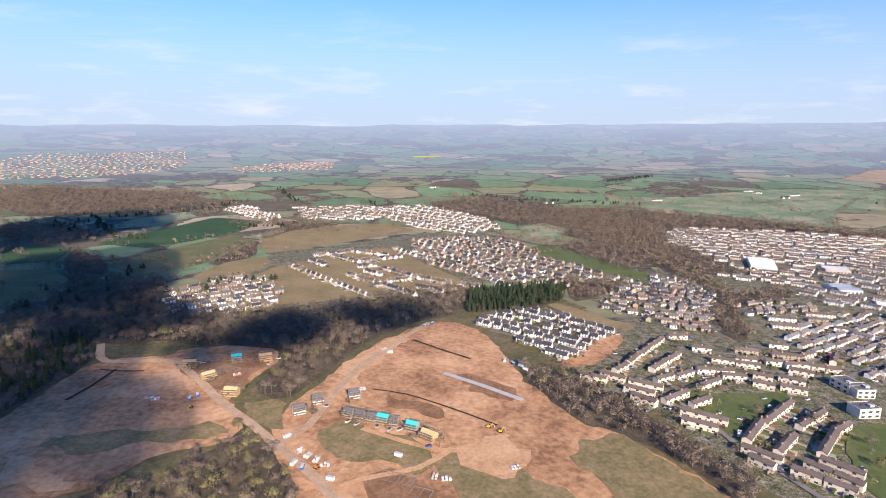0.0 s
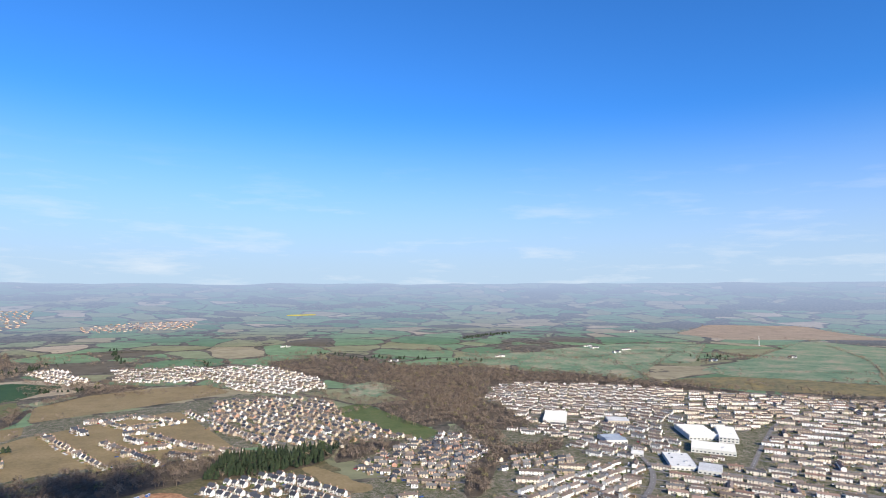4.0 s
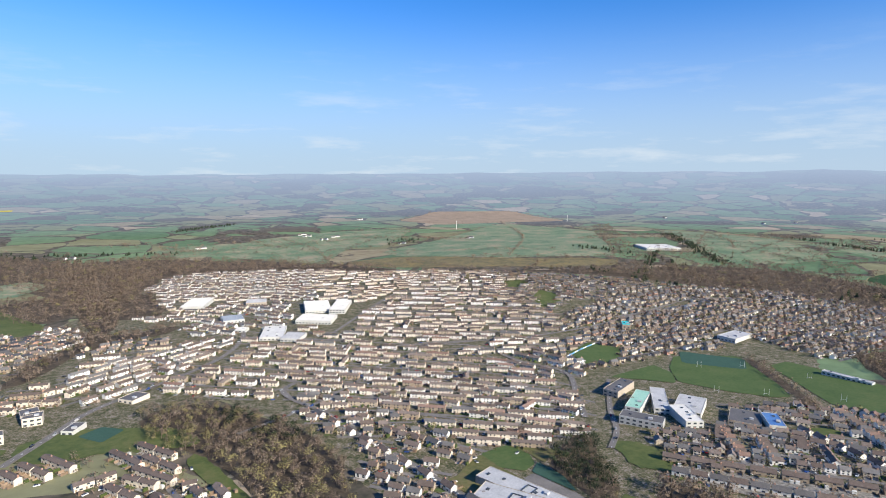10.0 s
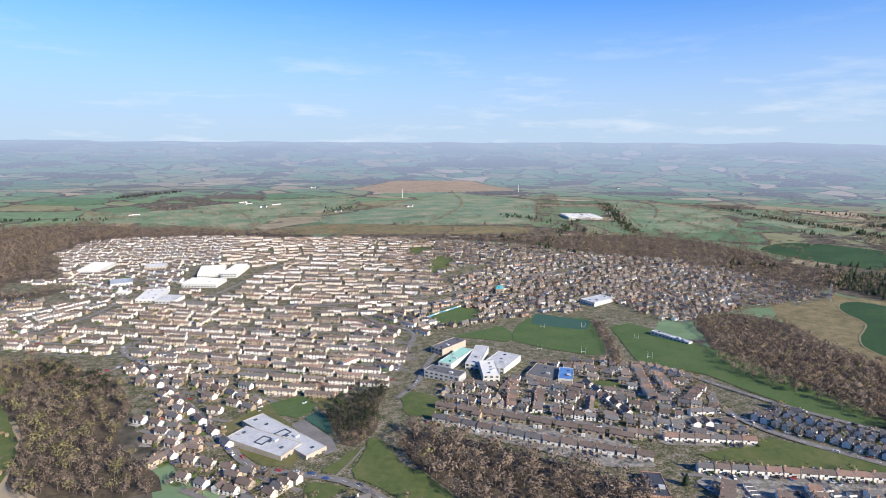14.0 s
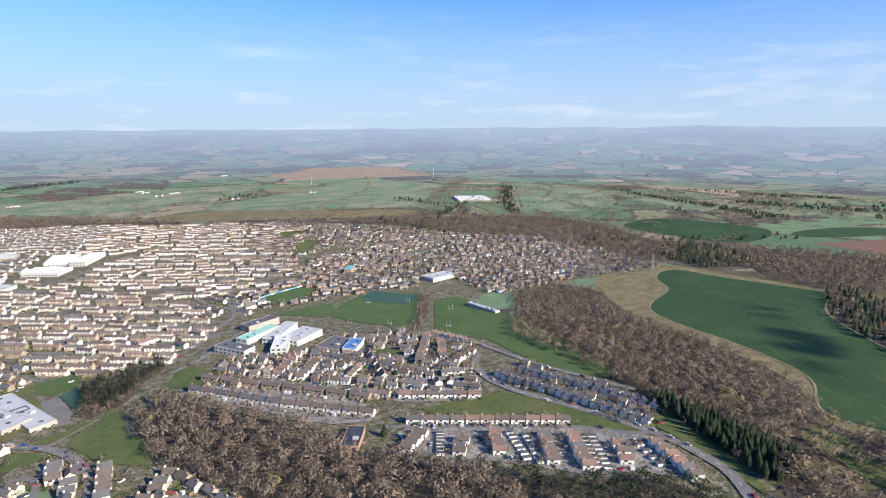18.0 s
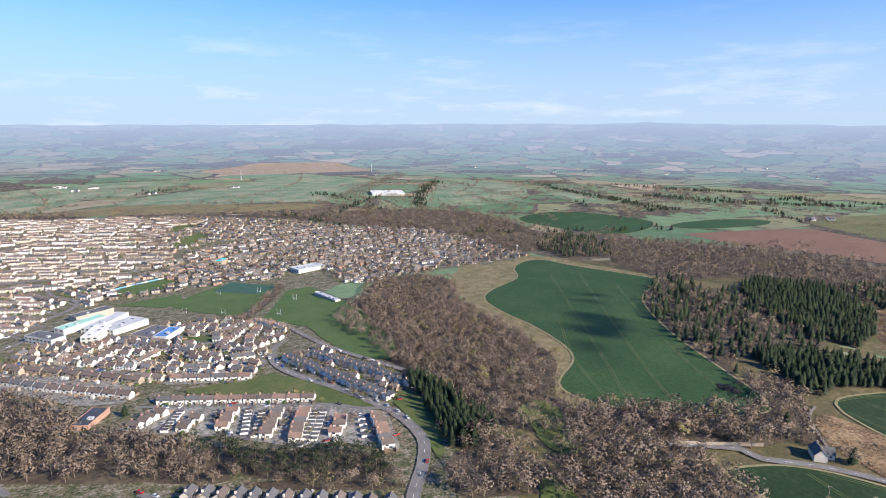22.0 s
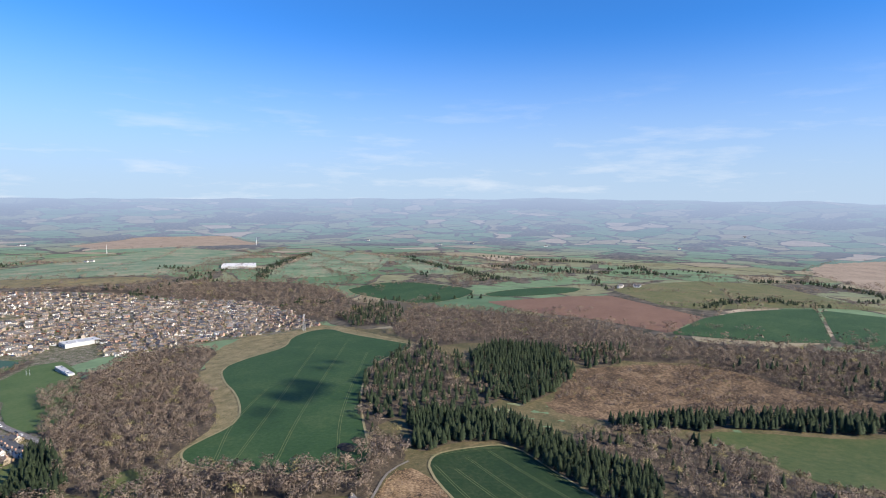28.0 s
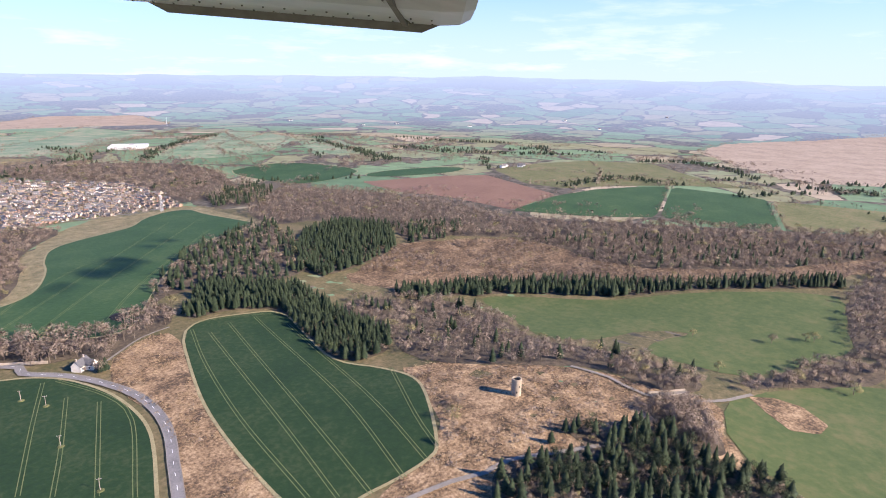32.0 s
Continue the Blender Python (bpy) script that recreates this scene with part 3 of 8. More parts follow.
patch('sheep_pasture', 'grazed', 2, [(1265, -426), (1287, -432), (1310, -465), (1336, -515), (1376, -548), (1416, -587), (1451, -633), (1466, -666), (1393, -676), (1345, -685), (1306, -667), (1272, -654), (1248, -634), (1246, -608), (1242, -588), (1250, -576), (1277, -580), (1304, -593), (1300, -575), (1269, -554), (1241, -545), (1220, -517), (1235, -494), (1254, -462)])
patch('park_pasture', 'grazed', 2, [(1203, -636), (1230, -648), (1258, -663), (1302, -705), (1325, -745), (1154, -741), (1112, -696), (1155, -681), (1159, -664), (1167, -654)])
patch('moor_knoll', 'rough_grass', 1, [(1112, -481), (1134, -489), (1159, -530), (1193, -572), (1190, -604), (1205, -634), (1165, -652), (1155, -665), (1105, -649), (1031, -591), (1013, -561), (1041, -552), (1069, -556), (1094, -528), (1104, -511)])
patch('margin', 'margin_grass', 1, [(1122, 112), (1194, 162), (1248, 146), (1296, 114), (1288, 38), (1288, -29), (1288, -92), (1254, -105), (1160, -141), (1072, -258), (1041, -305), (1011, -311), (977, -283), (938, -256), (929, -230), (933, -206), (968, -170), (1005, -134), (1022, -97), (1034, -42), (1066, 24)])
patch('wheat_field', 'crop_wheat', 3, [(1210, 88), (1251, 107), (1277, 93), (1270, 42), (1273, -41), (1274, -90), (1212, -105), (1174, -126), (1112, -191), (1068, -255), (1038, -303), (1015, -306), (984, -278), (961, -252), (951, -222), (955, -203), (969, -193), (1003, -179), (1022, -154), (1043, -101), (1054, -52), (1077, 4), (1114, 26), (1145, 34), (1179, 46)])
patch('wheat_field', 'crop_wheat', 2, [(1482, 351), (1544, 372), (1619, 361), (1656, 293), (1663, 160), (1576, 109), (1488, 124), (1479, 212)])
patch('wheat_field', 'crop_wheat', 2, [(1640, 118), (1768, 73), (1814, 7), (1735, -13), (1653, 26), (1603, 78)])
patch('ploughed_field', 'ploughed', 2, [(1563, 49), (1613, 15), (1689, -25), (1753, -79), (1695, -201), (1665, -276), (1530, -284), (1535, -239), (1541, -151), (1525, -72)])
patch('crop_field', 'crop_wheat', 2, [(1527, -286), (1657, -280), (1748, -296), (1833, -336), (1877, -372), (1628, -442), (1585, -399), (1555, -351)])
patch('crop_field', 'crop_wheat', 2, [(1633, -446), (1874, -377), (1884, -472), (1873, -521), (1680, -576), (1643, -533)])
patch('pasture_field', 'pasture_dry', 2, [(1873, -527), (1912, -665), (1913, -774), (1763, -744), (1751, -671), (1676, -583)])
patch('pasture_field', 'pasture_dry', 2, [(1826, -43), (1979, -50), (2137, -91), (2211, -209), (2011, -391), (1971, -477), (1901, -377), (1773, -283), (1723, -259), (1719, -186)])
patch('moorland', 'moor', 1, [(2658, -170), (3110, -162), (3699, -549), (3871, -920), (2314, -827), (2217, -646), (2143, -506), (2281, -406)])
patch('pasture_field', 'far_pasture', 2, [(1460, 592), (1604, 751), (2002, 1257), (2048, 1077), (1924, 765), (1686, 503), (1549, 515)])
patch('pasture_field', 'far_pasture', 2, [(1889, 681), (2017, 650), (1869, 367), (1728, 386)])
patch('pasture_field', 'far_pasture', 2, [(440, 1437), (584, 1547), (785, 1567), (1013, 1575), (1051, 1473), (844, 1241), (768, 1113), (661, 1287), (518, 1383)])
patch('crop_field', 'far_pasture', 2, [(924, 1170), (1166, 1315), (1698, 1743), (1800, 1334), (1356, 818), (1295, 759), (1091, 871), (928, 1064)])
patch('moor_field', 'moor', 2, [(1377, 2025), (1757, 2413), (2136, 2261), (2031, 1723), (1737, 1759), (1435, 1774)])
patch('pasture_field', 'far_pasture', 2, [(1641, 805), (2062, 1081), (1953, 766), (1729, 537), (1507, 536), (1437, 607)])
patch('gorse_bank', 'gorse_ground', 2, [(776, 1094), (952, 1053), (1083, 857), (1286, 739), (1207, 658), (841, 904)])
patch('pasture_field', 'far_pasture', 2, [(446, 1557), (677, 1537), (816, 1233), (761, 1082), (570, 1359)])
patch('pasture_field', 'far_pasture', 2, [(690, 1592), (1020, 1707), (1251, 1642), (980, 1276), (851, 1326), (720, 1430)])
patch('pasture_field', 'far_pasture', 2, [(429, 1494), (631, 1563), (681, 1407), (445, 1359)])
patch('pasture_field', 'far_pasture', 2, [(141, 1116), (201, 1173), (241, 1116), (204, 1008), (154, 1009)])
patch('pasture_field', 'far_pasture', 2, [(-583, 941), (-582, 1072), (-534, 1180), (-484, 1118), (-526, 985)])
patch('pasture_field', 'crop_wheat', 2, [(-509, 824), (-488, 930), (-450, 1116), (-341, 1083), (-347, 949), (-413, 796)])
patch('stubble_field', 'pasture_dry', 2, [(-415, 683), (-395, 776), (-341, 932), (-297, 857), (-304, 691), (-341, 627)])
patch('pasture_field', 'crop_wheat', 2, [(-617, 781), (-587, 817), (-519, 787), (-488, 705), (-538, 677)])
patch('pasture_field', 'pasture_dry', 2, [(-516, 648), (-468, 664), (-399, 598), (-382, 513), (-402, 498)])
patch('stubble_field', 'stubble', 2, [(-293, 883), (-263, 988), (-178, 1071), (-107, 1107), (-53, 1032), (-134, 912), (-203, 822), (-245, 772)])
patch('stubble_field', 'stubble', 2, [(-285, 631), (-277, 710), (-239, 752), (-216, 700), (-229, 636), (-251, 594)])
patch('allotment_green', 'pasture', 2, [(128, 896), (173, 947), (227, 829), (273, 735), (240, 691), (192, 752), (144, 831)])
patch('building_site_earth', 'site_earth', 2, [(-97, 289), (-92, 317), (-83, 349), (-59, 423), (-13, 489), (17, 490), (39, 450), (48, 401), (58, 353), (76, 315), (100, 293), (122, 269), (141, 233), (121, 209), (-50, 201), (-66, 229)])
patch('building_site_earth', 'site_earth', 2, [(-248, 272), (-248, 295), (-246, 340), (-247, 377), (-225, 388), (-198, 392), (-199, 405), (-149, 415), (-119, 401), (-120, 363), (-134, 330), (-108, 296), (-114, 275), (-143, 262), (-157, 237), (-171, 226), (-204, 218)])
patch('site_grass', 'site_green', 3, [(-213, 272), (-150, 289), (-122, 297), (-117, 281), (-158, 269), (-204, 259)])
patch('site_grass', 'site_green', 3, [(64, 276), (87, 296), (102, 291), (121, 268), (140, 237), (112, 209), (85, 207), (80, 246)])
patch('site_grass', 'site_green', 3, [(-69, 285), (-53, 301), (-26, 284), (-7, 271), (-12, 250), (-27, 264), (-49, 260)])
patch('site_grass', 'site_green', 3, [(-123, 326), (-97, 320), (-86, 293), (-97, 289), (-112, 305)])
patch('site_grass', 'site_green', 3, [(-13, 265), (5, 272), (38, 258), (57, 240), (59, 206), (18, 204), (10, 238)])
patch('clearfell', 'bracken', 1, [(1202, -322), (1249, -300), (1323, -272), (1409, -331), (1458, -405), (1533, -437), (1637, -595), (1725, -684), (1553, -694), (1412, -545), (1309, -398), (1231, -363)])
patch('wet_earth', 'site_dark', 4, [(6, 381), (29, 370), (51, 343), (40, 330), (17, 349), (2, 365)])
patch('wet_earth', 'site_dark', 4, [(-38, 244), (-26, 257), (-6, 246), (4, 225), (-10, 209), (-29, 216)])
patch('wet_earth', 'site_dark', 4, [(-37, 336), (-15, 325), (2, 312), (-5, 307), (-29, 319)])
patch('dry_earth', 'site_light', 4, [(21, 290), (44, 280), (44, 258), (26, 248), (5, 261), (2, 277)])
patch('dry_earth', 'site_light', 4, [(-69, 379), (-55, 426), (-31, 455), (-37, 415), (-52, 370), (-60, 342)])
patch('dry_earth', 'site_light', 4, [(-227, 267), (-199, 252), (-166, 239), (-173, 230), (-205, 238)])
patch('wet_earth', 'site_dark', 4, [(-189, 371), (-158, 383), (-121, 380), (-130, 338), (-148, 337), (-170, 355)])
patch('site_edge_earth', 'site_earth', 3, [(85, 406), (120, 455), (151, 482), (157, 468), (117, 410), (92, 390)])
patch('estate_ground', 'stubble', 2.5, [(-254, 509), (-256, 570), (-221, 631), (-208, 694), (-92, 858), (-20, 733), (28, 641), (-124, 539), (-159, 507)])
patch('estate_bank', 'stubble', 2, [(103, 564), (120, 575), (158, 525), (178, 502), (163, 487), (133, 508)])
patch('rape_field', 'rape_flower', 2, [(-165, 2924), (-24, 2969), (-23, 2920), (-157, 2876)])
patch('rocky_mound', 'rough_grass', 3, [(1226, -647), (1236, -658), (1237, -672), (1225, -686), (1212, -684), (1204, -672), (1213, -660)])
patch('sports_pitch', 'pitch', 4, [(794, 342), (843, 361), (859, 320), (814, 291), (782, 298)])
patch('playing_field', 'pitch', 4, [(771, 258), (842, 263), (837, 235), (813, 211), (795, 234)])
patch('rugby_pitch', 'pitch', 4, [(848, 248), (887, 273), (949, 237), (892, 158), (867, 132), (853, 139), (834, 170), (818, 213)])
patch('rugby_pitch', 'pitch', 4, [(943, 198), (973, 196), (973, 142), (962, 55), (930, -47), (916, -75), (902, -83), (893, -75), (885, -43), (888, 3), (896, 46), (874, 100), (911, 152)])
patch('school_grass', 'pitch', 4, [(560, 148), (560, 172), (585, 176), (590, 156), (584, 142), (571, 136)])
patch('school_grass', 'pasture_dry', 3.9, [(585, 176), (609, 156), (613, 140), (590, 142), (590, 156)])
patch('school_grass', 'pasture_dry', 3.9, [(520, 150), (529, 152), (540, 160), (560, 172), (560, 148), (566, 112), (548, 70), (533, 78), (526, 98)])
patch('green', 'pasture', 4, [(571, 44), (590, 67), (603, 84), (607, 78), (605, 50), (610, 14), (612, -12), (588, 4), (584, 12), (580, 26)])
patch('green', 'pasture', 3.8, [(546, 48), (556, 46), (568, 30), (554, 29), (542, 26)])
patch('green', 'pasture', 3.8, [(556, 57), (570, 48), (592, 72), (584, 73), (576, 66)])
patch('green', 'pasture', 4, [(655, 148), (678, 128), (655, 100), (636, 103)])
patch('green', 'pasture', 4, [(380, 253), (390, 264), (404, 216), (410, 177), (408, 140), (406, 111), (401, 113), (400, 183), (389, 214)])
patch('green', 'pasture', 4, [(754, -35), (797, -48), (828, -52), (845, -128), (850, -160), (838, -147), (826, -119), (790, -80)])
patch('green', 'pasture', 4, [(860, -143), (882, -140), (874, -167), (850, -214), (836, -225), (849, -196), (854, -172)])
patch('green', 'pasture', 4, [(911, -204), (938, -211), (918, -244), (907, -262), (890, -264), (892, -242), (901, -226)])
patch('green', 'pasture', 4, [(840, -289), (863, -267), (874, -267), (872, -281), (857, -303)])
patch('green', 'pasture', 4, [(640, 108), (657, 138), (675, 126), (676, 106), (655, 82)])
patch('green', 'pasture', 4, [(159, 364), (191, 359), (236, 371), (228, 346), (163, 301), (156, 307), (152, 336)])
patch('green', 'pasture', 4, [(239, 317), (280, 330), (271, 294), (215, 239), (205, 247), (221, 284)])
patch('green', 'pasture', 4, [(275, 322), (305, 340), (322, 343), (385, 319), (396, 284), (384, 274), (340, 290), (297, 283)])
patch('green', 'pasture', 4, [(942, 683), (987, 667), (970, 632), (924, 631)])
patch('green', 'pasture', 4, [(795, 94), (824, 73), (811, 61), (788, 71)])
patch('allotments', 'allotment_soil', 4, [(836, -265), (846, -269), (857, -280), (871, -292), (885, -305), (900, -323), (892, -330), (828, -279)])
patch('school_yard', 'asphalt', 4.4, [(563, 128), (574, 131), (580, 94), (577, 76), (568, 74)])
patch('all_weather_pitch', 'astro', 4.6, [(574, 133), (587, 143), (588, 118), (581, 98)])
patch('estate_yard', 'yard', 4.2, [(733, -59), (748, -58), (825, -121), (839, -143), (849, -159), (829, -203), (809, -173), (788, -162), (761, -124), (726, -90)])
patch('estate_yard', 'yard', 4.2, [(664, 95), (742, -5), (729, -38), (704, -23), (663, 50), (653, 85)])
patch('estate_yard', 'yard', 4.2, [(783, 21), (832, -20), (804, -54), (754, -20)])
patch('all_weather_pitch', 'astro', 4.6, [(908, 283), (942, 224), (911, 202), (874, 252)])
patch('all_weather_pitch', 'astro', 4.6, [(318, 328), (333, 309), (348, 329), (333, 342)])
patch('cemetery', 'pasture', 4, [(917, 564), (962, 601), (967, 565), (934, 517), (898, 517)])
patch('town_ground', "town_soil", 1, [(335, 791), (356, 907), (420, 1149), (579, 1135), (768, 976), (975, 763), (1083, 652), (1162, 583), (1207, 487), (1306, 381), (1312, 253), (1288, 121), (1214, 117), (1148, 158), (1115, 156), (1061, 181), (986, 184), (905, 70), (889, -109), (958, -183), (911, -204), (878, -216), (838, -287), (712, -199), (566, -9), (538, 7), (510, 54), (485, 100), (471, 204), (462, 269), (429, 363), (398, 376), (353, 321), (286, 235), (240, 581), (268, 709), (307, 805)])
patch('town_ground', "town_soil", 1, [(89, 395), (161, 517), (206, 553), (154, 574), (145, 671), (29, 646), (8, 591), (-141, 518), (-227, 485), (-261, 509), (-282, 569), (-239, 664), (-245, 772), (-187, 825), (-83, 951), (-28, 1025), (70, 960), (166, 776), (253, 709), (328, 628), (412, 662), (494, 620), (340, 378), (226, 239), (162, 231), (149, 266), (135, 321), (111, 358)])
patch('town_ground', "town_soil", 1, [(-87, 1302), (45, 1408), (119, 1060), (33, 1009), (-49, 1052)])
patch('town_ground', "town_soil", 1, [(-477, 1216), (-461, 1307), (-324, 1139), (-339, 1076)])
patch('town_ground', "town_soil", 1, [(709, -141), (726, -159), (777, -205), (846, -257), (842, -275), (817, -298), (708, -210)])
way('road', 'asphalt', 5.8, [(803, -249), (811, -238), (825, -225), (837, -212), (846, -198), (851, -174), (851, -152), (847, -122), (841, -95), (834, -69), (831, -43), (835, -18), (847, 6), (864, 20)])
way('road', 'asphalt', 4.5, [(883, 74), (881, 24), (882, -30), (890, -78), (896, -109)])
way('road', 'asphalt', 4.5, [(943, -288), (955, -301), (967, -315), (966, -326), (982, -348), (993, -374), (999, -400), (998, -427), (993, -448), (985, -468), (976, -491), (961, -526)])
way('lane', 'lane_surface', 2.6, [(1028, -561), (1055, -571), (1069, -579), (1082, -582), (1104, -598), (1119, -608)])
way('lane', 'lane_surface', 2.6, [(1184, -558), (1186, -582), (1181, -605), (1203, -634), (1230, -648)])
way('footpath', 'lane_surface', 1.6, [(1004, -344), (1032, -325), (1053, -321)])
way('road', 'asphalt', 5.1, [(574, -70), (577, -37), (580, -22), (580, -3), (576, 19), (566, 41), (546, 61), (531, 74), (523, 95), (512, 172), (504, 220), (491, 300), (477, 340), (475, 369), (492, 386)])
way('lane', 'asphalt', 3.4, [(546, 13), (555, 11), (558, 2), (556, -17), (552, -45)])
way('footpath', 'lane_surface', 1.4, [(564, 47), (578, 58), (592, 72)])
way('road', 'asphalt', 5.1, [(279, 292), (299, 331), (325, 381), (367, 424), (435, 493), (479, 576), (503, 700), (569, 848)])
way('road', 'asphalt', 4.5, [(674, 189), (706, 234), (743, 290), (725, 344), (717, 408), (669, 447), (594, 474), (534, 547)])
way('road', 'asphalt', 4.5, [(669, 447), (766, 420), (831, 411), (910, 411), (1027, 427), (1141, 436), (1226, 387)])
way('road', 'asphalt', 4.5, [(585, 549), (668, 636), (748, 709), (833, 749)])
way('road', 'asphalt', 3.8, [(647, 135), (677, 158), (704, 191), (766, 253)])
way('street', 'asphalt', 3.8, [(420, 284), (486, 319), (569, 383), (606, 407), (669, 447)])
way('street', 'asphalt', 3.7, [(734, -51), (774, -81), (823, -122), (839, -144), (853, -155)])
way('street', 'asphalt', 3.7, [(755, -69), (734, -94)])
way('street', 'asphalt', 3.7, [(790, -96), (770, -131)])
way('street', 'asphalt', 3.7, [(826, -128), (797, -166)])
way('street', 'asphalt', 3.7, [(838, -145), (819, -188)])
way('street', 'asphalt', 3.7, [(713, -156), (733, -187), (763, -214), (803, -245)])
way('haul_road', 'sand_track', 5.8, [(-260, 412), (-237, 379), (-194, 381), (-167, 358), (-129, 315), (-109, 296), (-82, 267), (-59, 243), (-39, 215)])
way('haul_road', 'sand_track', 5.1, [(-86, 272), (-75, 293), (-71, 318), (-67, 342), (-58, 380), (-30, 448), (-13, 485)])
way('drain', 'black_soil', 1.9, [(-24, 438), (-2, 419), (20, 402)])
way('drain', 'black_soil', 1.9, [(-226, 318), (-223, 338), (-222, 365)])
way('drain', 'black_soil', 1.6, [(-232, 364), (-217, 362), (-202, 363)])
way('drain', 'black_soil', 1.3, [(-45, 343), (-23, 337), (5, 320), (31, 301)])
way('haul_road', 'site_light', 3.8, [(-45, 292), (-13, 276), (5, 272), (36, 291)])
way('haul_road', 'site_light', 3.8, [(-57, 230), (-38, 244), (-12, 255), (5, 274)])
way('concrete_strip', 'concrete', 4.5, [(0, 373), (24, 356), (50, 335)])
way('street', 'asphalt', 3.8, [(104, 358), (128, 352), (151, 344), (161, 302), (164, 284), (174, 258), (181, 236)])

# ---- trees ----
def outward(v, f, normals):
    """Turns each triangle so that it faces the way its corners' normals point."""
    v, f, normals = np.array(v, float), np.array(f, int), np.array(normals, float)
    normals /= np.linalg.norm(normals, axis=1)[:, None] + 1e-9
    a, b, c = v[f[:, 0]], v[f[:, 1]], v[f[:, 2]]
    back = np.einsum("ij,ij->i", np.cross(b - a, c - a), normals[f].sum(1)) < 0
    f[back] = f[back][:, ::-1]
    return v, f, normals


def twig_tree(rng, twigs, wide=0.42, limbs=True):
    """A leafless broadleaf tree one unit high: trunk and limbs, then many thin twigs that fill an uneven crown."""
    v, f, m, nn = [], [], [], []

    def stick(p, q, r0, r1, k):
        p, q = np.array(p, float), np.array(q, float)
        d = q - p
        s = np.cross(d, (0.3, 0.2, 1.0))
        s /= np.linalg.norm(s) + 1e-9
        t = np.cross(d, s)
        t /= np.linalg.norm(t) + 1e-9
        n = len(v)
        for c, r in ((p, r0), (q, r1)):
            for a in (0, 2.1, 4.2):
                v.append(c + (s * math.cos(a) + t * math.sin(a)) * r)
                nn.append(s * math.cos(a) + t * math.sin(a))
        for i in range(3):
            j = (i + 1) % 3
            f.extend([(n + i, n + j, n + 3 + j), (n + i, n + 3 + j, n + 3 + i)])
            m.extend([k, k])
    stick((0, 0, -0.05), (0.01, 0.0, 0.45), 0.026, 0.014, 0)
    lobes = []
    for i in range(8):
        a = i * 2.4 + rng.uniform(0, 0.8)
        r = wide * rng.uniform(0.35, 0.72)
        z = rng.uniform(0.46, 0.82)
        if i == 0:
            r, z = 0.04, 0.82
        tip = (r * math.cos(a), r * math.sin(a), z)
        if limbs and i % 2 == 0:
            stick((0, 0, rng.uniform(0.25, 0.45)), tip, 0.012, 0.004, 0)
        lobes.append((np.array(tip), rng.uniform(0.15, 0.22)))
    size = (300 / twigs) ** 0.42
    middle = np.array((0, 0, 0.42))
    for i in range(twigs):
        c, r = lobes[i % 8]
        d = rng.normal(size=3)
        d[2] = d[2] * 0.8 + 0.2
        d /= np.linalg.norm(d)
        t1 = np.cross(d, rng.normal(size=3))
        t1 /= np.linalg.norm(t1) + 1e-9
        t2 = np.cross(d, t1)
        n = len(v)
        if i % 5 < 3:   # sprays of twigs that lie along the outside of the crown
            o = c + d * r * rng.uniform(0.6, 1.12)
            k = rng.uniform(0.6, 1.15) * size
            v.extend([o - t1 * 0.044 * k, o + t1 * 0.036 * k + t2 * 0.021 * k + d * 0.02, o + t1 * 0.026 * k - t2 * 0.026 * k])
        else:
            t1 *= 0.010 * size
            v.extend([c + d * r * 0.5 - t1, c + d * r * 0.5 + t1, c + d * r * rng.uniform(1.0, 1.3)])
        away = v[-1] - middle
        away /= np.linalg.norm(away) + 1e-9
        nn.extend([away * 1.2 + d * 0.5 + rng.normal(size=3) * 0.15 + (0, 0, 0.1)] * 3)
        f.append((n, n + 1, n + 2))
        m.append(1)
    v, f, nn = outward(v, f, nn)
    return v, f, np.array(m, int), nn


def needle_tree(rng, tiers, spikes):
    """A spruce one unit high: a thin trunk and ragged drooping tiers."""
    v, f, m = [], [], []
    for i in range(3):
        a = i * 2.1
        v.append((0.018 * math.cos(a), 0.018 * math.sin(a), -0.05))
    v.append((0, 0, 0.5))
    f += [(0, 1, 3), (1, 2, 3), (2, 0, 3)]
    m += [0, 0, 0]
    for k in range(tiers):
        z = 0.14 + 0.78 * k / tiers
        r = 0.225 * (1 - (k / tiers) ** 1.5) + 0.02
        top = z + 0.86 / tiers * 1.5
        n = len(v)
        v.append((rng.normal() * 0.01, rng.normal() * 0.01, min(top, 1.0)))
        for i in range(spikes * 2):
            a = math.pi * i / spikes + k * 0.5 + rng.uniform(-0.2, 0.2)
            rr = r * (rng.uniform(0.75, 1.25) if i % 2 == 0 else rng.uniform(0.5, 0.75))
            v.append((rr * math.cos(a), rr * math.sin(a), z + (0.0 if i % 2 == 0 else 0.03) + rng.normal() * 0.012))
        for i in range(spikes * 2):
            f.append((n, n + 1 + i, n + 1 + (i + 1) % (spikes * 2)))
            m.append(1)
    nn = [(x, y, 0.16) if z < 0.99 else (0, 0, 1) for x, y, z in v]
    v, f, nn = outward(v, f, nn)
    return v, f, np.array(m, int), nn


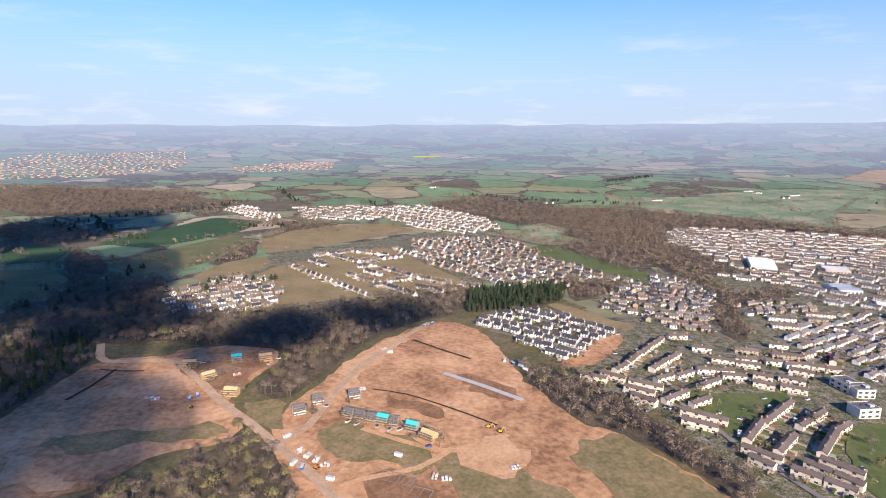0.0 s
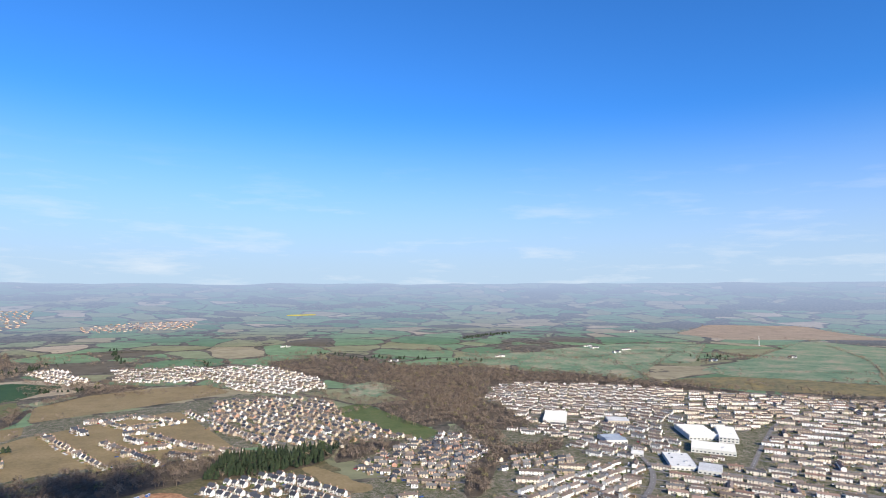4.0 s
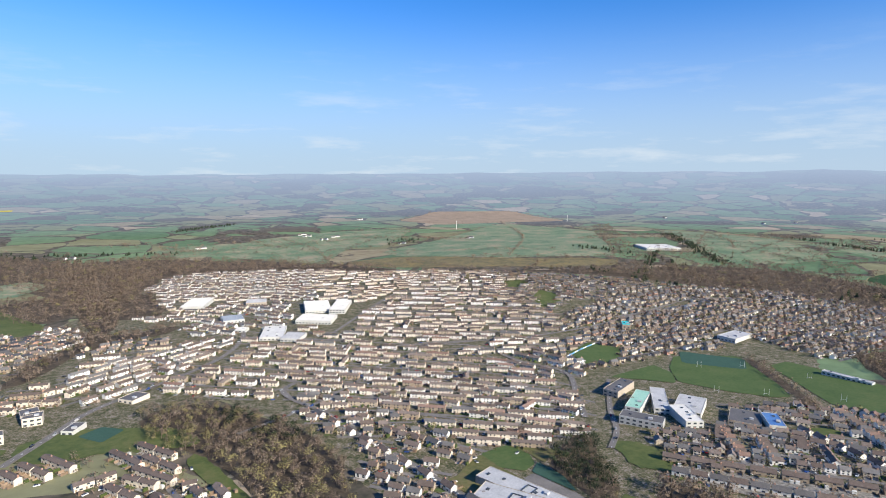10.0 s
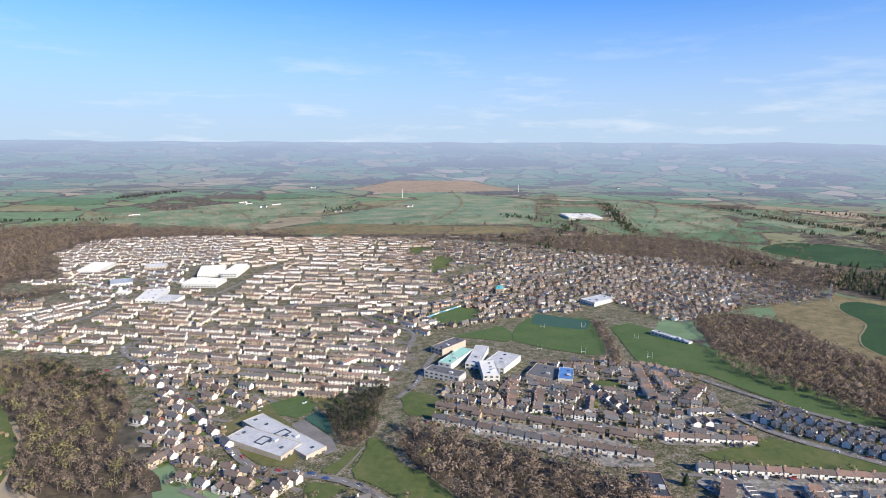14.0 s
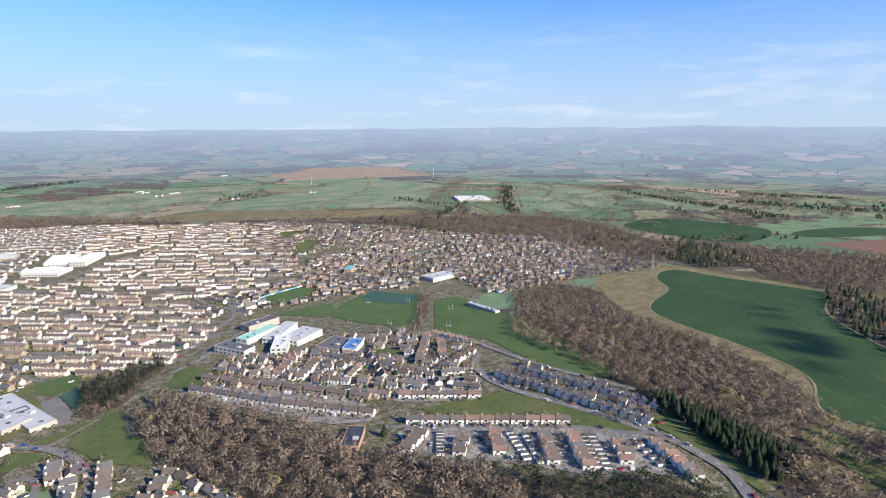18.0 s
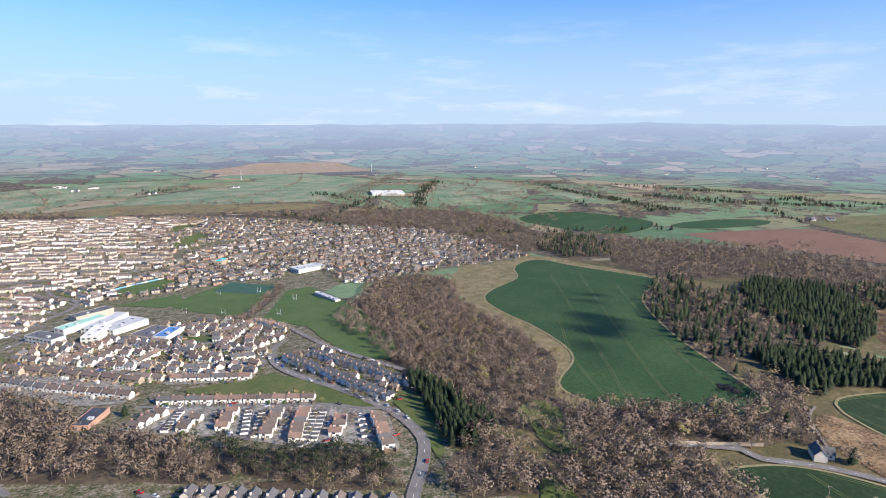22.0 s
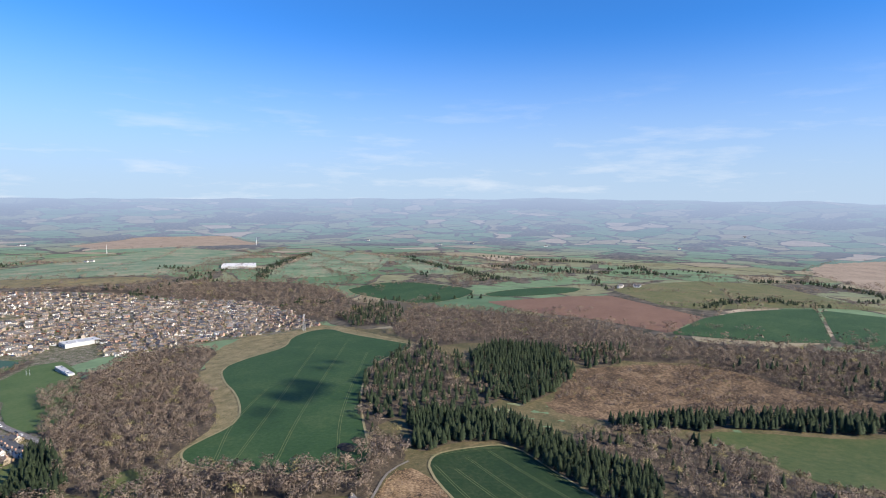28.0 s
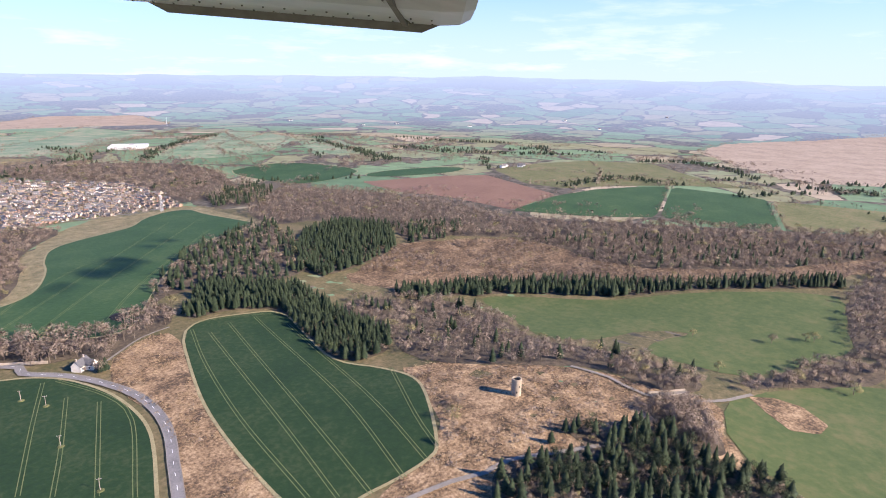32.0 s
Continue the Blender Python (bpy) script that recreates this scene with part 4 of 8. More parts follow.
rng = np.random.default_rng(7)
BARE_FINE = [twig_tree(rng, 540, wide=rng.uniform(0.38, 0.5)) for _ in range(8)]
BARE_MID = [twig_tree(rng, 116, wide=rng.uniform(0.38, 0.5)) for _ in range(7)]
BARE_FAR = [twig_tree(rng, 44, wide=rng.uniform(0.40, 0.5), limbs=False) for _ in range(6)]
BUSH = [twig_tree(rng, 16, wide=rng.uniform(0.45, 0.6), limbs=False) for _ in range(6)]
FIR_FINE = [needle_tree(rng, 8, 7) for _ in range(6)]
FIR_TINY = [needle_tree(rng, 3, 4) for _ in range(3)]
FIR_FAR = [needle_tree(rng, 5, 5) for _ in range(4)]


def shade_round(ob, normals):
    """Gives the corners the normals of the crown, so that a mass of twigs takes the light as one body."""
    ob.data.polygons.foreach_set("use_smooth", np.ones(len(ob.data.polygons), bool))
    layer = ob.data.attributes.new("custom_normal", "FLOAT_VECTOR", "POINT")
    layer.data.foreach_set("vector", np.ascontiguousarray(normals, np.float32).ravel())


def grow(name, spots, label, category="woodland", leaf="twigs"):
    """Joins trees, each (template, x, y, height, spread), into one mesh."""
    vs, fs, ms, ns, n = [], [], [], [], 0
    for (v, f, m, nn), x, y, z, h, wide, turn in spots:
        c, s = math.cos(turn), math.sin(turn)
        w, q = np.empty_like(v), nn.copy()
        w[:, 0] = x + (v[:, 0] * c - v[:, 1] * s) * h * wide
        w[:, 1] = y + (v[:, 0] * s + v[:, 1] * c) * h * wide
        w[:, 2] = z + v[:, 2] * h
        q[:, 0], q[:, 1] = nn[:, 0] * c - nn[:, 1] * s, nn[:, 0] * s + nn[:, 1] * c
        vs.append(w)
        ns.append(q)
        fs.append(f + n)
        ms.append(m)
        n += len(v)
    if not vs:
        return
    ob = tri_mesh(name, np.concatenate(vs), np.concatenate(fs), ["bark", leaf], np.concatenate(ms))
    shade_round(ob, np.concatenate(ns))
    return tagged(ob, label, category, kind="stuff")


def clear_of_ways(gx, gy):
    """True where no road or path runs within a few steps."""
    free = np.ones(gx.size, bool)
    for line, width in WAYS:
        for (x0, y0), (x1, y1) in zip(line, line[1:]):
            dx, dy = x1 - x0, y1 - y0
            t = np.clip(((gx - x0) * dx + (gy - y0) * dy) / (dx * dx + dy * dy + 1e-6), 0, 1)
            free &= np.hypot(gx - x0 - t * dx, gy - y0 - t * dy) > width / 2 + 3.0
    return free


WOOD_POLYS = []


def wood(kind, spacing, poly):
    """A wood: trees at uneven spacing inside an outline, on a floor of leaf litter."""
    WOOD_POLYS.append(poly)
    xs, ys = [p[0] for p in poly], [p[1] for p in poly]
    spacing = spacing * (0.56 if kind in ("conifer", "dark") else 0.75 if kind == "mixed" else 0.8 if kind == "pine" else 0.78)
    gx, gy = np.meshgrid(np.arange(min(xs), max(xs), spacing), np.arange(min(ys), max(ys), spacing))
    gx = gx.ravel() + rng.uniform(-0.6, 0.6, gx.size) * spacing
    gy = gy.ravel() + rng.uniform(-0.6, 0.6, gy.size) * spacing
    keep = inside(poly, gx, gy) & clear_of_ways(gx, gy)
    gx, gy = gx[keep], gy[keep]
    gz = heights(gx, gy)
    away = 0.618 * gx + 0.786 * gy     # distance from the line of flight over the plan
    groups = {"bare": [], "fir": [], "green": []}
    for x, y, z, d in zip(gx, gy, gz, away):
        fir = kind == "conifer" and rng.random() < 0.80 or kind == "mixed" and rng.random() < 0.58 or kind == "valley" and rng.random() < 0.14 or kind == "dark" and rng.random() < 0.42
        if kind == "pine" and rng.random() < 0.72 or kind == "conifer" and not fir and rng.random() < 0.5 or kind == "dark" and not fir and rng.random() < 0.5:
            t = BARE_FINE if d < 290 else BARE_MID
            groups["fir"].append((t[rng.integers(len(t))], x, y, z, rng.uniform(7, 10.5), rng.uniform(0.8, 1.05), rng.uniform(0, 6.3)))
            continue
        if kind == "open" and noise.noise((x * 0.022, y * 0.022, 6.0)) + rng.normal() * 0.2 < -0.12:
            continue
        if not fir and rng.random() < 0.03:
            continue
        if fir:
            t = FIR_FINE if d < 430 else FIR_FAR
            groups["fir"].append((t[rng.integers(len(t))], x, y, z, (10.6 + 2.4 * noise.noise((x * 0.03, y * 0.03, 2.0))) * rng.uniform(0.82, 1.12), rng.uniform(0.75, 1.25), rng.uniform(0, 6.3)))
        else:
            t = BARE_FINE if d < 290 else BARE_MID if d < 640 else BARE_FAR
            which = "green" if rng.random() < (0.4 if kind == "budding" else 0.02 if kind == "tall" else 0.06) else "bare"
            groups[which].append((t[rng.integers(len(t))], x, y, z, (rng.uniform(0.35, 0.85) if kind == "open" else rng.uniform(0.8, 1.3)) * (9.6 if kind == "tall" else max(min(spacing, 9.5), 7.5 if kind == "open" else 0)), rng.uniform(1.0, 1.4), rng.uniform(0, 6.3)))
    grow("bare_trees", groups["bare"], "leafless brown broadleaf trees standing close together")
    grow("budding_trees", groups["green"], "broadleaf trees with first yellow-green buds among bare ones", leaf="twigs_green")
    grow("conifers", groups["fir"], "dense dark green spruce trees", leaf="needles")
    if kind == "open":
        return
    v, f = drape("floor", round_off(poly, 1), 1.5)
    ob = mesh_ob("woodland_floor", v, f, "woodland_floor")
    tagged(ob, LABELS["woodland_floor"], "woodland floor", kind="structure")



# ---- houses ----
def part(name, bm, material, parent, label=""):
    me = bpy.data.meshes.new(name)
    bm.to_mesh(me)
    bm.free()
    me.materials.append(MATS[material])
    ob = new(name, me)
    ob.parent = parent
    return tagged(ob, label)


def box(bm, x0, x1, y0, y1, z0, z1):
    v = [bm.verts.new(p) for p in ((x0, y0, z0), (x1, y0, z0), (x1, y1, z0), (x0, y1, z0), (x0, y0, z1), (x1, y0, z1), (x1, y1, z1), (x0, y1, z1))]
    for f in ((3, 2, 1, 0), (4, 5, 6, 7), (0, 1, 5, 4), (1, 2, 6, 5), (2, 3, 7, 6), (3, 0, 4, 7)):
        bm.faces.new([v[i] for i in f])
    return bm


def gable_wall(bm, L, W, h, rise):
    """Walls of a house with two gables, sunk a little into the ground."""
    x, y = L / 2, W / 2
    v = [bm.verts.new(p) for p in ((-x, -y, -2), (x, -y, -2), (x, y, -2), (-x, y, -2), (-x, -y, h), (x, -y, h), (x, y, h), (-x, y, h), (-x, 0, h + rise), (x, 0, h + rise))]
    for f in ((0, 1, 5, 4), (2, 3, 7, 6), (1, 2, 6, 9, 5), (3, 0, 4, 8, 7)):
        bm.faces.new([v[i] for i in f])
    return bm


def gable_roof(bm, L, W, h, rise, over=0.35, thick=0.22):
    x = L / 2 + over * 0.6
    k = 1 + over / (W / 2)
    y, drop = W / 2 * k, rise * (k - 1)
    ring = [(-y, h - drop), (0, h + rise), (y, h - drop), (y, h - drop + thick), (0, h + rise + thick), (-y, h - drop + thick)]
    a = [bm.verts.new((-x, p, q)) for p, q in ring]
    b = [bm.verts.new((x, p, q)) for p, q in ring]
    for i in range(6):
        j = (i + 1) % 6
        bm.faces.new((a[i], a[j], b[j], b[i]))
    for s in ((0, 1, 4, 5), (1, 2, 3, 4)):
        bm.faces.new([a[i] for i in reversed(s)])
        bm.faces.new([b[i] for i in s])
    return bm


STYLES = {   # length, width, wall height, rise, wall, roof
    "estate": (9.6, 5.1, 3.5, 1.6, "render_white", "tile_brown"), "villa": (6.8, 5.1, 3.5, 1.9, "render_cream", "tile_brown"),
    "council_pair": (14.5, 5.4, 3.7, 1.7, "stone_wall", "tile_brown"), "semi_pair": (9.6, 5.2, 3.5, 1.9, "render_white", "slate_grey"),
    "terrace": (30.0, 4.8, 4.2, 1.1, "render_cream", "tile_brown"), "mews": (7.0, 4.4, 3.5, 1.6, "render_white", "slate_dark"), "site_white": (6.6, 5.0, 3.6, 2.2, "render_white", "slate_grey"),
    "site_built": (6.0, 5.0, 3.6, 2.0, "stone_wall", "slate_grey"), "site_teal": (6.6, 5.0, 3.6, 2.0, "stone_wall", "teal_sheet"),
    "site_frame": (8.4, 5.6, 3.5, 1.9, "new_timber", "new_timber")}
mat("teal_sheet", [(0.015, 0.36, 0.40), (0.02, 0.44, 0.48), (0.04, 0.50, 0.54)], 6, 1.0, rough=0.5)
mat("new_timber", [(0.42, 0.27, 0.12), (0.52, 0.35, 0.17), (0.60, 0.43, 0.24)], 6, 1.0)


def house(style, L=None, wall=None, roof=None):
    """One house block: walls, roof, chimneys, doors and windows as parts."""
    l0, W, h, rise, w0, r0 = STYLES[style]
    L, wall, roof = L or l0, wall or w0, roof or r0
    top = new("house")
    part("wall", gable_wall(bmesh.new(), L, W, h, rise), wall, top)
    part("roof", gable_roof(bmesh.new(), L, W, h, rise), roof, top)
    units = max(1, round(L / 6.5))
    step = L / units
    pane = box(bmesh.new(), -0.85, 0.85, -0.06, 0.06, -0.5, 0.5)
    first = part("window", pane, "window_glass", top)
    spots = []
    for u in range(units):
        x = -L / 2 + (u + 0.5) * step
        for z in (1.3, h - 0.95):
            for s in (-1, 1):
                spots.append((x + (0.18 if z < 2 else -0.12) * step, s * W / 2, z))
    for i, p in enumerate(spots):
        w = first if i == 0 else new("window", first.data)
        w.parent, w.location = top, p
    door = None
    for u in range(units):
        ob = part("door", box(bmesh.new(), -0.42, 0.42, -0.05, 0.05, 0, 1.85), "fence_timber", top) if door is None else new("door", door.data)
        door = door or ob
        ob.parent, ob.location = top, (-L / 2 + (u + 0.22) * step, -W / 2 - 0.02, 0)
    if not style.startswith("site"):
        for u in range(0, units, 2) if units > 1 else [0]:
            x = -L / 2 + (u + (1 if units > 1 else 0.12)) * step
            bm = box(bmesh.new(), x - 0.45, x + 0.45, -0.35, 0.35, h + rise - 0.4, h + rise + 1.1)
            part("chimney", bm, "brick_pink" if style != "villa" else wall, top)
    return top


HOUSES = []
CELLS = {}


def settle(x, y, r):
    HOUSES.append((x, y, r))
    CELLS.setdefault((int(x // 40), int(y // 40)), []).append((x, y, r))


def neighbours(x, y):
    i, j = int(x // 40), int(y // 40)
    return [h for a in (i - 1, i, i + 1) for b in (j - 1, j, j + 1) for h in CELLS.get((a, b), ())]


SCAFFOLDS = []
PROTOS = {}
HOUSE_LABELS = {"estate": "white rendered two-storey house with brown tiled gable roof", "villa": "white rendered semi-detached house with brown tiled roof",
                "council_pair": "long tan rendered block of houses with brown tiled roof", "semi_pair": "white rendered pair of houses with grey slate roof",
                "terrace": "long cream rendered terrace with brown tiled roof", "mews": "narrow white gabled house with dark slate roof", "site_white": "new white gabled house with grey roof, scaffolded",
                "site_built": "half-built house with grey roof beside the haul road", "site_teal": "half-built house with turquoise roof sheeting",
                "site_frame": "open timber-framed house under construction"}


def thing_house(style, n, x, y, angle, L):
    roofs = {"estate": ["tile_brown", "tile_brown", "slate_grey", "tile_red"], "villa": ["tile_brown", "slate_grey"], "semi_pair": ["slate_grey", "tile_brown"]}
    roof = random.choice(roofs.get(style, [STYLES[style][5]]))
    key = (style, round(L), roof)
    m = pose(x, y, height(x, y), 0, 0, angle)
    if key not in PROTOS:
        ob = house(style, L, roof=roof)
        ob.matrix_basis = m
        look_of = {"tile_red": "red tiled", "slate_grey": "grey slate", "tile_brown": "brown tiled"}
        label = HOUSE_LABELS[style]
        if roof in look_of:
            label = label.replace("brown tiled", look_of[roof]).replace("grey slate", look_of[roof])
        tagged(ob, label, "house", "houses of the " + style.replace("_", " ") + " rows")
        PROTOS[key] = ob
    else:
        ob = copy_thing(PROTOS[key], m)
    settle(x, y, L / 2 + 3)
    if not style.startswith("site_"):
        c, s, z = math.cos(radians(angle)), math.sin(radians(angle)), height(x, y)
        garden(lambda a, b, q: (x + a * c - b * s, y + a * s + b * c, z + q), L / 2, STYLES[style][1] / 2, x, y)
    if style.startswith("site_") and x < 300:
        SCAFFOLDS.append((x, y, angle, L, STYLES[style][1]))
    return ob


def row(style, n, a, b):
    """n house blocks end to end from a to b; blocks that have room stand apart."""
    ax, ay, bx, by = *a, *b
    total = math.hypot(bx - ax, by - ay)
    angle = math.degrees(math.atan2(by - ay, bx - ax))
    pitch = total / n
    L = min(STYLES[style][0], pitch - 1.0) if style != "terrace" else pitch - 1.0
    across = pitch < 8.6 and style in ("estate", "semi_pair", "villa", "mews")
    for i in range(n):
        t = (i + 0.5) / n
        x, y = ax + (bx - ax) * t, ay + (by - ay) * t
        if across:   # narrow plots: gables to the street
            thing_house(style, n, x + random.uniform(-1, 1), y, angle + 90, 7.0)
        else:
            thing_house(style, n, x, y, angle + random.uniform(-1.5, 1.5) + (90 if style == "villa" and i % 3 else 0), L)


def street_row(style, n, a, b):
    """One side of a far street: n houses side by side from a to b, joined."""
    soup = Soup()
    ang = math.atan2(b[1] - a[1], b[0] - a[0])
    pitch = math.hypot(b[0] - a[0], b[1] - a[1]) / n
    for i in range(n):
        t = (i + 0.5) / n
        turn = math.pi / 2 if random.random() < 0.2 else 0
        block(soup, style, a[0] + (b[0] - a[0]) * t, a[1] + (b[1] - a[1]) * t, ang + turn, min(max(pitch - 0.8, 5.0), 8.0))
    ob = mesh_ob("houses", soup.v, soup.f, BLOCK_MATS, indices=soup.m)
    tagged(ob, DISTRICTS[style], "houses", kind="stuff")


def block_thing(style, x, y, turn, L):
    """A house of a street as a thing of its own: walls, roof, chimney, windows and garden."""
    W, h, rise, walls, roofs = BULK[style]
    L = max(6.0, round(L / 2) * 2.0)
    wall, roof = BLOCK_MATS[random.choice(walls)], BLOCK_MATS[random.choice(roofs)]
    key = ("block", style, L, wall, roof)
    m = pose(x, y, height(x, y), 0, 0, turn)
    if key not in PROTOS:
        top = new("house")
        part("wall", gable_wall(bmesh.new(), L, W, h, rise), wall, top)
        part("roof", gable_roof(bmesh.new(), L, W, h, rise), roof, top)
        part("chimney", box(bmesh.new(), L * 0.3, L * 0.3 + 0.9, -0.35, 0.35, h + rise - 0.4, h + rise + 1.1), "brick_pink", top)
        first = part("window", box(bmesh.new(), -0.8, 0.8, -0.06, 0.06, -0.5, 0.5), "window_glass", top)
        for i, (a, z) in enumerate(((-0.25, 1.3), (0.25, 1.3), (-0.25, h - 0.95), (0.25, h - 0.95))):
            ob = first if i == 0 else new("window", first.data)
            ob.parent, ob.location = top, (a * L, -W / 2, z)
        words = {"render_white": "white rendered", "render_cream": "cream rendered", "stone_wall": "tan stone", "brick_pink": "pink brick",
                 "tile_brown": "brown tiled", "slate_grey": "grey slate", "slate_dark": "dark slate", "tile_red": "red tiled"}
        tagged(top, words[wall] + " house with " + words[roof] + " gable roof and garden", "house", "houses of the near streets")
        top.matrix_basis = m
        PROTOS[key] = top
    else:
        copy_thing(PROTOS[key], m)
    settle(x, y, L / 2 + 2)
    c, s, z = math.cos(radians(turn)), math.sin(radians(turn)), height(x, y)
    garden(lambda a, b, q: (x + a * c - b * s, y + a * s + b * c, z + q), L / 2, W / 2, x, y)


def garages(n, a, b):
    """A row of lock-up garages: each with its walls, flat roof and up-and-over door."""
    angle = math.degrees(math.atan2(b[1] - a[1], b[0] - a[0]))
    step = math.hypot(b[0] - a[0], b[1] - a[1]) / n
    for i in range(n):
        t = (i + 0.5) / n
        x, y = a[0] + (b[0] - a[0]) * t, a[1] + (b[1] - a[1]) * t
        m = pose(x, y, height(x, y) + 0.4, 0, 0, angle + (180 if i % 2 else 0))
        if "garage" in PROTOS:
            copy_thing(PROTOS["garage"], m)
            continue
        top = tagged(new("garage"), "small pale lock-up garage with flat dark roof", "garage", "lock-up garages")
        part("wall", box(bmesh.new(), -1.25, 1.25, -2.1, 2.1, -1.0, 1.7), "render_white", top)
        part("roof", box(bmesh.new(), -1.32, 1.32, -2.2, 2.2, 1.7, 1.85), "slate_grey", top)
        part("garage_door", box(bmesh.new(), -1.0, 1.0, -2.16, -2.1, 0.0, 1.5), "white_paint", top, "white up-and-over door")
        top.matrix_basis = m
        PROTOS["garage"] = top


class Soup:
    """Many blocks of houses in one mesh, with a material for each face."""

    def __init__(self):
        self.v, self.f, self.m = [], [], []

    def face(self, pts, material):
        n = len(self.v)
        self.v += pts
        self.f.append(tuple(range(n, n + len(pts))))
        self.m.append(material)


BLOCK_MATS = ["render_cream", "render_white", "stone_wall", "brick_pink", "tile_brown", "slate_grey", "slate_dark", "tile_red", "window_glass"]
BULK = {  # width, wall height, rise, walls, roofs
    "council": (4.7, 3.9, 1.25, [0, 0, 1, 1, 0, 2], [4, 4, 4, 4, 5, 4, 4, 7]), "white": (5.0, 3.6, 1.5, [1, 1, 0], [4, 5, 4]), "grey": (4.7, 3.4, 1.7, [2, 0, 2, 1, 2, 3, 2], [5, 6, 6, 4, 5]),
    # far: tan and brick walls tone white houses down in place of haze
    "semi": (5.0, 3.4, 1.8, [1, 0, 2], [5, 4]), "far": (4.4, 2.6, 1.4, [2, 3, 2], [4, 4, 5]), "new": (4.7, 3.4, 1.8, [1, 1, 0, 2], [4, 5, 4, 6]), "newdark": (4.9, 3.5, 2.0, [1], [6])}


def block(soup, style, x, y, ang, L):
    W, h, rise, walls, roofs = BULK[style]
    W, h = W * random.uniform(0.92, 1.1), h * random.uniform(0.92, 1.08)
    wall, roof = random.choice(walls), random.choice(roofs)
    z = height(x, y)
    c, s = math.cos(ang), math.sin(ang)

    def P(a, b, q):
        return (x + a * c - b * s, y + a * s + b * c, z + q)
    l, w = L / 2, W / 2
    soup.face([P(-l, -w, -2), P(l, -w, -2), P(l, -w, h), P(-l, -w, h)], wall)
    soup.face([P(l, w, -2), P(-l, w, -2), P(-l, w, h), P(l, w, h)], wall)
    soup.face([P(l, -w, -2), P(l, w, -2), P(l, w, h), P(l, 0, h + rise), P(l, -w, h)], wall)
    soup.face([P(-l, w, -2), P(-l, -w, -2), P(-l, -w, h), P(-l, 0, h + rise), P(-l, w, h)], wall)
    o, d = 0.4, 0.4 * rise / w
    e = l + 0.25
    soup.face([P(-e, -w - o, h - d + .15), P(e, -w - o, h - d + .15), P(e, 0, h + rise + .15), P(-e, 0, h + rise + .15)], roof)
    soup.face([P(e, w + o, h - d + .15), P(-e, w + o, h - d + .15), P(-e, 0, h + rise + .15), P(e, 0, h + rise + .15)], roof)
    units = max(1, round(L / 7.5))
    for u in range(units if y < 1250 else 0):
        a = -l + (u + 0.5) * L / units
        for q in (1.2, h - 0.85):
            for da in (-1.4, 1.4):
                for side in (-1, 1):
                    b = side * (w + 0.05)
                    pts = [P(a + da - 0.6, b, q - .45), P(a + da + 0.6, b, q - .45), P(a + da + 0.6, b, q + .45), P(a + da - 0.6, b, q + .45)]
                    soup.face(pts if side < 0 else pts[::-1], 8)
    for u in range(0, units, 2):
        a = -l + (u + 1) * L / units if units > 1 else l * 0.8
        ring = [(a - .45, -.35), (a + .45, -.35), (a + .45, .35), (a - .45, .35)]
        for i in range(4):
            p, q = ring[i], ring[(i + 1) % 4]
            soup.face([P(*p, h + rise - .5), P(*q, h + rise - .5), P(*q, h + rise + 1.1), P(*p, h + rise + 1.1)], 3)
        soup.face([P(*p, h + rise + 1.1) for p in ring], 3)
    settle(x, y, L / 2 + 2)
    if y < 1500:
        garden(P, l, w, x, y)


def garden(P, l, w, x, y):
    """Lawn, paving, fence, hedge and shed behind and before a block."""
    def at(a, b, q):
        px, py, _ = P(a, b, 0)
        return (px, py, height(px, py) + q)

    def slab(a0, a1, b0, b1, q0, q1, kind):
        lo = [at(a0, b0, q0), at(a1, b0, q0), at(a1, b1, q0), at(a0, b1, q0)]
        hi = [at(a0, b0, q1), at(a1, b0, q1), at(a1, b1, q1), at(a0, b1, q1)]
        GARDENS.face(hi, kind)
        for i in range(4):
            GARDENS.face([lo[i], lo[(i + 1) % 4], hi[(i + 1) % 4], hi[i]], kind)
    for side in (-1, 1):
        u = -l
        while u < l - 2:
            wide = random.uniform(2.8, 6.0)
            e = min(u + wide, l)
            b0, b1 = side * (w + 0.3), side * (w + random.uniform(3.0, 5.0))
            kind = random.choice((0, 0, 0, 1, 1, 2, 3))
            pts = [at(u, b0, 0.36), at(e, b0, 0.36), at(e, b1, 0.36), at(u, b1, 0.36)]
            GARDENS.face(pts if side > 0 else pts[::-1], kind)
            r = random.random()
            if r < 0.35:
                slab(e - 0.1, e + 0.1, min(b0, b1), max(b0, b1), 0, 1.9, 4)
            elif r < 0.5:
                slab(e - 0.5, e + 0.5, min(b0, b1), max(b0, b1), 0, random.uniform(1.3, 2.4), 5)
            elif r < 0.62:
                slab(u + 0.6, u + 2.8, b1 - 0.9, b1 + 0.9, 0, 2.3, random.choice((4, 6, 3)))
            u = e


def road_clear(x, y, gap):
    for line, width in WAYS:
        for (x0, y0), (x1, y1) in zip(line, line[1:]):
            dx, dy = x1 - x0, y1 - y0
            t = max(0.0, min(1.0, ((x - x0) * dx + (y - y0) * dy) / (dx * dx + dy * dy + 1e-6)))
            if math.hypot(x - x0 - t * dx, y - y0 - t * dy) < gap + width / 2:
                return False
    return True


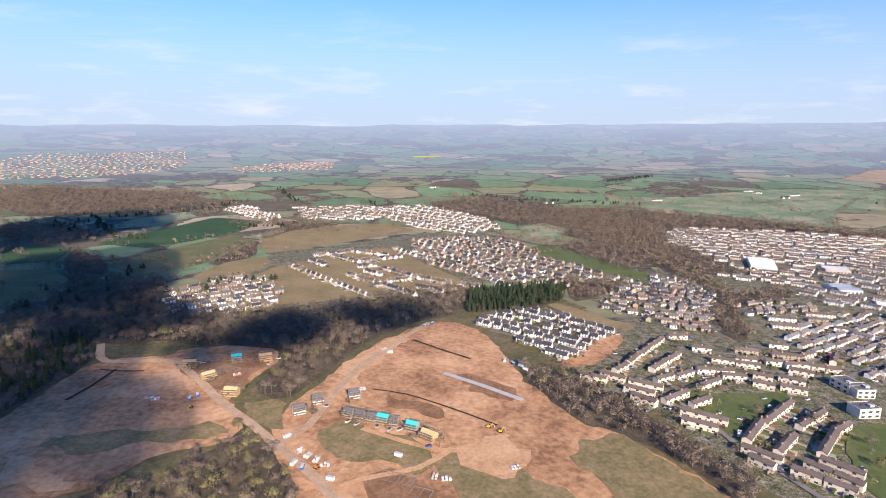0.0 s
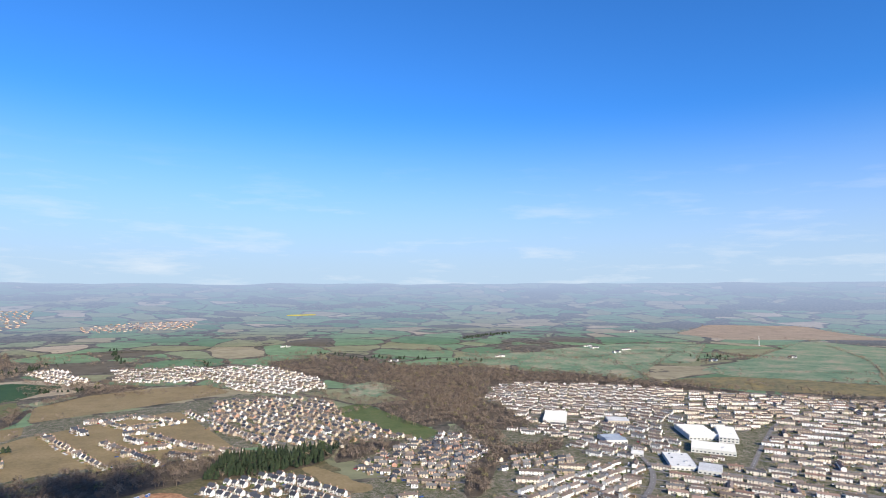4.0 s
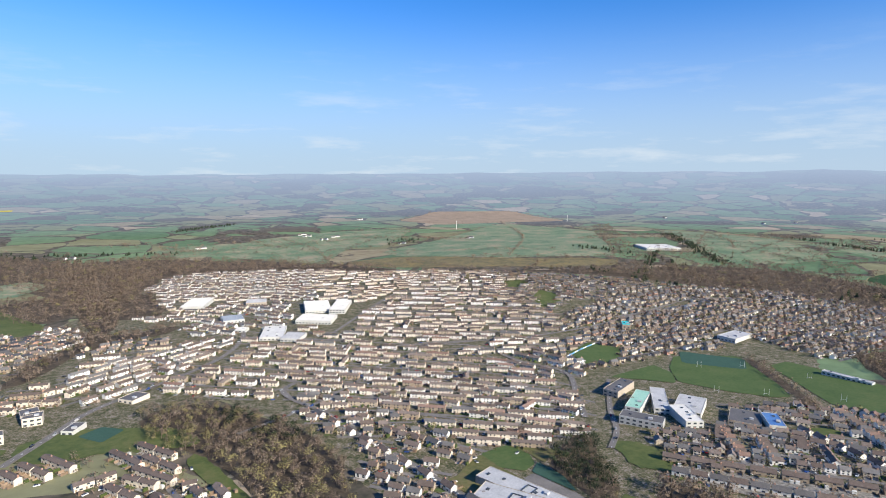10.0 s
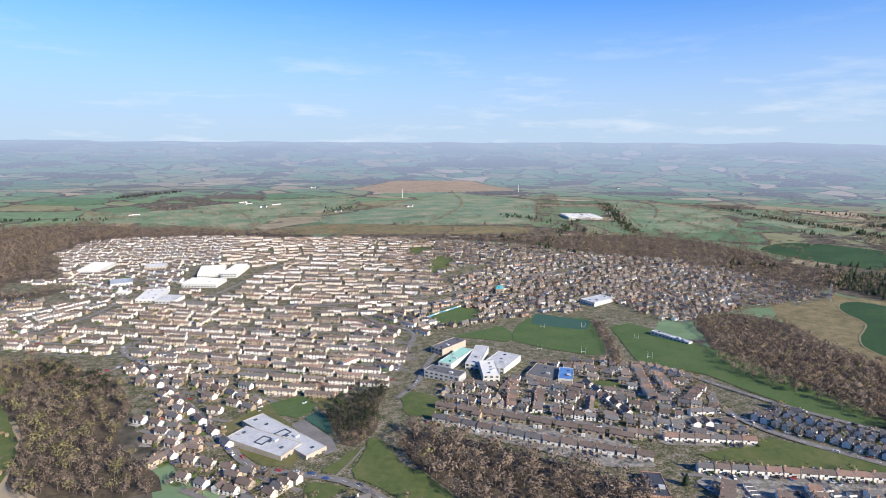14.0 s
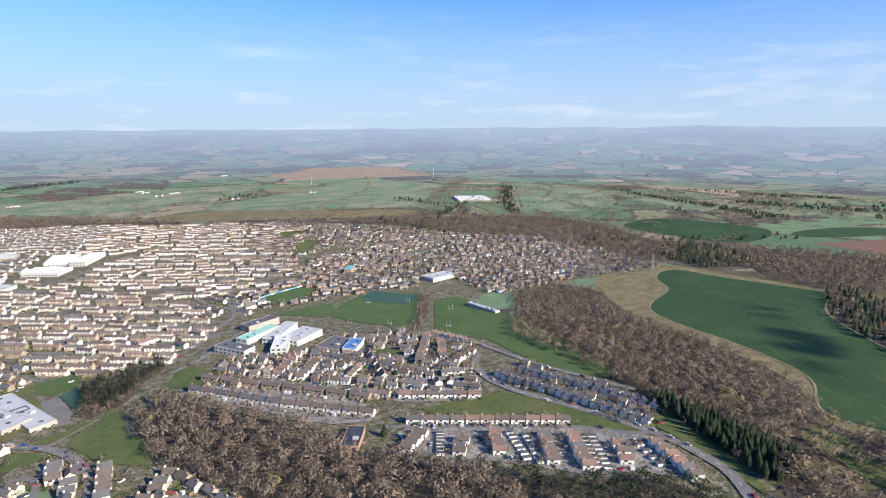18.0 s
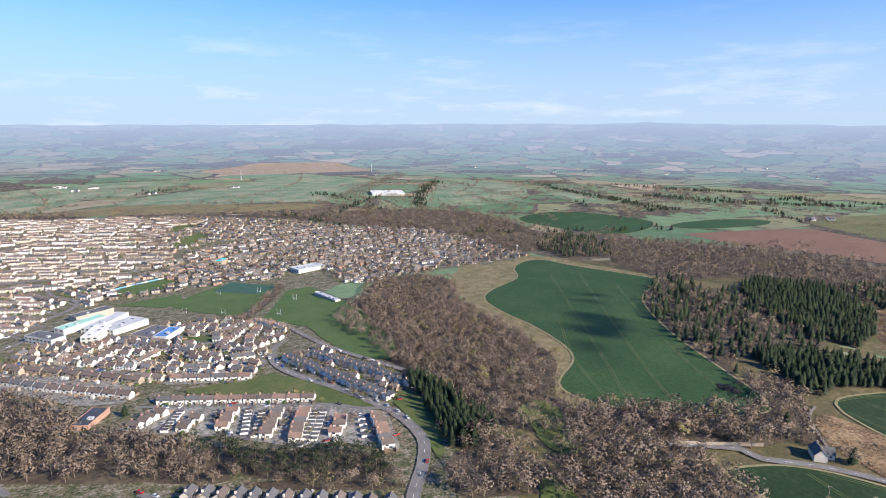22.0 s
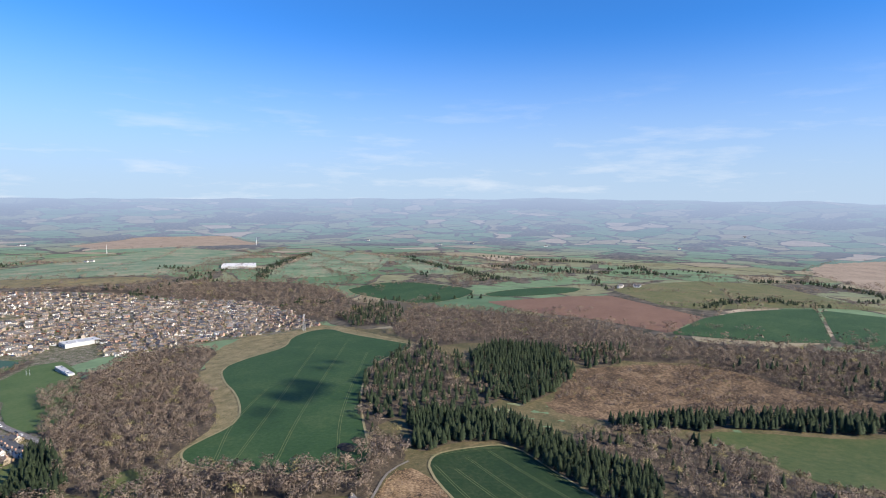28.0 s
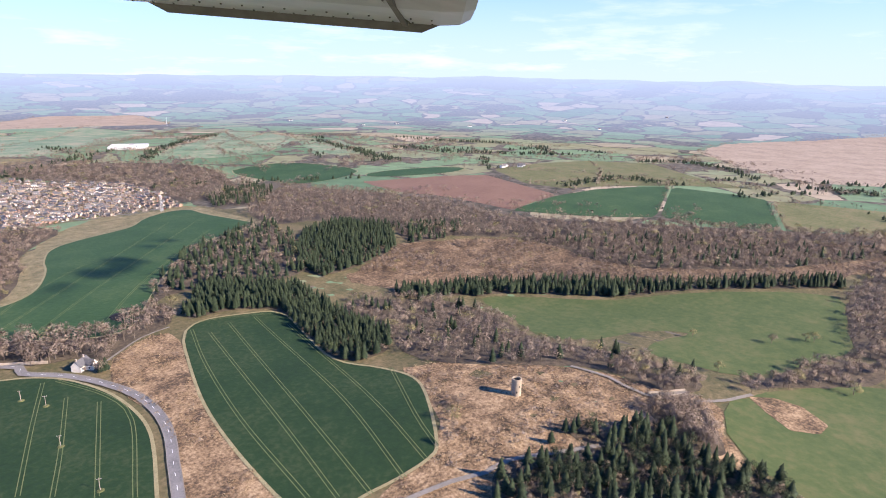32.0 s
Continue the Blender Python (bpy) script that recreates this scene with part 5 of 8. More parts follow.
OPEN_GROUND = {"allotments", "sports_pitch", "playing_field", "rugby_pitch", "school_grass", "green", "cemetery", "allotment_green", "building_site_earth"}
DISTRICTS = {"council": "town terraces in cream render with brown tiled roofs", "white": "estate of white rendered houses with brown roofs", "grey": "old town houses in tan stone with grey slate roofs",
             "semi": "pairs of houses in white render with grey roofs", "far": "houses of a far village, walls toned down to tan for haze", "new": "new estate of white houses with dark roofs", "newdark": "new white houses with near-black slate roofs"}
STREETS, GARDENS = Soup(), Soup()


def is_open(x, y):
    return any(n in OPEN_GROUND and within(p, x, y) for n, p in PATCHES) or any(within(p, x, y) for p in WOOD_POLYS)


def lay_street(poly, c, s, u0, u1, v):
    u, step = u0, 14.0
    while u < u1:
        mx, my = (u + 7) * c - v * s, (u + 7) * s + v * c
        if within(poly, mx, my) and not is_open(mx, my):
            pts = []
            for a, b in ((u, v - 1.9), (u + step, v - 1.9), (u + step, v + 1.9), (u, v + 1.9)):
                x, y = a * c - b * s, a * s + b * c
                pts.append((x, y, height(x, y) + 0.42))
            STREETS.face(pts, 0)
        u += step


KEEP_CLEAR = []   # x, y, radius round the large buildings


def district(style, angle, pitch, length, gap, poly, single=False):
    """Rows of house blocks that fill an outline, in the direction of its streets."""
    soup = Soup()
    a = radians(angle)
    c, s = math.cos(a), math.sin(a)
    us = [x * c + y * s for x, y in poly]
    vs = [-x * s + y * c for x, y in poly]
    v = min(vs) + pitch * 0.4
    k = 0
    while v < max(vs):
        u = min(us) + random.uniform(0, length)
        while u < max(us):
            L = length * random.uniform(0.7, 1.2)
            x, y = (u + L / 2) * c - v * s, (u + L / 2) * s + v * c
            u += L + gap * random.uniform(0.6, 1.8)
            if not within(poly, x, y) or random.random() < 0.04 or not road_clear(x, y, 5):
                continue
            if any(within(p, x, y) for p in WOOD_POLYS):
                continue
            if any(n in OPEN_GROUND and within(p, x, y) for n, p in PATCHES):
                continue
            if any(math.hypot(x - p, y - q) < L / 2 + r for p, q, r in KEEP_CLEAR):
                continue
            if any(math.hypot(x - p, y - q) < 0.55 * (L / 2 + r) + 2.4 for p, q, r in neighbours(x, y)):
                continue
            if single:
                block_thing(style, x, y, angle + random.gauss(0, 4) + (90 if random.random() < 0.12 else 0), L)
                continue
            w = 0.10 if style in ("grey", "semi") else 0.03
            block(soup, style, x + random.uniform(-1.5, 1.5), y + random.uniform(-1.5, 1.5), a + random.gauss(0, w) + (math.pi / 2 if random.random() < 0.06 else 0), L)
        k += 1
        gapv = pitch * (0.78 if k % 2 else 1.22)
        if k % 2 == 0:
            lay_street(poly, c, s, min(us), max(us), v + gapv / 2)
        v += gapv
    if soup.f:
        ob = mesh_ob("houses", soup.v, soup.f, BLOCK_MATS, indices=soup.m)
        tagged(ob, DISTRICTS[style], "houses", kind="stuff")



mat("white_metal", [(0.52, 0.51, 0.49), (0.60, 0.59, 0.57), (0.68, 0.67, 0.65)], 12, 1.5, rough=0.85, spec=0.1)
mat("grey_metal", [(0.30, 0.31, 0.33), (0.40, 0.41, 0.43), (0.50, 0.50, 0.52)], 12, 1.5, rough=0.85, spec=0.1)
mat("blue_metal", [(0.17, 0.20, 0.25), (0.24, 0.28, 0.34), (0.33, 0.37, 0.43)], 14, 1.5, rough=0.85, spec=0.1)
mat("blue_panels", [(0.05, 0.12, 0.30), (0.08, 0.18, 0.40), (0.12, 0.25, 0.50)], 8, 1.5, rough=0.3)
mat("copper_roof", [(0.20, 0.40, 0.33), (0.28, 0.50, 0.42), (0.36, 0.56, 0.48)], 8, 1.0)
mat("school_wall", [(0.30, 0.26, 0.21), (0.40, 0.35, 0.29), (0.48, 0.43, 0.37)], 10, 1.0)
mat("school_white", [(0.42, 0.42, 0.41), (0.50, 0.50, 0.48), (0.60, 0.59, 0.57)], 15, 1.5)
mat("school_glass", [(0.32, 0.32, 0.31), (0.42, 0.42, 0.41), (0.52, 0.52, 0.50)], 5, 1.0, rough=0.5)
HALL_LABELS = {"school_hall": "low school building with white membrane roof and rooflights", "sports_hall": "tall white-clad sports hall", "school_block": "two-storey school block with rows of windows",
               "primary_school": "low school building with shallow grey roofs", "factory": "large white flat-roofed factory", "warehouse": "metal-clad warehouse with shallow roof",
               "clubhouse": "long low rugby clubhouse with grey roof", "community_hall": "brick community hall with dark roof", "farm_shed": "long white farm shed",
               "town_hall": "tan stone hall with turquoise roof", "supermarket": "large white flat-roofed supermarket", "flats": "cream rendered block of flats", "hall": "white hall with grey roof", "bowling_club": "low white clubhouse with grey roof"}


def hall(name, roof, wall, tall, corners):
    """A large flat-roofed building on four corners: walls, roof slab, parapet, windows, rooflights and a plinth."""
    cx, cy = sum(p[0] for p in corners) / 4, sum(p[1] for p in corners) / 4
    a = math.atan2(corners[1][1] - corners[0][1], corners[1][0] - corners[0][0])
    c, s = math.cos(a), math.sin(a)
    us = [(x - cx) * c + (y - cy) * s for x, y in corners]
    vs = [-(x - cx) * s + (y - cy) * c for x, y in corners]
    us, vs = sorted(us), sorted(vs)
    L, W = (us[2] + us[3] - us[0] - us[1]) / 2, (vs[2] + vs[3] - vs[0] - vs[1]) / 2
    L, W, tall = max(L * 0.94, 5.0), max(W * 0.94, 5.0), tall * 0.8
    top = new(name)
    top.matrix_basis = pose(cx, cy, height(cx, cy), 0, 0, math.degrees(a))
    tagged(top, HALL_LABELS[name], name.replace("_", " "))
    part("wall", box(bmesh.new(), -L / 2, L / 2, -W / 2, W / 2, -3, tall), wall, top)
    part("roof", box(bmesh.new(), -L / 2 + 0.25, L / 2 - 0.25, -W / 2 + 0.25, W / 2 - 0.25, tall, tall + 0.25), roof, top)
    if name in ("factory", "warehouse"):   # sheds with several shallow ridges
        bays = max(1, round(W / 13))
        for i in range(bays):
            ob = part("roof_bay", gable_roof(bmesh.new(), L - 1, W / bays - 0.6, 0.3, 1.6, 0.1, 0.15), roof, top)
            ob.location = (0, -W / 2 + (i + 0.5) * W / bays, tall)
    for x0, x1, y0, y1 in ((-L / 2, L / 2, -W / 2, -W / 2 + 0.25), (-L / 2, L / 2, W / 2 - 0.25, W / 2), (-L / 2, -L / 2 + 0.25, -W / 2 + 0.25, W / 2 - 0.25), (L / 2 - 0.25, L / 2, -W / 2 + 0.25, W / 2 - 0.25)):
        part("parapet", box(bmesh.new(), x0, x1, y0, y1, tall, tall + 0.55), wall, top)
    light = box(bmesh.new(), -1.1, 1.1, -0.8, 0.8, 0, 0.5)
    first = part("rooflight", light, "window_glass", top)
    nx, ny = max(1, int(L / 12)), max(1, int(W / 11))
    k = 0
    for i in range(nx):
        for j in range(ny):
            if random.random() < 0.45 and k:
                continue
            ob = first if k == 0 else new("rooflight", first.data)
            ob.parent, k = top, k + 1
            ob.location = (-L / 2 + (i + 0.5) * L / nx + random.uniform(-2, 2), -W / 2 + (j + 0.5) * W / ny + random.uniform(-1.5, 1.5), tall + 0.25)
    pane = box(bmesh.new(), -1.2, 1.2, -0.05, 0.05, -0.7, 0.7)
    w0 = part("window", pane, "window_glass", top)
    k = 0
    n = max(2, int(L / 4.2))
    for z in np.arange(1.6, tall - 0.8, 3.1):
        for side in (-1, 1):
            for i in range(n):
                ob = w0 if k == 0 else new("window", w0.data)
                ob.parent, k = top, k + 1
                ob.location = (-L / 2 + (i + 0.5) * L / n, side * (W / 2 + 0.02), z)
    if name == "school_hall":   # a glazed court sunk in the roof
        for x0, x1, y0, y1 in ((-4.5, 4.5, -3.4, -2.8), (-4.5, 4.5, 2.8, 3.4), (-4.5, -3.9, -2.8, 2.8), (3.9, 4.5, -2.8, 2.8)):
            part("court_glazing", box(bmesh.new(), x0, x1, y0, y1, tall + 0.25, tall + 0.75), "window_glass", top)
    plant = box(bmesh.new(), -1.6, 1.6, -1.2, 1.2, 0, 1.3)
    ob = part("roof_plant", plant, "grey_metal", top)
    ob.location = (L * 0.2, -W * 0.15, tall + 0.25)
    KEEP_CLEAR.append((cx, cy, max(L, W) * 0.55))
    return top


# ---- plan: woods ----
wood('bare', 10, [(987, 109), (1054, 169), (1037, -31), (1020, -113), (994, -170), (963, -193), (939, -214), (947, -241), (926, -263), (905, -248), (882, -201), (921, 46)])
wood('bare', 8, [(1028, 161), (1105, 166), (1122, 102), (1064, 28), (1035, -35), (1029, -91), (976, -159), (931, -200), (902, -200), (897, -175), (889, -141), (893, -99), (923, -60), (933, -29), (965, 68)])
wood('conifer', 7, [(886, -126), (897, -133), (894, -173), (891, -200), (882, -217), (860, -225), (852, -216), (864, -185), (876, -152)])
wood('tall', 9.6, [(887, -260), (929, -236), (948, -246), (965, -267), (984, -282), (1008, -305), (1004, -318), (980, -316), (955, -301), (942, -312), (931, -337), (922, -355), (905, -368), (850, -324), (856, -302), (864, -281)])
wood('pine', 6.5, [(745, -120), (775, -157), (813, -183), (820, -218), (812, -224), (780, -196), (754, -172)])
wood('bare', 9, [(753, -174), (815, -225), (811, -233), (756, -187)])
wood('bare', 9, [(716, -80), (730, -106), (745, -120), (754, -172), (742, -170), (714, -144)])
wood('tall', 9.6, [(609, 66), (637, 83), (650, 59), (688, -13), (703, -39), (695, -68), (717, -80), (717, -101), (745, -128), (742, -154), (722, -152), (647, -90), (613, -20)])
wood('mixed', 10, [(1125, -179), (1166, -131), (1261, -84), (1285, -95), (1241, -222), (1215, -273), (1180, -286), (1154, -283), (1143, -273), (1116, -267), (1085, -253), (1060, -273), (1089, -214)])
wood('conifer', 8, [(1283, -165), (1335, -164), (1365, -221), (1310, -285), (1249, -300), (1200, -302), (1194, -276), (1235, -216)])
wood('conifer', 7, [(1069, -308), (1105, -259), (1138, -273), (1166, -306), (1161, -343), (1154, -386), (1154, -434), (1132, -457), (1107, -456), (1098, -441), (1108, -404), (1129, -343), (1097, -318), (1070, -318)])
wood('conifer', 8, [(1228, -366), (1297, -400), (1357, -460), (1408, -547), (1510, -655), (1492, -665), (1422, -586), (1383, -546), (1349, -519), (1317, -460), (1293, -428), (1274, -424), (1268, -410), (1213, -381)])
wood('dark', 7, [(1120, -586), (1133, -607), (1155, -618), (1151, -633), (1147, -652), (1154, -681), (1145, -687), (1055, -592), (1072, -580), (1081, -584), (1098, -598), (1113, -605)])
wood('tall', 9, [(1176, -610), (1192, -624), (1183, -637), (1160, -654), (1151, -651), (1155, -632), (1159, -616)])
wood('valley', 10, [(1213, -381), (1244, -404), (1249, -437), (1238, -477), (1213, -517), (1227, -556), (1234, -591), (1231, -616), (1216, -627), (1196, -618), (1192, -597), (1197, -570), (1159, -530), (1133, -490), (1135, -461), (1154, -434), (1159, -374), (1183, -359)])
wood('tall', 9.6, [(841, -224), (855, -222), (882, -210), (880, -242), (875, -284), (891, -302), (843, -264), (828, -258), (826, -247)])
wood('tall', 9.6, [(948, -228), (986, -273), (1008, -288), (1023, -304), (1044, -280), (1067, -272), (1073, -287), (1053, -321), (1030, -323), (1004, -344), (998, -327), (973, -320), (947, -290)])
wood('valley', 8.5, [(1427, -350), (1509, -448), (1676, -681), (1640, -690), (1500, -600), (1434, -518), (1420, -448), (1438, -413)])
wood('mixed', 9, [(1365, -221), (1400, -240), (1430, -290), (1375, -300), (1330, -285)])
wood('mixed', 10, [(1390, 196), (1441, 178), (1436, 120), (1356, 29), (1304, 75), (1337, 163)])
wood('bare', 11, [(1391, 64), (1462, 136), (1494, 26), (1521, -146), (1493, -305), (1606, -478), (1742, -676), (1676, -681), (1509, -448), (1427, -350), (1378, -290), (1370, -226), (1375, -211), (1328, -129), (1276, -108), (1307, 4)])
wood('open', 6.5, [(1238, -311), (1310, -285), (1400, -337), (1523, -442), (1676, -681), (1558, -688), (1415, -544), (1306, -400)])
wood('bare', 11, [(1469, -666), (1624, -684), (1690, -752), (1363, -746), (1336, -693), (1360, -682)])
wood('bare', 9, [(1187, -615), (1196, -627), (1176, -644), (1154, -653), (1148, -642), (1152, -629)])
wood('bare', 10, [(1270, -655), (1302, -668), (1329, -686), (1335, -703), (1307, -705), (1281, -688), (1260, -663), (1238, -646), (1242, -636)])
wood('open', 14, [(1119, -502), (1113, -524), (1097, -548), (1077, -560), (1069, -556), (1087, -536)])
wood('bare', 13, [(228, 1365), (421, 1390), (672, 1201), (846, 918), (834, 885), (652, 1083), (420, 1164), (350, 882), (345, 667), (309, 682)])
wood('bare', 14, [(836, 891), (1012, 739), (1219, 647), (1370, 594), (1466, 507), (1482, 369), (1430, 248), (1445, 186), (1288, 121), (1312, 253), (1306, 381), (1213, 493), (1168, 590), (923, 808)])
wood('open', 11, [(1939, 1492), (2053, 1504), (1522, 917), (1396, 766), (1480, 725), (1557, 777), (1526, 723), (1416, 597), (1286, 621), (1239, 695), (1440, 909)])
wood('budding', 10, [(356, 355), (398, 373), (428, 342), (470, 263), (471, 204), (459, 152), (480, 103), (480, 71), (408, 109), (411, 177), (407, 215), (388, 267), (362, 297)])
wood('pine', 8, [(406, 332), (428, 337), (448, 298), (462, 269), (458, 243), (427, 266), (411, 294)])
wood('pine', 6.5, [(586, 112), (591, 141), (613, 151), (651, 172), (647, 151), (627, 128), (614, 97), (604, 86), (582, 73)])
wood('bare', 7, [(510, 10), (527, 20), (548, 38), (555, 36), (540, 18), (528, 8), (512, 4)])
wood('bare', 9, [(947, 233), (952, 217), (859, 100), (841, 98), (882, 143)])
wood('mixed', 10, [(-362, 422), (-346, 425), (-275, 424), (-256, 406), (-246, 379), (-252, 300), (-258, 284)])
wood('bare', 11, [(-254, 410), (-214, 424), (-191, 413), (-122, 410), (-113, 386), (-123, 338), (-97, 322), (-84, 356), (-61, 433), (-23, 492), (7, 509), (25, 545), (26, 614), (-16, 591), (-83, 558), (-119, 514), (-178, 488), (-225, 480), (-261, 503), (-294, 516), (-300, 481), (-329, 464), (-365, 449), (-345, 422), (-275, 424)])
wood('bare', 14, [(-365, 449), (-400, 495), (-376, 504), (-391, 586), (-375, 620), (-310, 603), (-287, 568), (-261, 503), (-300, 481)])
wood('conifer', 9, [(27, 601), (85, 626), (141, 651), (129, 591), (99, 557), (63, 536), (21, 520)])
wood('bare', 10, [(56, 397), (97, 378), (116, 348), (133, 298), (152, 271), (155, 252), (132, 210), (135, 244), (120, 280), (100, 295), (76, 315), (58, 353)])
wood('budding', 9, [(-120, 209), (-133, 247), (-113, 274), (-116, 293), (-108, 294), (-84, 264), (-59, 211)])
wood('bare', 11, [(-168, 208), (-163, 226), (-137, 249), (-120, 209)])
wood('bare', 12, [(275, 729), (341, 654), (428, 689), (397, 636), (316, 603), (274, 487), (249, 468), (269, 554), (312, 650)])
wood('bare', 12, [(145, 671), (233, 690), (160, 597), (132, 580)])
wood('bare', 16, [(-79, 1388), (129, 1159), (238, 1026), (318, 805), (454, 1167), (285, 1361), (92, 1505)])
wood('bare', 18, [(-803, 1027), (-624, 985), (-514, 833), (-648, 822)])
wood('bare', 16, [(-519, 787), (-430, 716), (-378, 625), (-399, 598), (-465, 680)])
wood('bare', 15, [(-297, 691), (-297, 857), (-267, 1007), (-335, 1063), (-272, 1110), (-180, 1085), (-263, 988), (-288, 868), (-250, 751), (-277, 710)])
wood('bare', 16, [(-1216, 1573), (-662, 1506), (-511, 1271), (-652, 1120), (-827, 1058)])
wood('bare', 15, [(192, 948), (300, 1010), (410, 954), (412, 752), (342, 748), (306, 828), (253, 751), (210, 807)])
# ---- plan: large buildings ----
hall('school_hall', 'grey_metal', 'school_wall', 5, [(539, 142), (553, 147), (567, 77), (551, 69)])
hall('school_hall', 'grey_metal', 'school_wall', 5, [(528, 126), (541, 134), (550, 79), (537, 78)])
hall('sports_hall', 'white_metal', 'school_white', 7.5, [(719, 136), (734, 128), (757, 152), (749, 164)])
hall('sports_hall', 'grey_metal', 'school_white', 7, [(740, 159), (753, 136), (785, 161), (775, 179)])
hall('school_block', 'slate_grey', 'school_glass', 8, [(688, 167), (706, 137), (717, 146), (700, 176)])
hall('school_block', 'copper_roof', 'school_white', 7.5, [(712, 178), (719, 166), (756, 199), (748, 209)])
hall('school_block', 'slate_grey', 'school_wall', 8, [(729, 214), (733, 203), (765, 232), (761, 240)])
hall('school_block', 'grey_metal', 'school_white', 7, [(726, 170), (738, 158), (778, 196), (769, 201)])
hall('primary_school', 'slate_grey', 'school_wall', 4, [(761, 123), (774, 101), (797, 117), (789, 140)])
hall('primary_school', 'blue_panels', 'school_white', 6, [(773, 99), (782, 90), (804, 106), (796, 116)])
hall('factory', 'white_metal', 'school_white', 6, [(597, 727), (641, 716), (616, 657), (581, 659)])
hall('factory', 'white_metal', 'school_white', 7, [(647, 705), (670, 692), (631, 638), (608, 643)])
hall('factory', 'white_metal', 'school_white', 6, [(574, 650), (619, 621), (601, 596), (550, 609)])
hall('supermarket', 'white_metal', 'school_white', 5, [(524, 606), (546, 598), (516, 549), (482, 558)])
hall('warehouse', 'grey_metal', 'school_white', 5, [(532, 567), (553, 552), (538, 531), (513, 537)])
hall('warehouse', 'blue_metal', 'school_white', 5, [(476, 697), (504, 696), (496, 665), (465, 661)])
hall('warehouse', 'white_metal', 'school_white', 6, [(448, 851), (484, 836), (465, 779), (431, 780)])
hall('warehouse', 'grey_metal', 'school_wall', 5, [(529, 794), (561, 786), (548, 760), (516, 766)])
hall('warehouse', 'white_metal', 'school_white', 4, [(483, 625), (496, 618), (489, 605), (474, 609)])
hall('hall', 'slate_grey', 'school_white', 4, [(309, 336), (318, 331), (322, 350), (313, 352)])
hall('bowling_club', 'slate_grey', 'render_cream', 4, [(342, 400), (352, 389), (371, 396), (360, 411)])
hall('flats', 'slate_grey', 'render_cream', 8, [(277, 390), (280, 373), (294, 372), (290, 389)])
hall('flats', 'slate_grey', 'render_cream', 8, [(286, 378), (298, 378), (292, 366), (277, 364)])
hall('flats', 'slate_grey', 'render_cream', 8, [(263, 344), (279, 346), (271, 334), (256, 332)])
hall('clubhouse', 'grey_metal', 'school_white', 4, [(963, 158), (966, 111), (959, 105), (957, 151)])
hall('community_hall', 'slate_dark', 'brick_pink', 4, [(709, -38), (718, -45), (707, -67), (698, -61)])
hall('farm_shed', 'white_metal', 'school_white', 6, [(1428, 780), (1507, 739), (1536, 815), (1467, 866)])
hall('town_hall', 'teal_sheet', 'stone_wall', 9, [(916, 377), (924, 370), (940, 386), (932, 393)])
hall('supermarket', 'grey_metal', 'school_white', 6, [(988, 284), (991, 259), (1036, 281), (1030, 303)])
# ---- plan: streets of houses ----
row('estate', 4, (744, -71), (724, -83))
row('estate', 3, (758, -92), (744, -105))
row('estate', 4, (778, -96), (762, -118))
row('estate', 5, (798, -115), (779, -143))
row('estate', 6, (811, -126), (789, -158))
row('estate', 3, (824, -148), (809, -167))
row('estate', 6, (841, -160), (824, -197))
row('mews', 16, (861, -29), (884, -136))
row('mews', 18, (842, -25), (860, -146))
row('estate', 11, (745, -51), (824, -114))
row('villa', 13, (728, -171), (800, -241))
row('council_pair', 8, (663, 106), (746, -7))
row('semi_pair', 7, (651, 88), (693, 22))
row('semi_pair', 6, (693, 22), (735, -31))
row('estate', 6, (762, -15), (807, -50))
row('semi_pair', 2, (775, 1), (790, -10))
row('estate', 2, (793, -11), (808, -19))
row('estate', 2, (810, 1), (826, -7))
row('estate', 12, (810, 32), (860, 91))
row('estate', 5, (828, 15), (862, 27))
row('estate', 6, (866, 93), (876, 53))
row('estate', 7, (860, 72), (833, 29))
row('estate', 2, (755, 62), (767, 69))
row('estate', 3, (750, 38), (770, 56))
row('estate', 5, (722, 102), (753, 123))
row('semi_pair', 6, (757, 100), (791, 38))
row('semi_pair', 5, (772, 19), (794, 87))
row('estate', 8, (742, 114), (709, 75))
row('estate', 6, (749, 89), (721, 59))
row('terrace', 1, (96, 378), (112, 368))
row('terrace', 1, (111, 382), (126, 370))
row('terrace', 1, (127, 370), (147, 358))
row('terrace', 1, (121, 360), (138, 348))
row('terrace', 1, (122, 347), (134, 334))
row('terrace', 1, (140, 340), (161, 354))
row('terrace', 1, (156, 336), (172, 346))
row('terrace', 1, (146, 328), (169, 313))
row('terrace', 1, (141, 315), (159, 304))
row('terrace', 3, (137, 404), (185, 465))
row('terrace', 2, (151, 393), (185, 429))
row('terrace', 1, (122, 387), (135, 399))
row('terrace', 1, (168, 292), (189, 315))
row('terrace', 1, (189, 315), (224, 344))
row('terrace', 1, (179, 280), (199, 300))
row('terrace', 1, (210, 313), (238, 333))
row('terrace', 1, (203, 281), (231, 310))
row('terrace', 1, (231, 310), (244, 319))
row('terrace', 1, (162, 285), (177, 271))
row('terrace', 1, (161, 275), (169, 264))
row('terrace', 1, (199, 276), (212, 260))
row('terrace', 2, (188, 272), (205, 250))
row('terrace', 2, (177, 265), (198, 245))
row('terrace', 1, (203, 447), (218, 443))
row('terrace', 2, (208, 423), (240, 410))
row('terrace', 1, (228, 426), (244, 422))
row('terrace', 1, (250, 423), (267, 420))
row('terrace', 1, (225, 394), (237, 386))
row('terrace', 1, (243, 392), (257, 381))
row('terrace', 1, (200, 389), (217, 386))
row('terrace', 1, (234, 374), (249, 366))
row('terrace', 1, (217, 379), (230, 371))
row('terrace', 1, (147, 374), (162, 382))
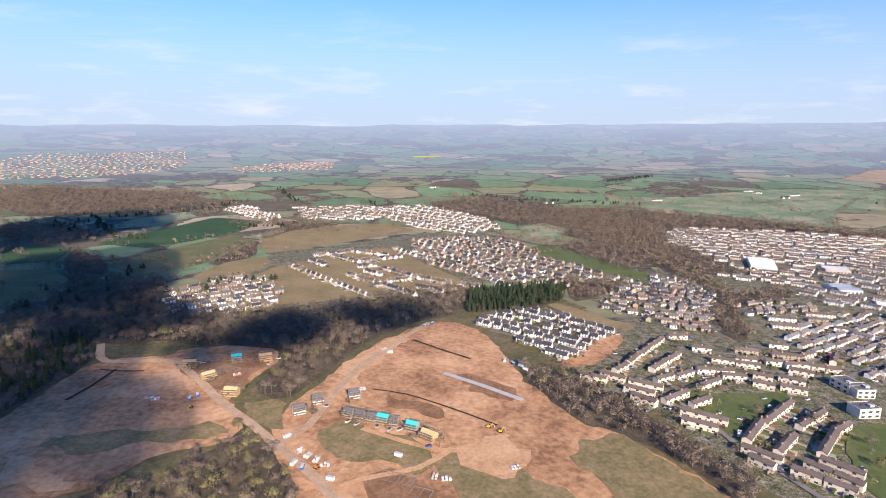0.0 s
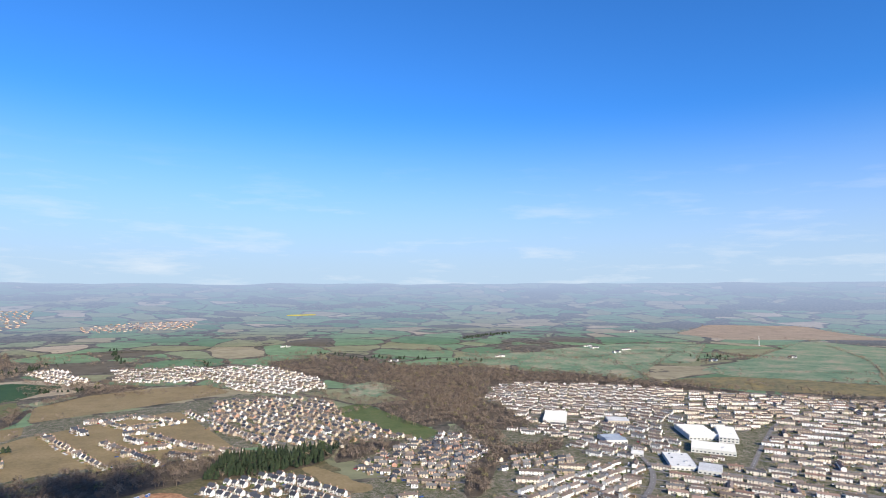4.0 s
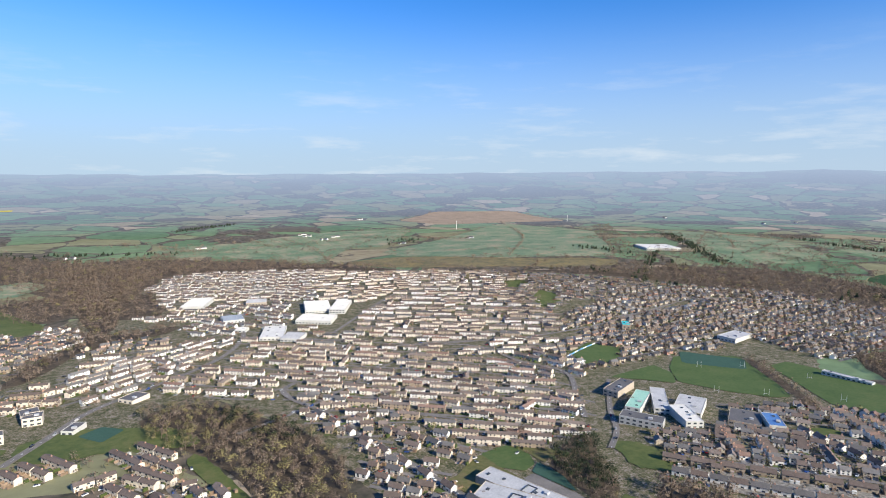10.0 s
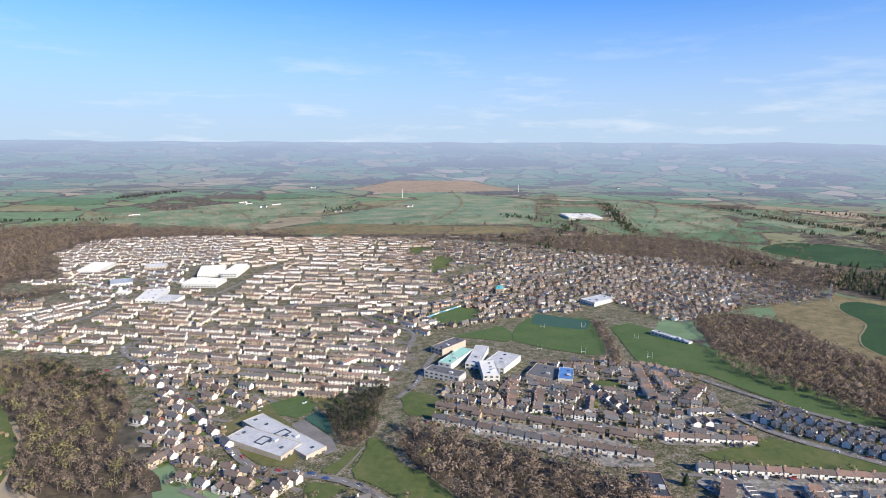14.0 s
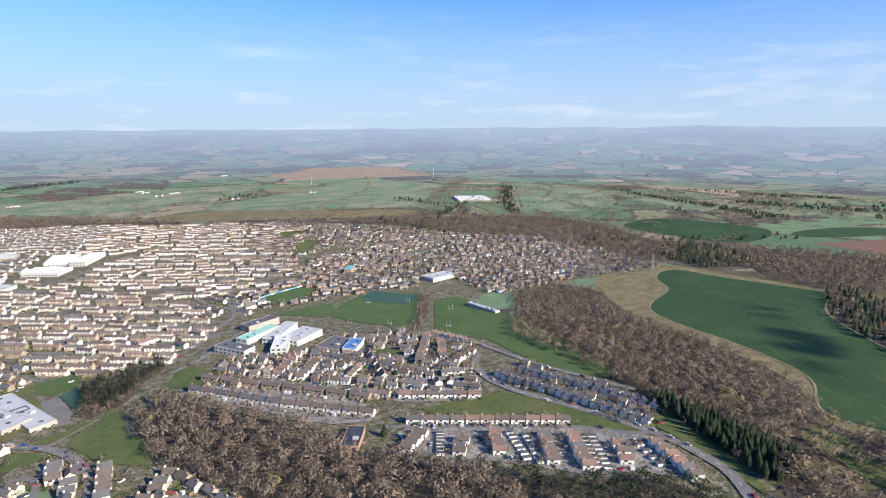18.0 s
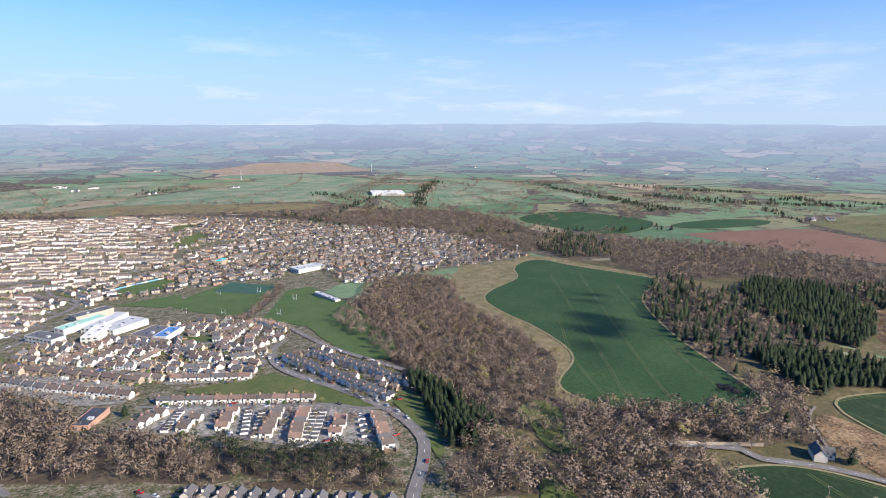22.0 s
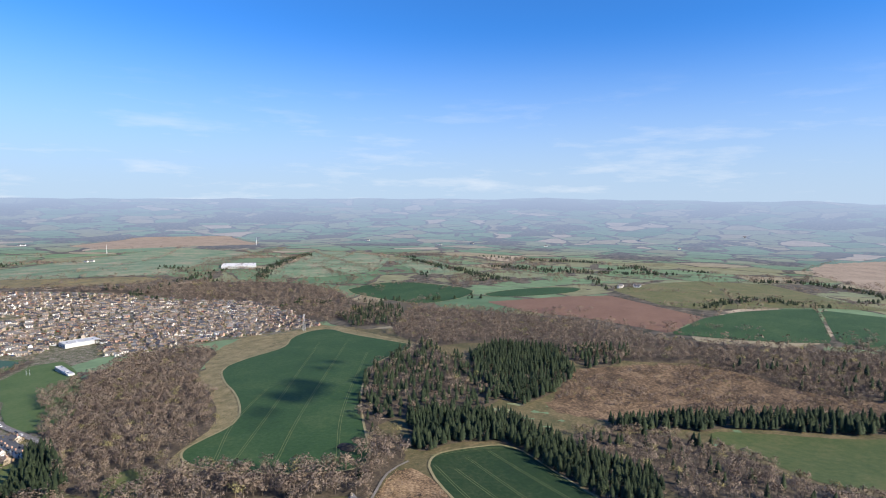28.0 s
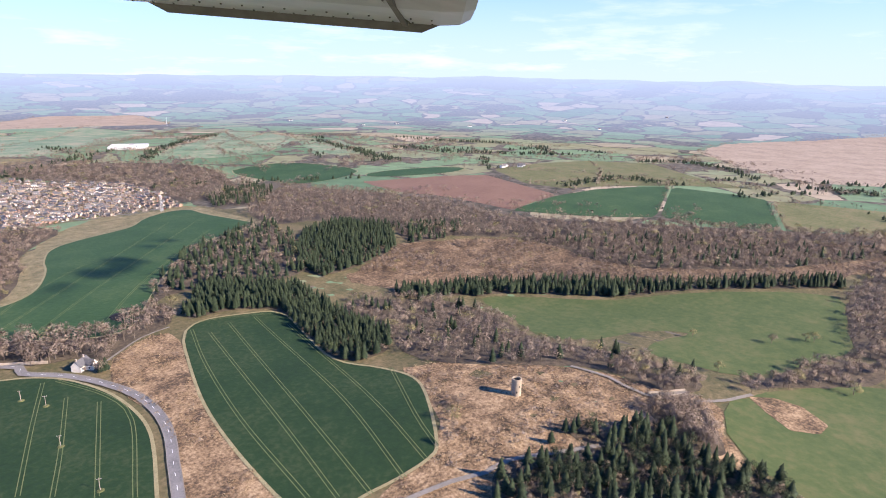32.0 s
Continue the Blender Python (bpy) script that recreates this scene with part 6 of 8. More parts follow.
row('terrace', 1, (164, 382), (180, 391))
row('terrace', 2, (185, 397), (213, 396))
row('terrace', 1, (174, 366), (193, 378))
row('terrace', 1, (193, 474), (211, 475))
row('terrace', 1, (260, 408), (274, 399))
row('terrace', 1, (287, 417), (303, 411))
row('terrace', 2, (340, 282), (356, 252))
row('terrace', 2, (356, 288), (376, 258))
row('terrace', 2, (358, 265), (376, 235))
row('terrace', 2, (352, 249), (372, 220))
row('terrace', 2, (319, 238), (342, 246))
row('terrace', 2, (290, 285), (307, 260))
row('terrace', 2, (302, 292), (319, 266))
row('terrace', 2, (337, 230), (352, 206))
row('terrace', 2, (346, 238), (363, 219))
row('terrace', 1, (281, 277), (292, 261))
row('terrace', 1, (375, 212), (384, 212))
row('terrace', 1, (262, 417), (271, 417))
row('terrace', 3, (273, 420), (300, 410))
row('terrace', 1, (276, 466), (292, 462))
row('terrace', 2, (288, 439), (305, 449))
row('terrace', 2, (306, 427), (321, 446))
street_row('new', 16, (-192, 696), (-71, 556))
street_row('new', 7, (-114, 656), (-71, 617))
street_row('new', 4, (-97, 677), (-74, 658))
street_row('new', 6, (-150, 778), (-131, 808))
street_row('new', 6, (-125, 800), (-78, 782))
street_row('new', 5, (-76, 842), (-39, 784))
street_row('new', 6, (-47, 818), (-9, 833))
street_row('new', 18, (-28, 784), (74, 628))
street_row('new', 6, (-75, 694), (-38, 658))
street_row('new', 8, (-37, 656), (8, 629))
street_row('new', 6, (-64, 628), (-39, 643))
street_row('new', 3, (-76, 606), (-65, 612))
street_row('newdark', 8, (-66, 610), (-29, 570))
street_row('newdark', 8, (-30, 608), (-2, 592))
street_row('new', 7, (-11, 599), (18, 612))
street_row('new', 5, (15, 626), (39, 620))
street_row('new', 7, (-114, 730), (-94, 747))
street_row('new', 5, (-94, 747), (-58, 779))
street_row('new', 5, (-177, 764), (-155, 778))
street_row('new', 5, (-153, 764), (-120, 737))
street_row('new', 4, (-109, 700), (-86, 712))
street_row('newdark', 4, (-175, 731), (-149, 701))
garages(7, (753, -76), (737, -99))
garages(7, (786, -100), (771, -132))
garages(7, (791, -109), (774, -139))
garages(8, (820, -133), (797, -164))
garages(8, (816, -130), (794, -160))
garages(4, (833, -155), (821, -180))
district('council', -38, 14.9, 21.8, 5, [(516, 557), (651, 470), (709, 341), (712, 249), (655, 172), (615, 147), (572, 182), (559, 225), (539, 276), (498, 344), (471, 375)])
district('council', -36, 14.9, 23.1, 4.4, [(590, 540), (791, 754), (935, 651), (897, 465), (831, 411), (725, 421), (656, 481)])
district('white', -28, 16.1, 15, 4.4, [(335, 837), (440, 1100), (541, 1137), (706, 1000), (640, 793), (571, 818), (492, 772), (465, 676), (368, 735)])
district('council', -18, 14.9, 20.4, 4.4, [(706, 1000), (877, 830), (985, 756), (833, 749), (757, 728), (652, 666), (627, 751)])
district('grey', 18, 14.9, 8.4, 5, [(215, 569), (233, 634), (269, 702), (341, 653), (400, 610), (392, 585), (341, 569), (290, 559)])
district('white', 33, 14.9, 17.7, 4.4, [(277, 448), (341, 549), (448, 586), (470, 561), (406, 484), (363, 426), (332, 392), (285, 407)])
district('grey', -3, 14.3, 8.4, 5.5, [(897, 465), (1086, 536), (1293, 470), (1365, 270), (1058, 139), (1017, 168), (1021, 218), (1033, 296), (919, 308), (876, 387)])
district('semi', -52, 12.4, 7.2, 3.0, [(663, 97), (700, 150), (742, 122), (800, 150), (868, 108), (884, 66), (842, 0), (800, -52), (742, -4), (727, -34)])
district('new', -62, 11.5, 6.0, 2.5, [(846, -25), (884, -22), (886, -120), (868, -140)])
district('grey', 12, 14.9, 12, 4.4, [(830, 453), (1077, 501), (1188, 446), (1108, 303), (994, 290), (867, 360)])
district('grey', -59, 16.1, 7.8, 6.6, [(1188, 446), (1299, 376), (1305, 249), (1284, 124), (1225, 135), (1031, 194), (1108, 303)])
district('council', -45, 14.9, 20.4, 4.4, [(531, 314), (587, 345), (643, 224), (665, 165), (630, 157), (561, 220)])
district('semi', -59, 14.9, 9.6, 3.9, [(505, 248), (559, 214), (597, 168), (560, 163), (537, 170), (522, 207)])
district('semi', -50, 16.1, 9, 4.4, [(471, 183), (511, 232), (523, 177), (539, 85), (520, 67), (499, 92), (480, 141)], single=True)
district('council', -14, 14.9, 23.1, 5, [(287, 474), (360, 584), (436, 573), (345, 431), (260, 377), (185, 397), (201, 441)])
district('grey', -12, 16.1, 8.4, 5, [(155, 563), (216, 681), (291, 695), (349, 630), (238, 496), (206, 507)])
district('grey', -49, 15.5, 9.6, 5, [(-58, 929), (13, 974), (109, 970), (212, 716), (140, 648), (75, 656), (30, 676), (-28, 750)])
district('new', 37, 14.9, 7.8, 3.9, [(-261, 509), (-276, 558), (-243, 621), (-212, 632), (-165, 567), (-162, 516), (-196, 493), (-240, 491)])
district('newdark', -33, 14.9, 7.2, 2.2, [(23, 497), (98, 552), (151, 482), (91, 407), (82, 415), (45, 465)])
district('white', -18, 17.4, 15, 4.4, [(431, 1105), (533, 1164), (770, 993), (629, 803), (502, 815), (335, 808)])
district('white', -36, 17.4, 10.9, 5.5, [(-185, 1268), (-89, 1343), (44, 1391), (111, 1090), (33, 1009), (-49, 1052)])
district('white', -40, 17.4, 9.5, 5.5, [(-475, 1216), (-458, 1299), (-324, 1139), (-341, 1083)])
district('council', -19, 14.9, 17.7, 5, [(813, 905), (959, 766), (1005, 674), (873, 546), (795, 595), (772, 693)])
district('white', -53, 16.1, 10.9, 5, [(191, 734), (296, 718), (361, 624), (310, 621), (260, 583), (215, 571)])
district('council', -34, 14.9, 17.7, 4.4, [(343, 400), (327, 529), (403, 549), (496, 597), (579, 588), (617, 448), (554, 303), (505, 248), (486, 336), (429, 363), (374, 419)])
district('council', -19, 14.9, 17.7, 5, [(633, 559), (727, 700), (927, 598), (796, 356), (679, 391)])
district('council', -68, 14.9, 16.3, 5, [(718, 397), (784, 362), (756, 280), (665, 165), (643, 224)])
district('white', -52, 16.1, 16.3, 5.5, [(502, 815), (706, 907), (614, 713), (507, 581), (410, 615), (445, 718)])
district('grey', -3, 14.9, 9.6, 5, [(772, 368), (848, 384), (940, 335), (993, 261), (889, 279), (756, 280)])
district('white', -76, 14.9, 13.6, 4.4, [(341, 268), (376, 297), (390, 224), (404, 157), (403, 112), (362, 134)])
district('semi', -59, 14.9, 8.4, 4.4, [(480, 181), (503, 247), (516, 160), (521, 90), (538, 62), (546, 51), (526, 40), (505, 12), (494, 14)])
district('semi', -70, 12.4, 7.2, 3.3, [(620, -30), (683, -100), (669, -121), (600, -75), (606, -50)])
row('villa', 5, (589, 1), (584, -37))
row('villa', 3, (568, 18), (564, -4))
row('villa', 4, (574, 3), (568, -32))
row('villa', 3, (540, -9), (552, 1))
row('villa', 4, (617, -27), (598, -52))
row('villa', 4, (524, 44), (546, 55))
row('villa', 3, (510, 46), (518, 14))
district('council', -51, 14.9, 16.3, 5, [(582, 369), (687, 316), (707, 225), (661, 167), (601, 200), (563, 299)])
district('semi', -26, 13.6, 8.4, 3.9, [(468, 344), (538, 349), (545, 229), (506, 209), (478, 262)])
district('grey', -45, 16.1, 9.6, 5, [(915, 792), (1028, 704), (1153, 573), (1212, 467), (1073, 484), (964, 520), (851, 473), (869, 610)])
district('far', 36, 40, 9.2, 16, [(-1739, 2269), (-1786, 2530), (-1268, 2858), (-1030, 2311), (-1098, 1912), (-1360, 1764)])
district('far', 28, 38, 9.2, 16, [(-850, 2311), (-713, 2549), (-503, 2619), (-442, 2292), (-730, 2093)])
district('white', -19, 18.6, 13.6, 6.6, [(-337, 1275), (-193, 1326), (-87, 1302), (-163, 1117), (-276, 1125)])
row('semi_pair', 9, (483, 304), (522, 106))
row('council_pair', 3, (474, 110), (507, 127))
row('council_pair', 2, (517, 243), (538, 205))
row('site_white', 1, (-89, 306), (-79, 311))
row('site_white', 1, (-80, 321), (-72, 324))
row('site_white', 1, (-60, 330), (-51, 333))
row('site_built', 3, (-58, 308), (-37, 300))
row('site_teal', 1, (-38, 302), (-30, 299))
row('site_built', 1, (-30, 298), (-25, 297))
row('site_teal', 1, (-22, 295), (-12, 291))
row('site_frame', 1, (-12, 287), (-3, 281))
row('site_frame', 1, (-184, 371), (-166, 374))
row('site_frame', 1, (-161, 347), (-148, 359))
row('site_frame', 1, (-138, 331), (-124, 330))
row('site_teal', 1, (-151, 383), (-143, 386))
row('site_frame', 1, (-133, 385), (-122, 390))

# ---- gardens and streets between the houses ----
mat("lawn", [(0.060, 0.10, 0.030), (0.095, 0.125, 0.042), (0.14, 0.14, 0.065)], 5, 0.8)
mat("paving", [(0.20, 0.19, 0.18), (0.28, 0.265, 0.25), (0.38, 0.36, 0.34)], 6, 0.8, per="island")
mat("soil", [(0.12, 0.09, 0.065), (0.17, 0.125, 0.09), (0.22, 0.17, 0.125)], 5, 0.8)
mat("gravel_drive", [(0.28, 0.22, 0.18), (0.36, 0.29, 0.245), (0.45, 0.37, 0.32)], 5, 0.8, per="island")
mat("hedge_leaf", [(0.035, 0.055, 0.018), (0.060, 0.085, 0.026), (0.11, 0.125, 0.04)], 3, 0.5, bump=0.2)
mat("shed_paint", [(0.45, 0.45, 0.43), (0.55, 0.55, 0.53), (0.66, 0.66, 0.64)], 4, 0.8, per="island")
ob = mesh_ob("streets", STREETS.v, STREETS.f, "asphalt")
tagged(ob, "grey asphalt side streets between the houses", "street", kind="structure")
ob = mesh_ob("gardens", GARDENS.v, GARDENS.f, ["lawn", "paving", "soil", "gravel_drive", "fence_timber", "hedge_leaf", "shed_paint"], indices=GARDENS.m)
tagged(ob, "small lawns, paving, fences, hedges and sheds round the houses", "gardens", kind="stuff")


# ---- single trees, hedges, belts ----
def tree_thing(name, template, x, y, h, wide, leaf, label):
    v, f, m, nn = template
    top = new(name)
    top.matrix_basis = pose(x, y, height(x, y), 0, 0, rng.uniform(0, 360))
    tagged(top, label, "tree", "single " + name + "s")
    for k, nm, mt in ((0, "trunk", "bark"), (1, "crown", leaf)):
        shade_round(tri_mesh(nm, v * np.array((h * wide, h * wide, h)), f[m == k], [mt], parent=top), nn)
    return top


def tree(x, y):
    budding = rng.random() < 0.25
    tree_thing("tree", twig_tree(rng, 420, wide=rng.uniform(0.42, 0.52)), x, y, rng.uniform(6.5, 9.5), rng.uniform(1.0, 1.25), "twigs_green" if budding else "twigs",
               "broadleaf tree with first yellow-green buds" if budding else "leafless grey-brown broadleaf tree on grass")


def spruce(x, y):
    tree_thing("spruce", needle_tree(rng, 9, 8), x, y, rng.uniform(7, 10.5), rng.uniform(1.0, 1.3), "needles", "dark green spruce standing alone")


def belt(line):
    """A narrow far shelter belt of dark trees."""
    spots = []
    for p in smooth_line(line, 7.0):
        for _ in range(3):
            x, y = p.x + rng.normal() * 9, p.y + rng.normal() * 9
            fir = rng.random() < 0.6
            t = FIR_TINY if fir else BUSH
            spots.append((t[rng.integers(len(t))], x, y, height(x, y), rng.uniform(6, 10), rng.uniform(1.1, 1.6), rng.uniform(0, 6.3)))
    grow("shelter_belt", spots, "dark shelter belt of conifers between far fields", "trees", "needles")


def hedges():
    """Hedgerows with odd trees along the edges of fields."""
    spots = []
    for name, poly in PATCHES:
        if name not in ("pasture_field", "crop_field", "moor_field", "ploughed_field", "stubble_field", "moorland"):
            continue
        ring = round_off(poly, 1, 0.08)
        for (x0, y0), (x1, y1) in zip(ring, ring[1:] + ring[:1]):
            n = int(math.hypot(x1 - x0, y1 - y0) / 7)
            if rng.random() < 0.2:
                continue
            for i in range(n):
                if rng.random() < 0.25:
                    continue
                t = (i + rng.random()) / n
                x, y = x0 + (x1 - x0) * t + rng.normal() * 1.5, y0 + (y1 - y0) * t + rng.normal() * 1.5
                h = rng.uniform(2.5, 5) if rng.random() < 0.75 else rng.uniform(7, 11)
                spots.append((BUSH[rng.integers(len(BUSH))], x, y, height(x, y), h, 1.5, rng.uniform(0, 6.3)))
    for name, poly in PATCHES:   # the large pastures are parted into closes
        if name not in ("pasture_field", "crop_field") or sum(p[0] + p[1] for p in poly) / len(poly) < 1500:
            continue
        k = len(poly)
        for a in range(0, k // 2, 2):
            (x0, y0), (x1, y1) = poly[a], poly[(a + k // 2) % k]
            long = math.hypot(x1 - x0, y1 - y0)
            bend = rng.uniform(-0.08, 0.08) * long
            for i in range(int(long / 5)):
                t = i / (long / 5)
                w = bend * math.sin(math.pi * t)
                x, y = x0 + (x1 - x0) * t - (y1 - y0) / long * w + rng.normal(), y0 + (y1 - y0) * t + (x1 - x0) / long * w + rng.normal()
                if noise.noise((x * 0.02, y * 0.02, 8.0)) < -0.25:
                    continue
                h = rng.uniform(2.5, 5) if rng.random() < 0.8 else rng.uniform(7, 10)
                spots.append((BUSH[rng.integers(len(BUSH))], x, y, height(x, y), h, 1.6, rng.uniform(0, 6.3)))
    grow("hedgerows", spots, "brown leafless hedgerows with odd trees between fields", "hedge")


def far_clumps():
    """Copses, hedge trees and belts over the far farmland."""
    spots, firs = [], []
    for _ in range(430):
        a, r = radians(rng.uniform(-45, 105)), rng.uniform(1100, 2050)
        cx, cy = HUB[0] + r * math.sin(a), HUB[1] + r * math.cos(a)
        turn, long = rng.uniform(0, math.pi), rng.uniform(30, 170)
        fir = rng.random() < 0.14
        if any(n != "ground" and within(p, cx, cy) for n, p in PATCHES):
            continue
        for _ in range(int(long / 4.0)):
            u, v = rng.uniform(-1, 1) * long, rng.normal() * (5 if rng.random() < 0.8 else 16)
            x, y = cx + u * math.cos(turn) - v * math.sin(turn), cy + u * math.sin(turn) + v * math.cos(turn)
            t = FIR_TINY if fir else BARE_FAR if r < 1750 else BUSH
            (firs if fir else spots).append((t[rng.integers(len(t))], x, y, height(x, y), rng.uniform(5, 10), rng.uniform(1.3, 1.9), rng.uniform(0, 6.3)))
    grow("copses", spots, "brown leafless copses and hedge trees over far farmland", "trees")
    grow("plantations", firs, "dark conifer strips over far farmland", "trees", "needles")


def town_trees():
    spots, green = [], []
    for x, y, r in HOUSES:
        old = x > 850 and y > 120   # the old town has tall garden trees
        for _ in range(9 if old else 9 if r < 8 and x > 830 else 5):
            if rng.random() < 0.5:
                a = rng.uniform(0, 6.3)
                px, py = x + (r + 4) * math.cos(a) * rng.uniform(0.5, 1), y + (r + 4) * math.sin(a) * rng.uniform(0.5, 1)
                if any(math.hypot(px - p, py - q) < 4.0 for p, q, _ in neighbours(px, py)):
                    continue
                far = 0.618 * px + 0.786 * py
                t = BARE_MID if far < 330 else BARE_FAR if far < 720 else BUSH
                (green if rng.random() < (0.12 if old else 0.3) else spots).append((t[rng.integers(len(t))], px, py, height(px, py), rng.uniform(3.5, 8) if old else rng.uniform(2.5, 6.3), 1.3, rng.uniform(0, 6.3)))
    grow("garden_trees", spots, "small leafless garden trees between the houses", "trees")
    grow("garden_bushes", green, "green and yellow garden bushes between the houses", "bushes", "twigs_green")


def scrub(name, poly, count, low, high, leaf, label):
    """Tussocks and bushes over rough ground."""
    xs, ys = [p[0] for p in poly], [p[1] for p in poly]
    spots = []
    for _ in range(count):
        x, y = rng.uniform(min(xs), max(xs)), rng.uniform(min(ys), max(ys))
        if not within(poly, x, y) or noise.noise((x * 0.03, y * 0.03, 1.0)) < -0.12 or any(n == "wheat_field" and within(p, x, y) for n, p in PATCHES):
            continue
        spots.append((BUSH[rng.integers(len(BUSH))], x, y, height(x, y) - 0.2, rng.uniform(low, high), rng.uniform(1.2, 1.9), rng.uniform(0, 6.3)))
    grow(name, spots, label, "scrub", leaf)


mat("gorse_leaf", [(0.05, 0.06, 0.018), (0.12, 0.10, 0.02), (0.32, 0.22, 0.02)], 5, 1.0, per="island")
mat("dead_grass", [(0.20, 0.13, 0.07), (0.31, 0.22, 0.125), (0.44, 0.33, 0.20)], 9, 1.5, per="island")
mat("bramble_leaf", [(0.020, 0.024, 0.012), (0.040, 0.040, 0.020), (0.085, 0.070, 0.035)], 9, 1.5, per="island")
for nm, outline in PATCHES:
    if nm in ("moor_knoll", "rough_strip"):
        scrub("tussocks", outline, 3600, 0.7, 2.0, "dead_grass", "tawny tussocks of dead grass and bracken")
        scrub("shrubs", outline, 1500 if nm == "moor_knoll" else 160, 0.8, 3.4, "twigs", "low brown leafless shrubs on rough grass")
        if nm == "moor_knoll":
            scrub("bramble", outline, 500, 0.8, 2.2, "bramble_leaf", "dark bramble and juniper bushes on the knoll")
    if nm == "clearfell":
        scrub("tussocks", outline, 2600, 0.8, 1.8, "dead_grass", "tawny tussocks and brash on cleared ground")
    if nm == "margin":
        scrub("tussocks", outline, 3000, 0.6, 1.5, "dead_grass", "tawny tussocks along the field margin")
    if nm == "gorse_bank":
        scrub("gorse", outline, 900, 1.0, 2.6, "gorse_leaf", "orange yellow gorse bushes")
hedges()
far_clumps()
town_trees()


# ---- the stone tower on its knoll ----
mat("tower_stone", [(0.24, 0.185, 0.13), (0.34, 0.275, 0.20), (0.43, 0.365, 0.28)], 2.5, 0.4, bump=0.06)
# near-black faces stand in for the shade inside tower top and slits
mat("opening_shade", [(0.010, 0.010, 0.011), (0.016, 0.016, 0.017)], 2, 0.4)


def drum(bm, r0, r1, z0, z1, n=28, cap=True):
    a = [bm.verts.new((r0 * math.cos(2 * math.pi * i / n), r0 * math.sin(2 * math.pi * i / n), z0)) for i in range(n)]
    b = [bm.verts.new((r1 * math.cos(2 * math.pi * i / n), r1 * math.sin(2 * math.pi * i / n), z1)) for i in range(n)]
    for i in range(n):
        j = (i + 1) % n
        bm.faces.new((a[i], a[j], b[j], b[i]))
    if cap:
        bm.faces.new(b)
    return bm


def tower(x, y):
    top = new("stone_tower")
    top.matrix_basis = pose(x, y, height(x, y), 0, 0, 20)
    tagged(top, "round roofless tan stone tower on a grassy knoll", "tower")
    part("shaft", drum(bmesh.new(), 2.75, 2.6, -2, 8.6), "tower_stone", top)
    part("string_course", drum(bmesh.new(), 2.78, 2.82, 7.5, 7.75, cap=False), "tower_stone", top)
    bm = bmesh.new()
    drum(bm, 2.66, 2.66, 8.6, 9.7, cap=False)
    drum(bm, 2.2, 2.2, 8.6, 9.7, cap=False)
    n = 28
    bm.verts.ensure_lookup_table()
    for i in range(n):
        j = (i + 1) % n
        bm.faces.new((bm.verts[n + i], bm.verts[n + j], bm.verts[3 * n + j], bm.verts[3 * n + i]))
    part("parapet", bm, "tower_stone", top)
    part("well", drum(bmesh.new(), 2.18, 2.18, 8.6, 8.66), "opening_shade", top, "near-black cap for the shade in the open top")
    for a, z in ((230, 5.6), (300, 3.2), (200, 2.6)):
        ob = part("window_slit", box(bmesh.new(), -0.28, 0.28, -0.12, 0.12, -0.6, 0.6), "opening_shade", top)
        ob.matrix_basis = pose(2.66 * math.cos(radians(a)), 2.66 * math.sin(radians(a)), z, 0, 0, a - 90)


tower(1131.0, -553.5)


# ---- lodge, walls, bridge, heap ----
def lodge(x, y):
    top = new("lodge")
    top.matrix_basis = pose(x, y + 4, height(x, y + 4), 0, 0, 35)
    tagged(top, "white gabled roadside lodge with grey slate roofs", "house")
    part("wall", gable_wall(bmesh.new(), 9.5, 6.0, 3.6, 3.0), "render_cream", top)
    part("roof", gable_roof(bmesh.new(), 9.5, 6.0, 3.6, 3.0), "slate_grey", top)
    w = part("wing_wall", gable_wall(bmesh.new(), 7.0, 5.0, 3.4, 2.6), "render_cream", top)
    r = part("wing_roof", gable_roof(bmesh.new(), 7.0, 5.0, 3.4, 2.6), "slate_grey", top)
    for o in (w, r):
        o.matrix_basis = pose(1.5, -4.0, 0, 0, 0, 90)
    for px in (-3.6, 2.4):
        part("chimney", box(bmesh.new(), px - 0.4, px + 0.4, -0.4, 0.4, 6.2, 8.0), "stone_wall", top)
    for px, py, a in ((-3, -3.02, 0), (4.0, -1.5, 90), (1.5, -7.52, 0), (-1.02, -5.5, 90), (4.76, 0.6, 90)):
        ob = part("window", box(bmesh.new(), -0.5, 0.5, -0.05, 0.05, -0.65, 0.65), "window_glass", top)
        ob.matrix_basis = pose(px, py, 1.7, 0, 0, a)
        part("window_frame", box(bmesh.new(), -0.62, 0.62, -0.03, 0.03, -0.77, 0.77), "white_paint", ob, "white painted frame")
    ob = part("door", box(bmesh.new(), -0.5, 0.5, -0.05, 0.05, 0, 2.0), "fence_timber", top)
    ob.matrix_basis = pose(-1.6, -3.03, 0.1)
    shed = new("garden_shed")
    shed.matrix_basis = pose(x + 6, y - 1, height(x + 6, y - 1), 0, 0, 20)
    tagged(shed, "small timber shed beside the lodge garden", "shed")
    part("wall", gable_wall(bmesh.new(), 3.0, 2.2, 1.9, 0.7), "fence_timber", shed)
    part("roof", gable_roof(bmesh.new(), 3.0, 2.2, 1.9, 0.7, 0.15, 0.1), "slate_dark", shed)


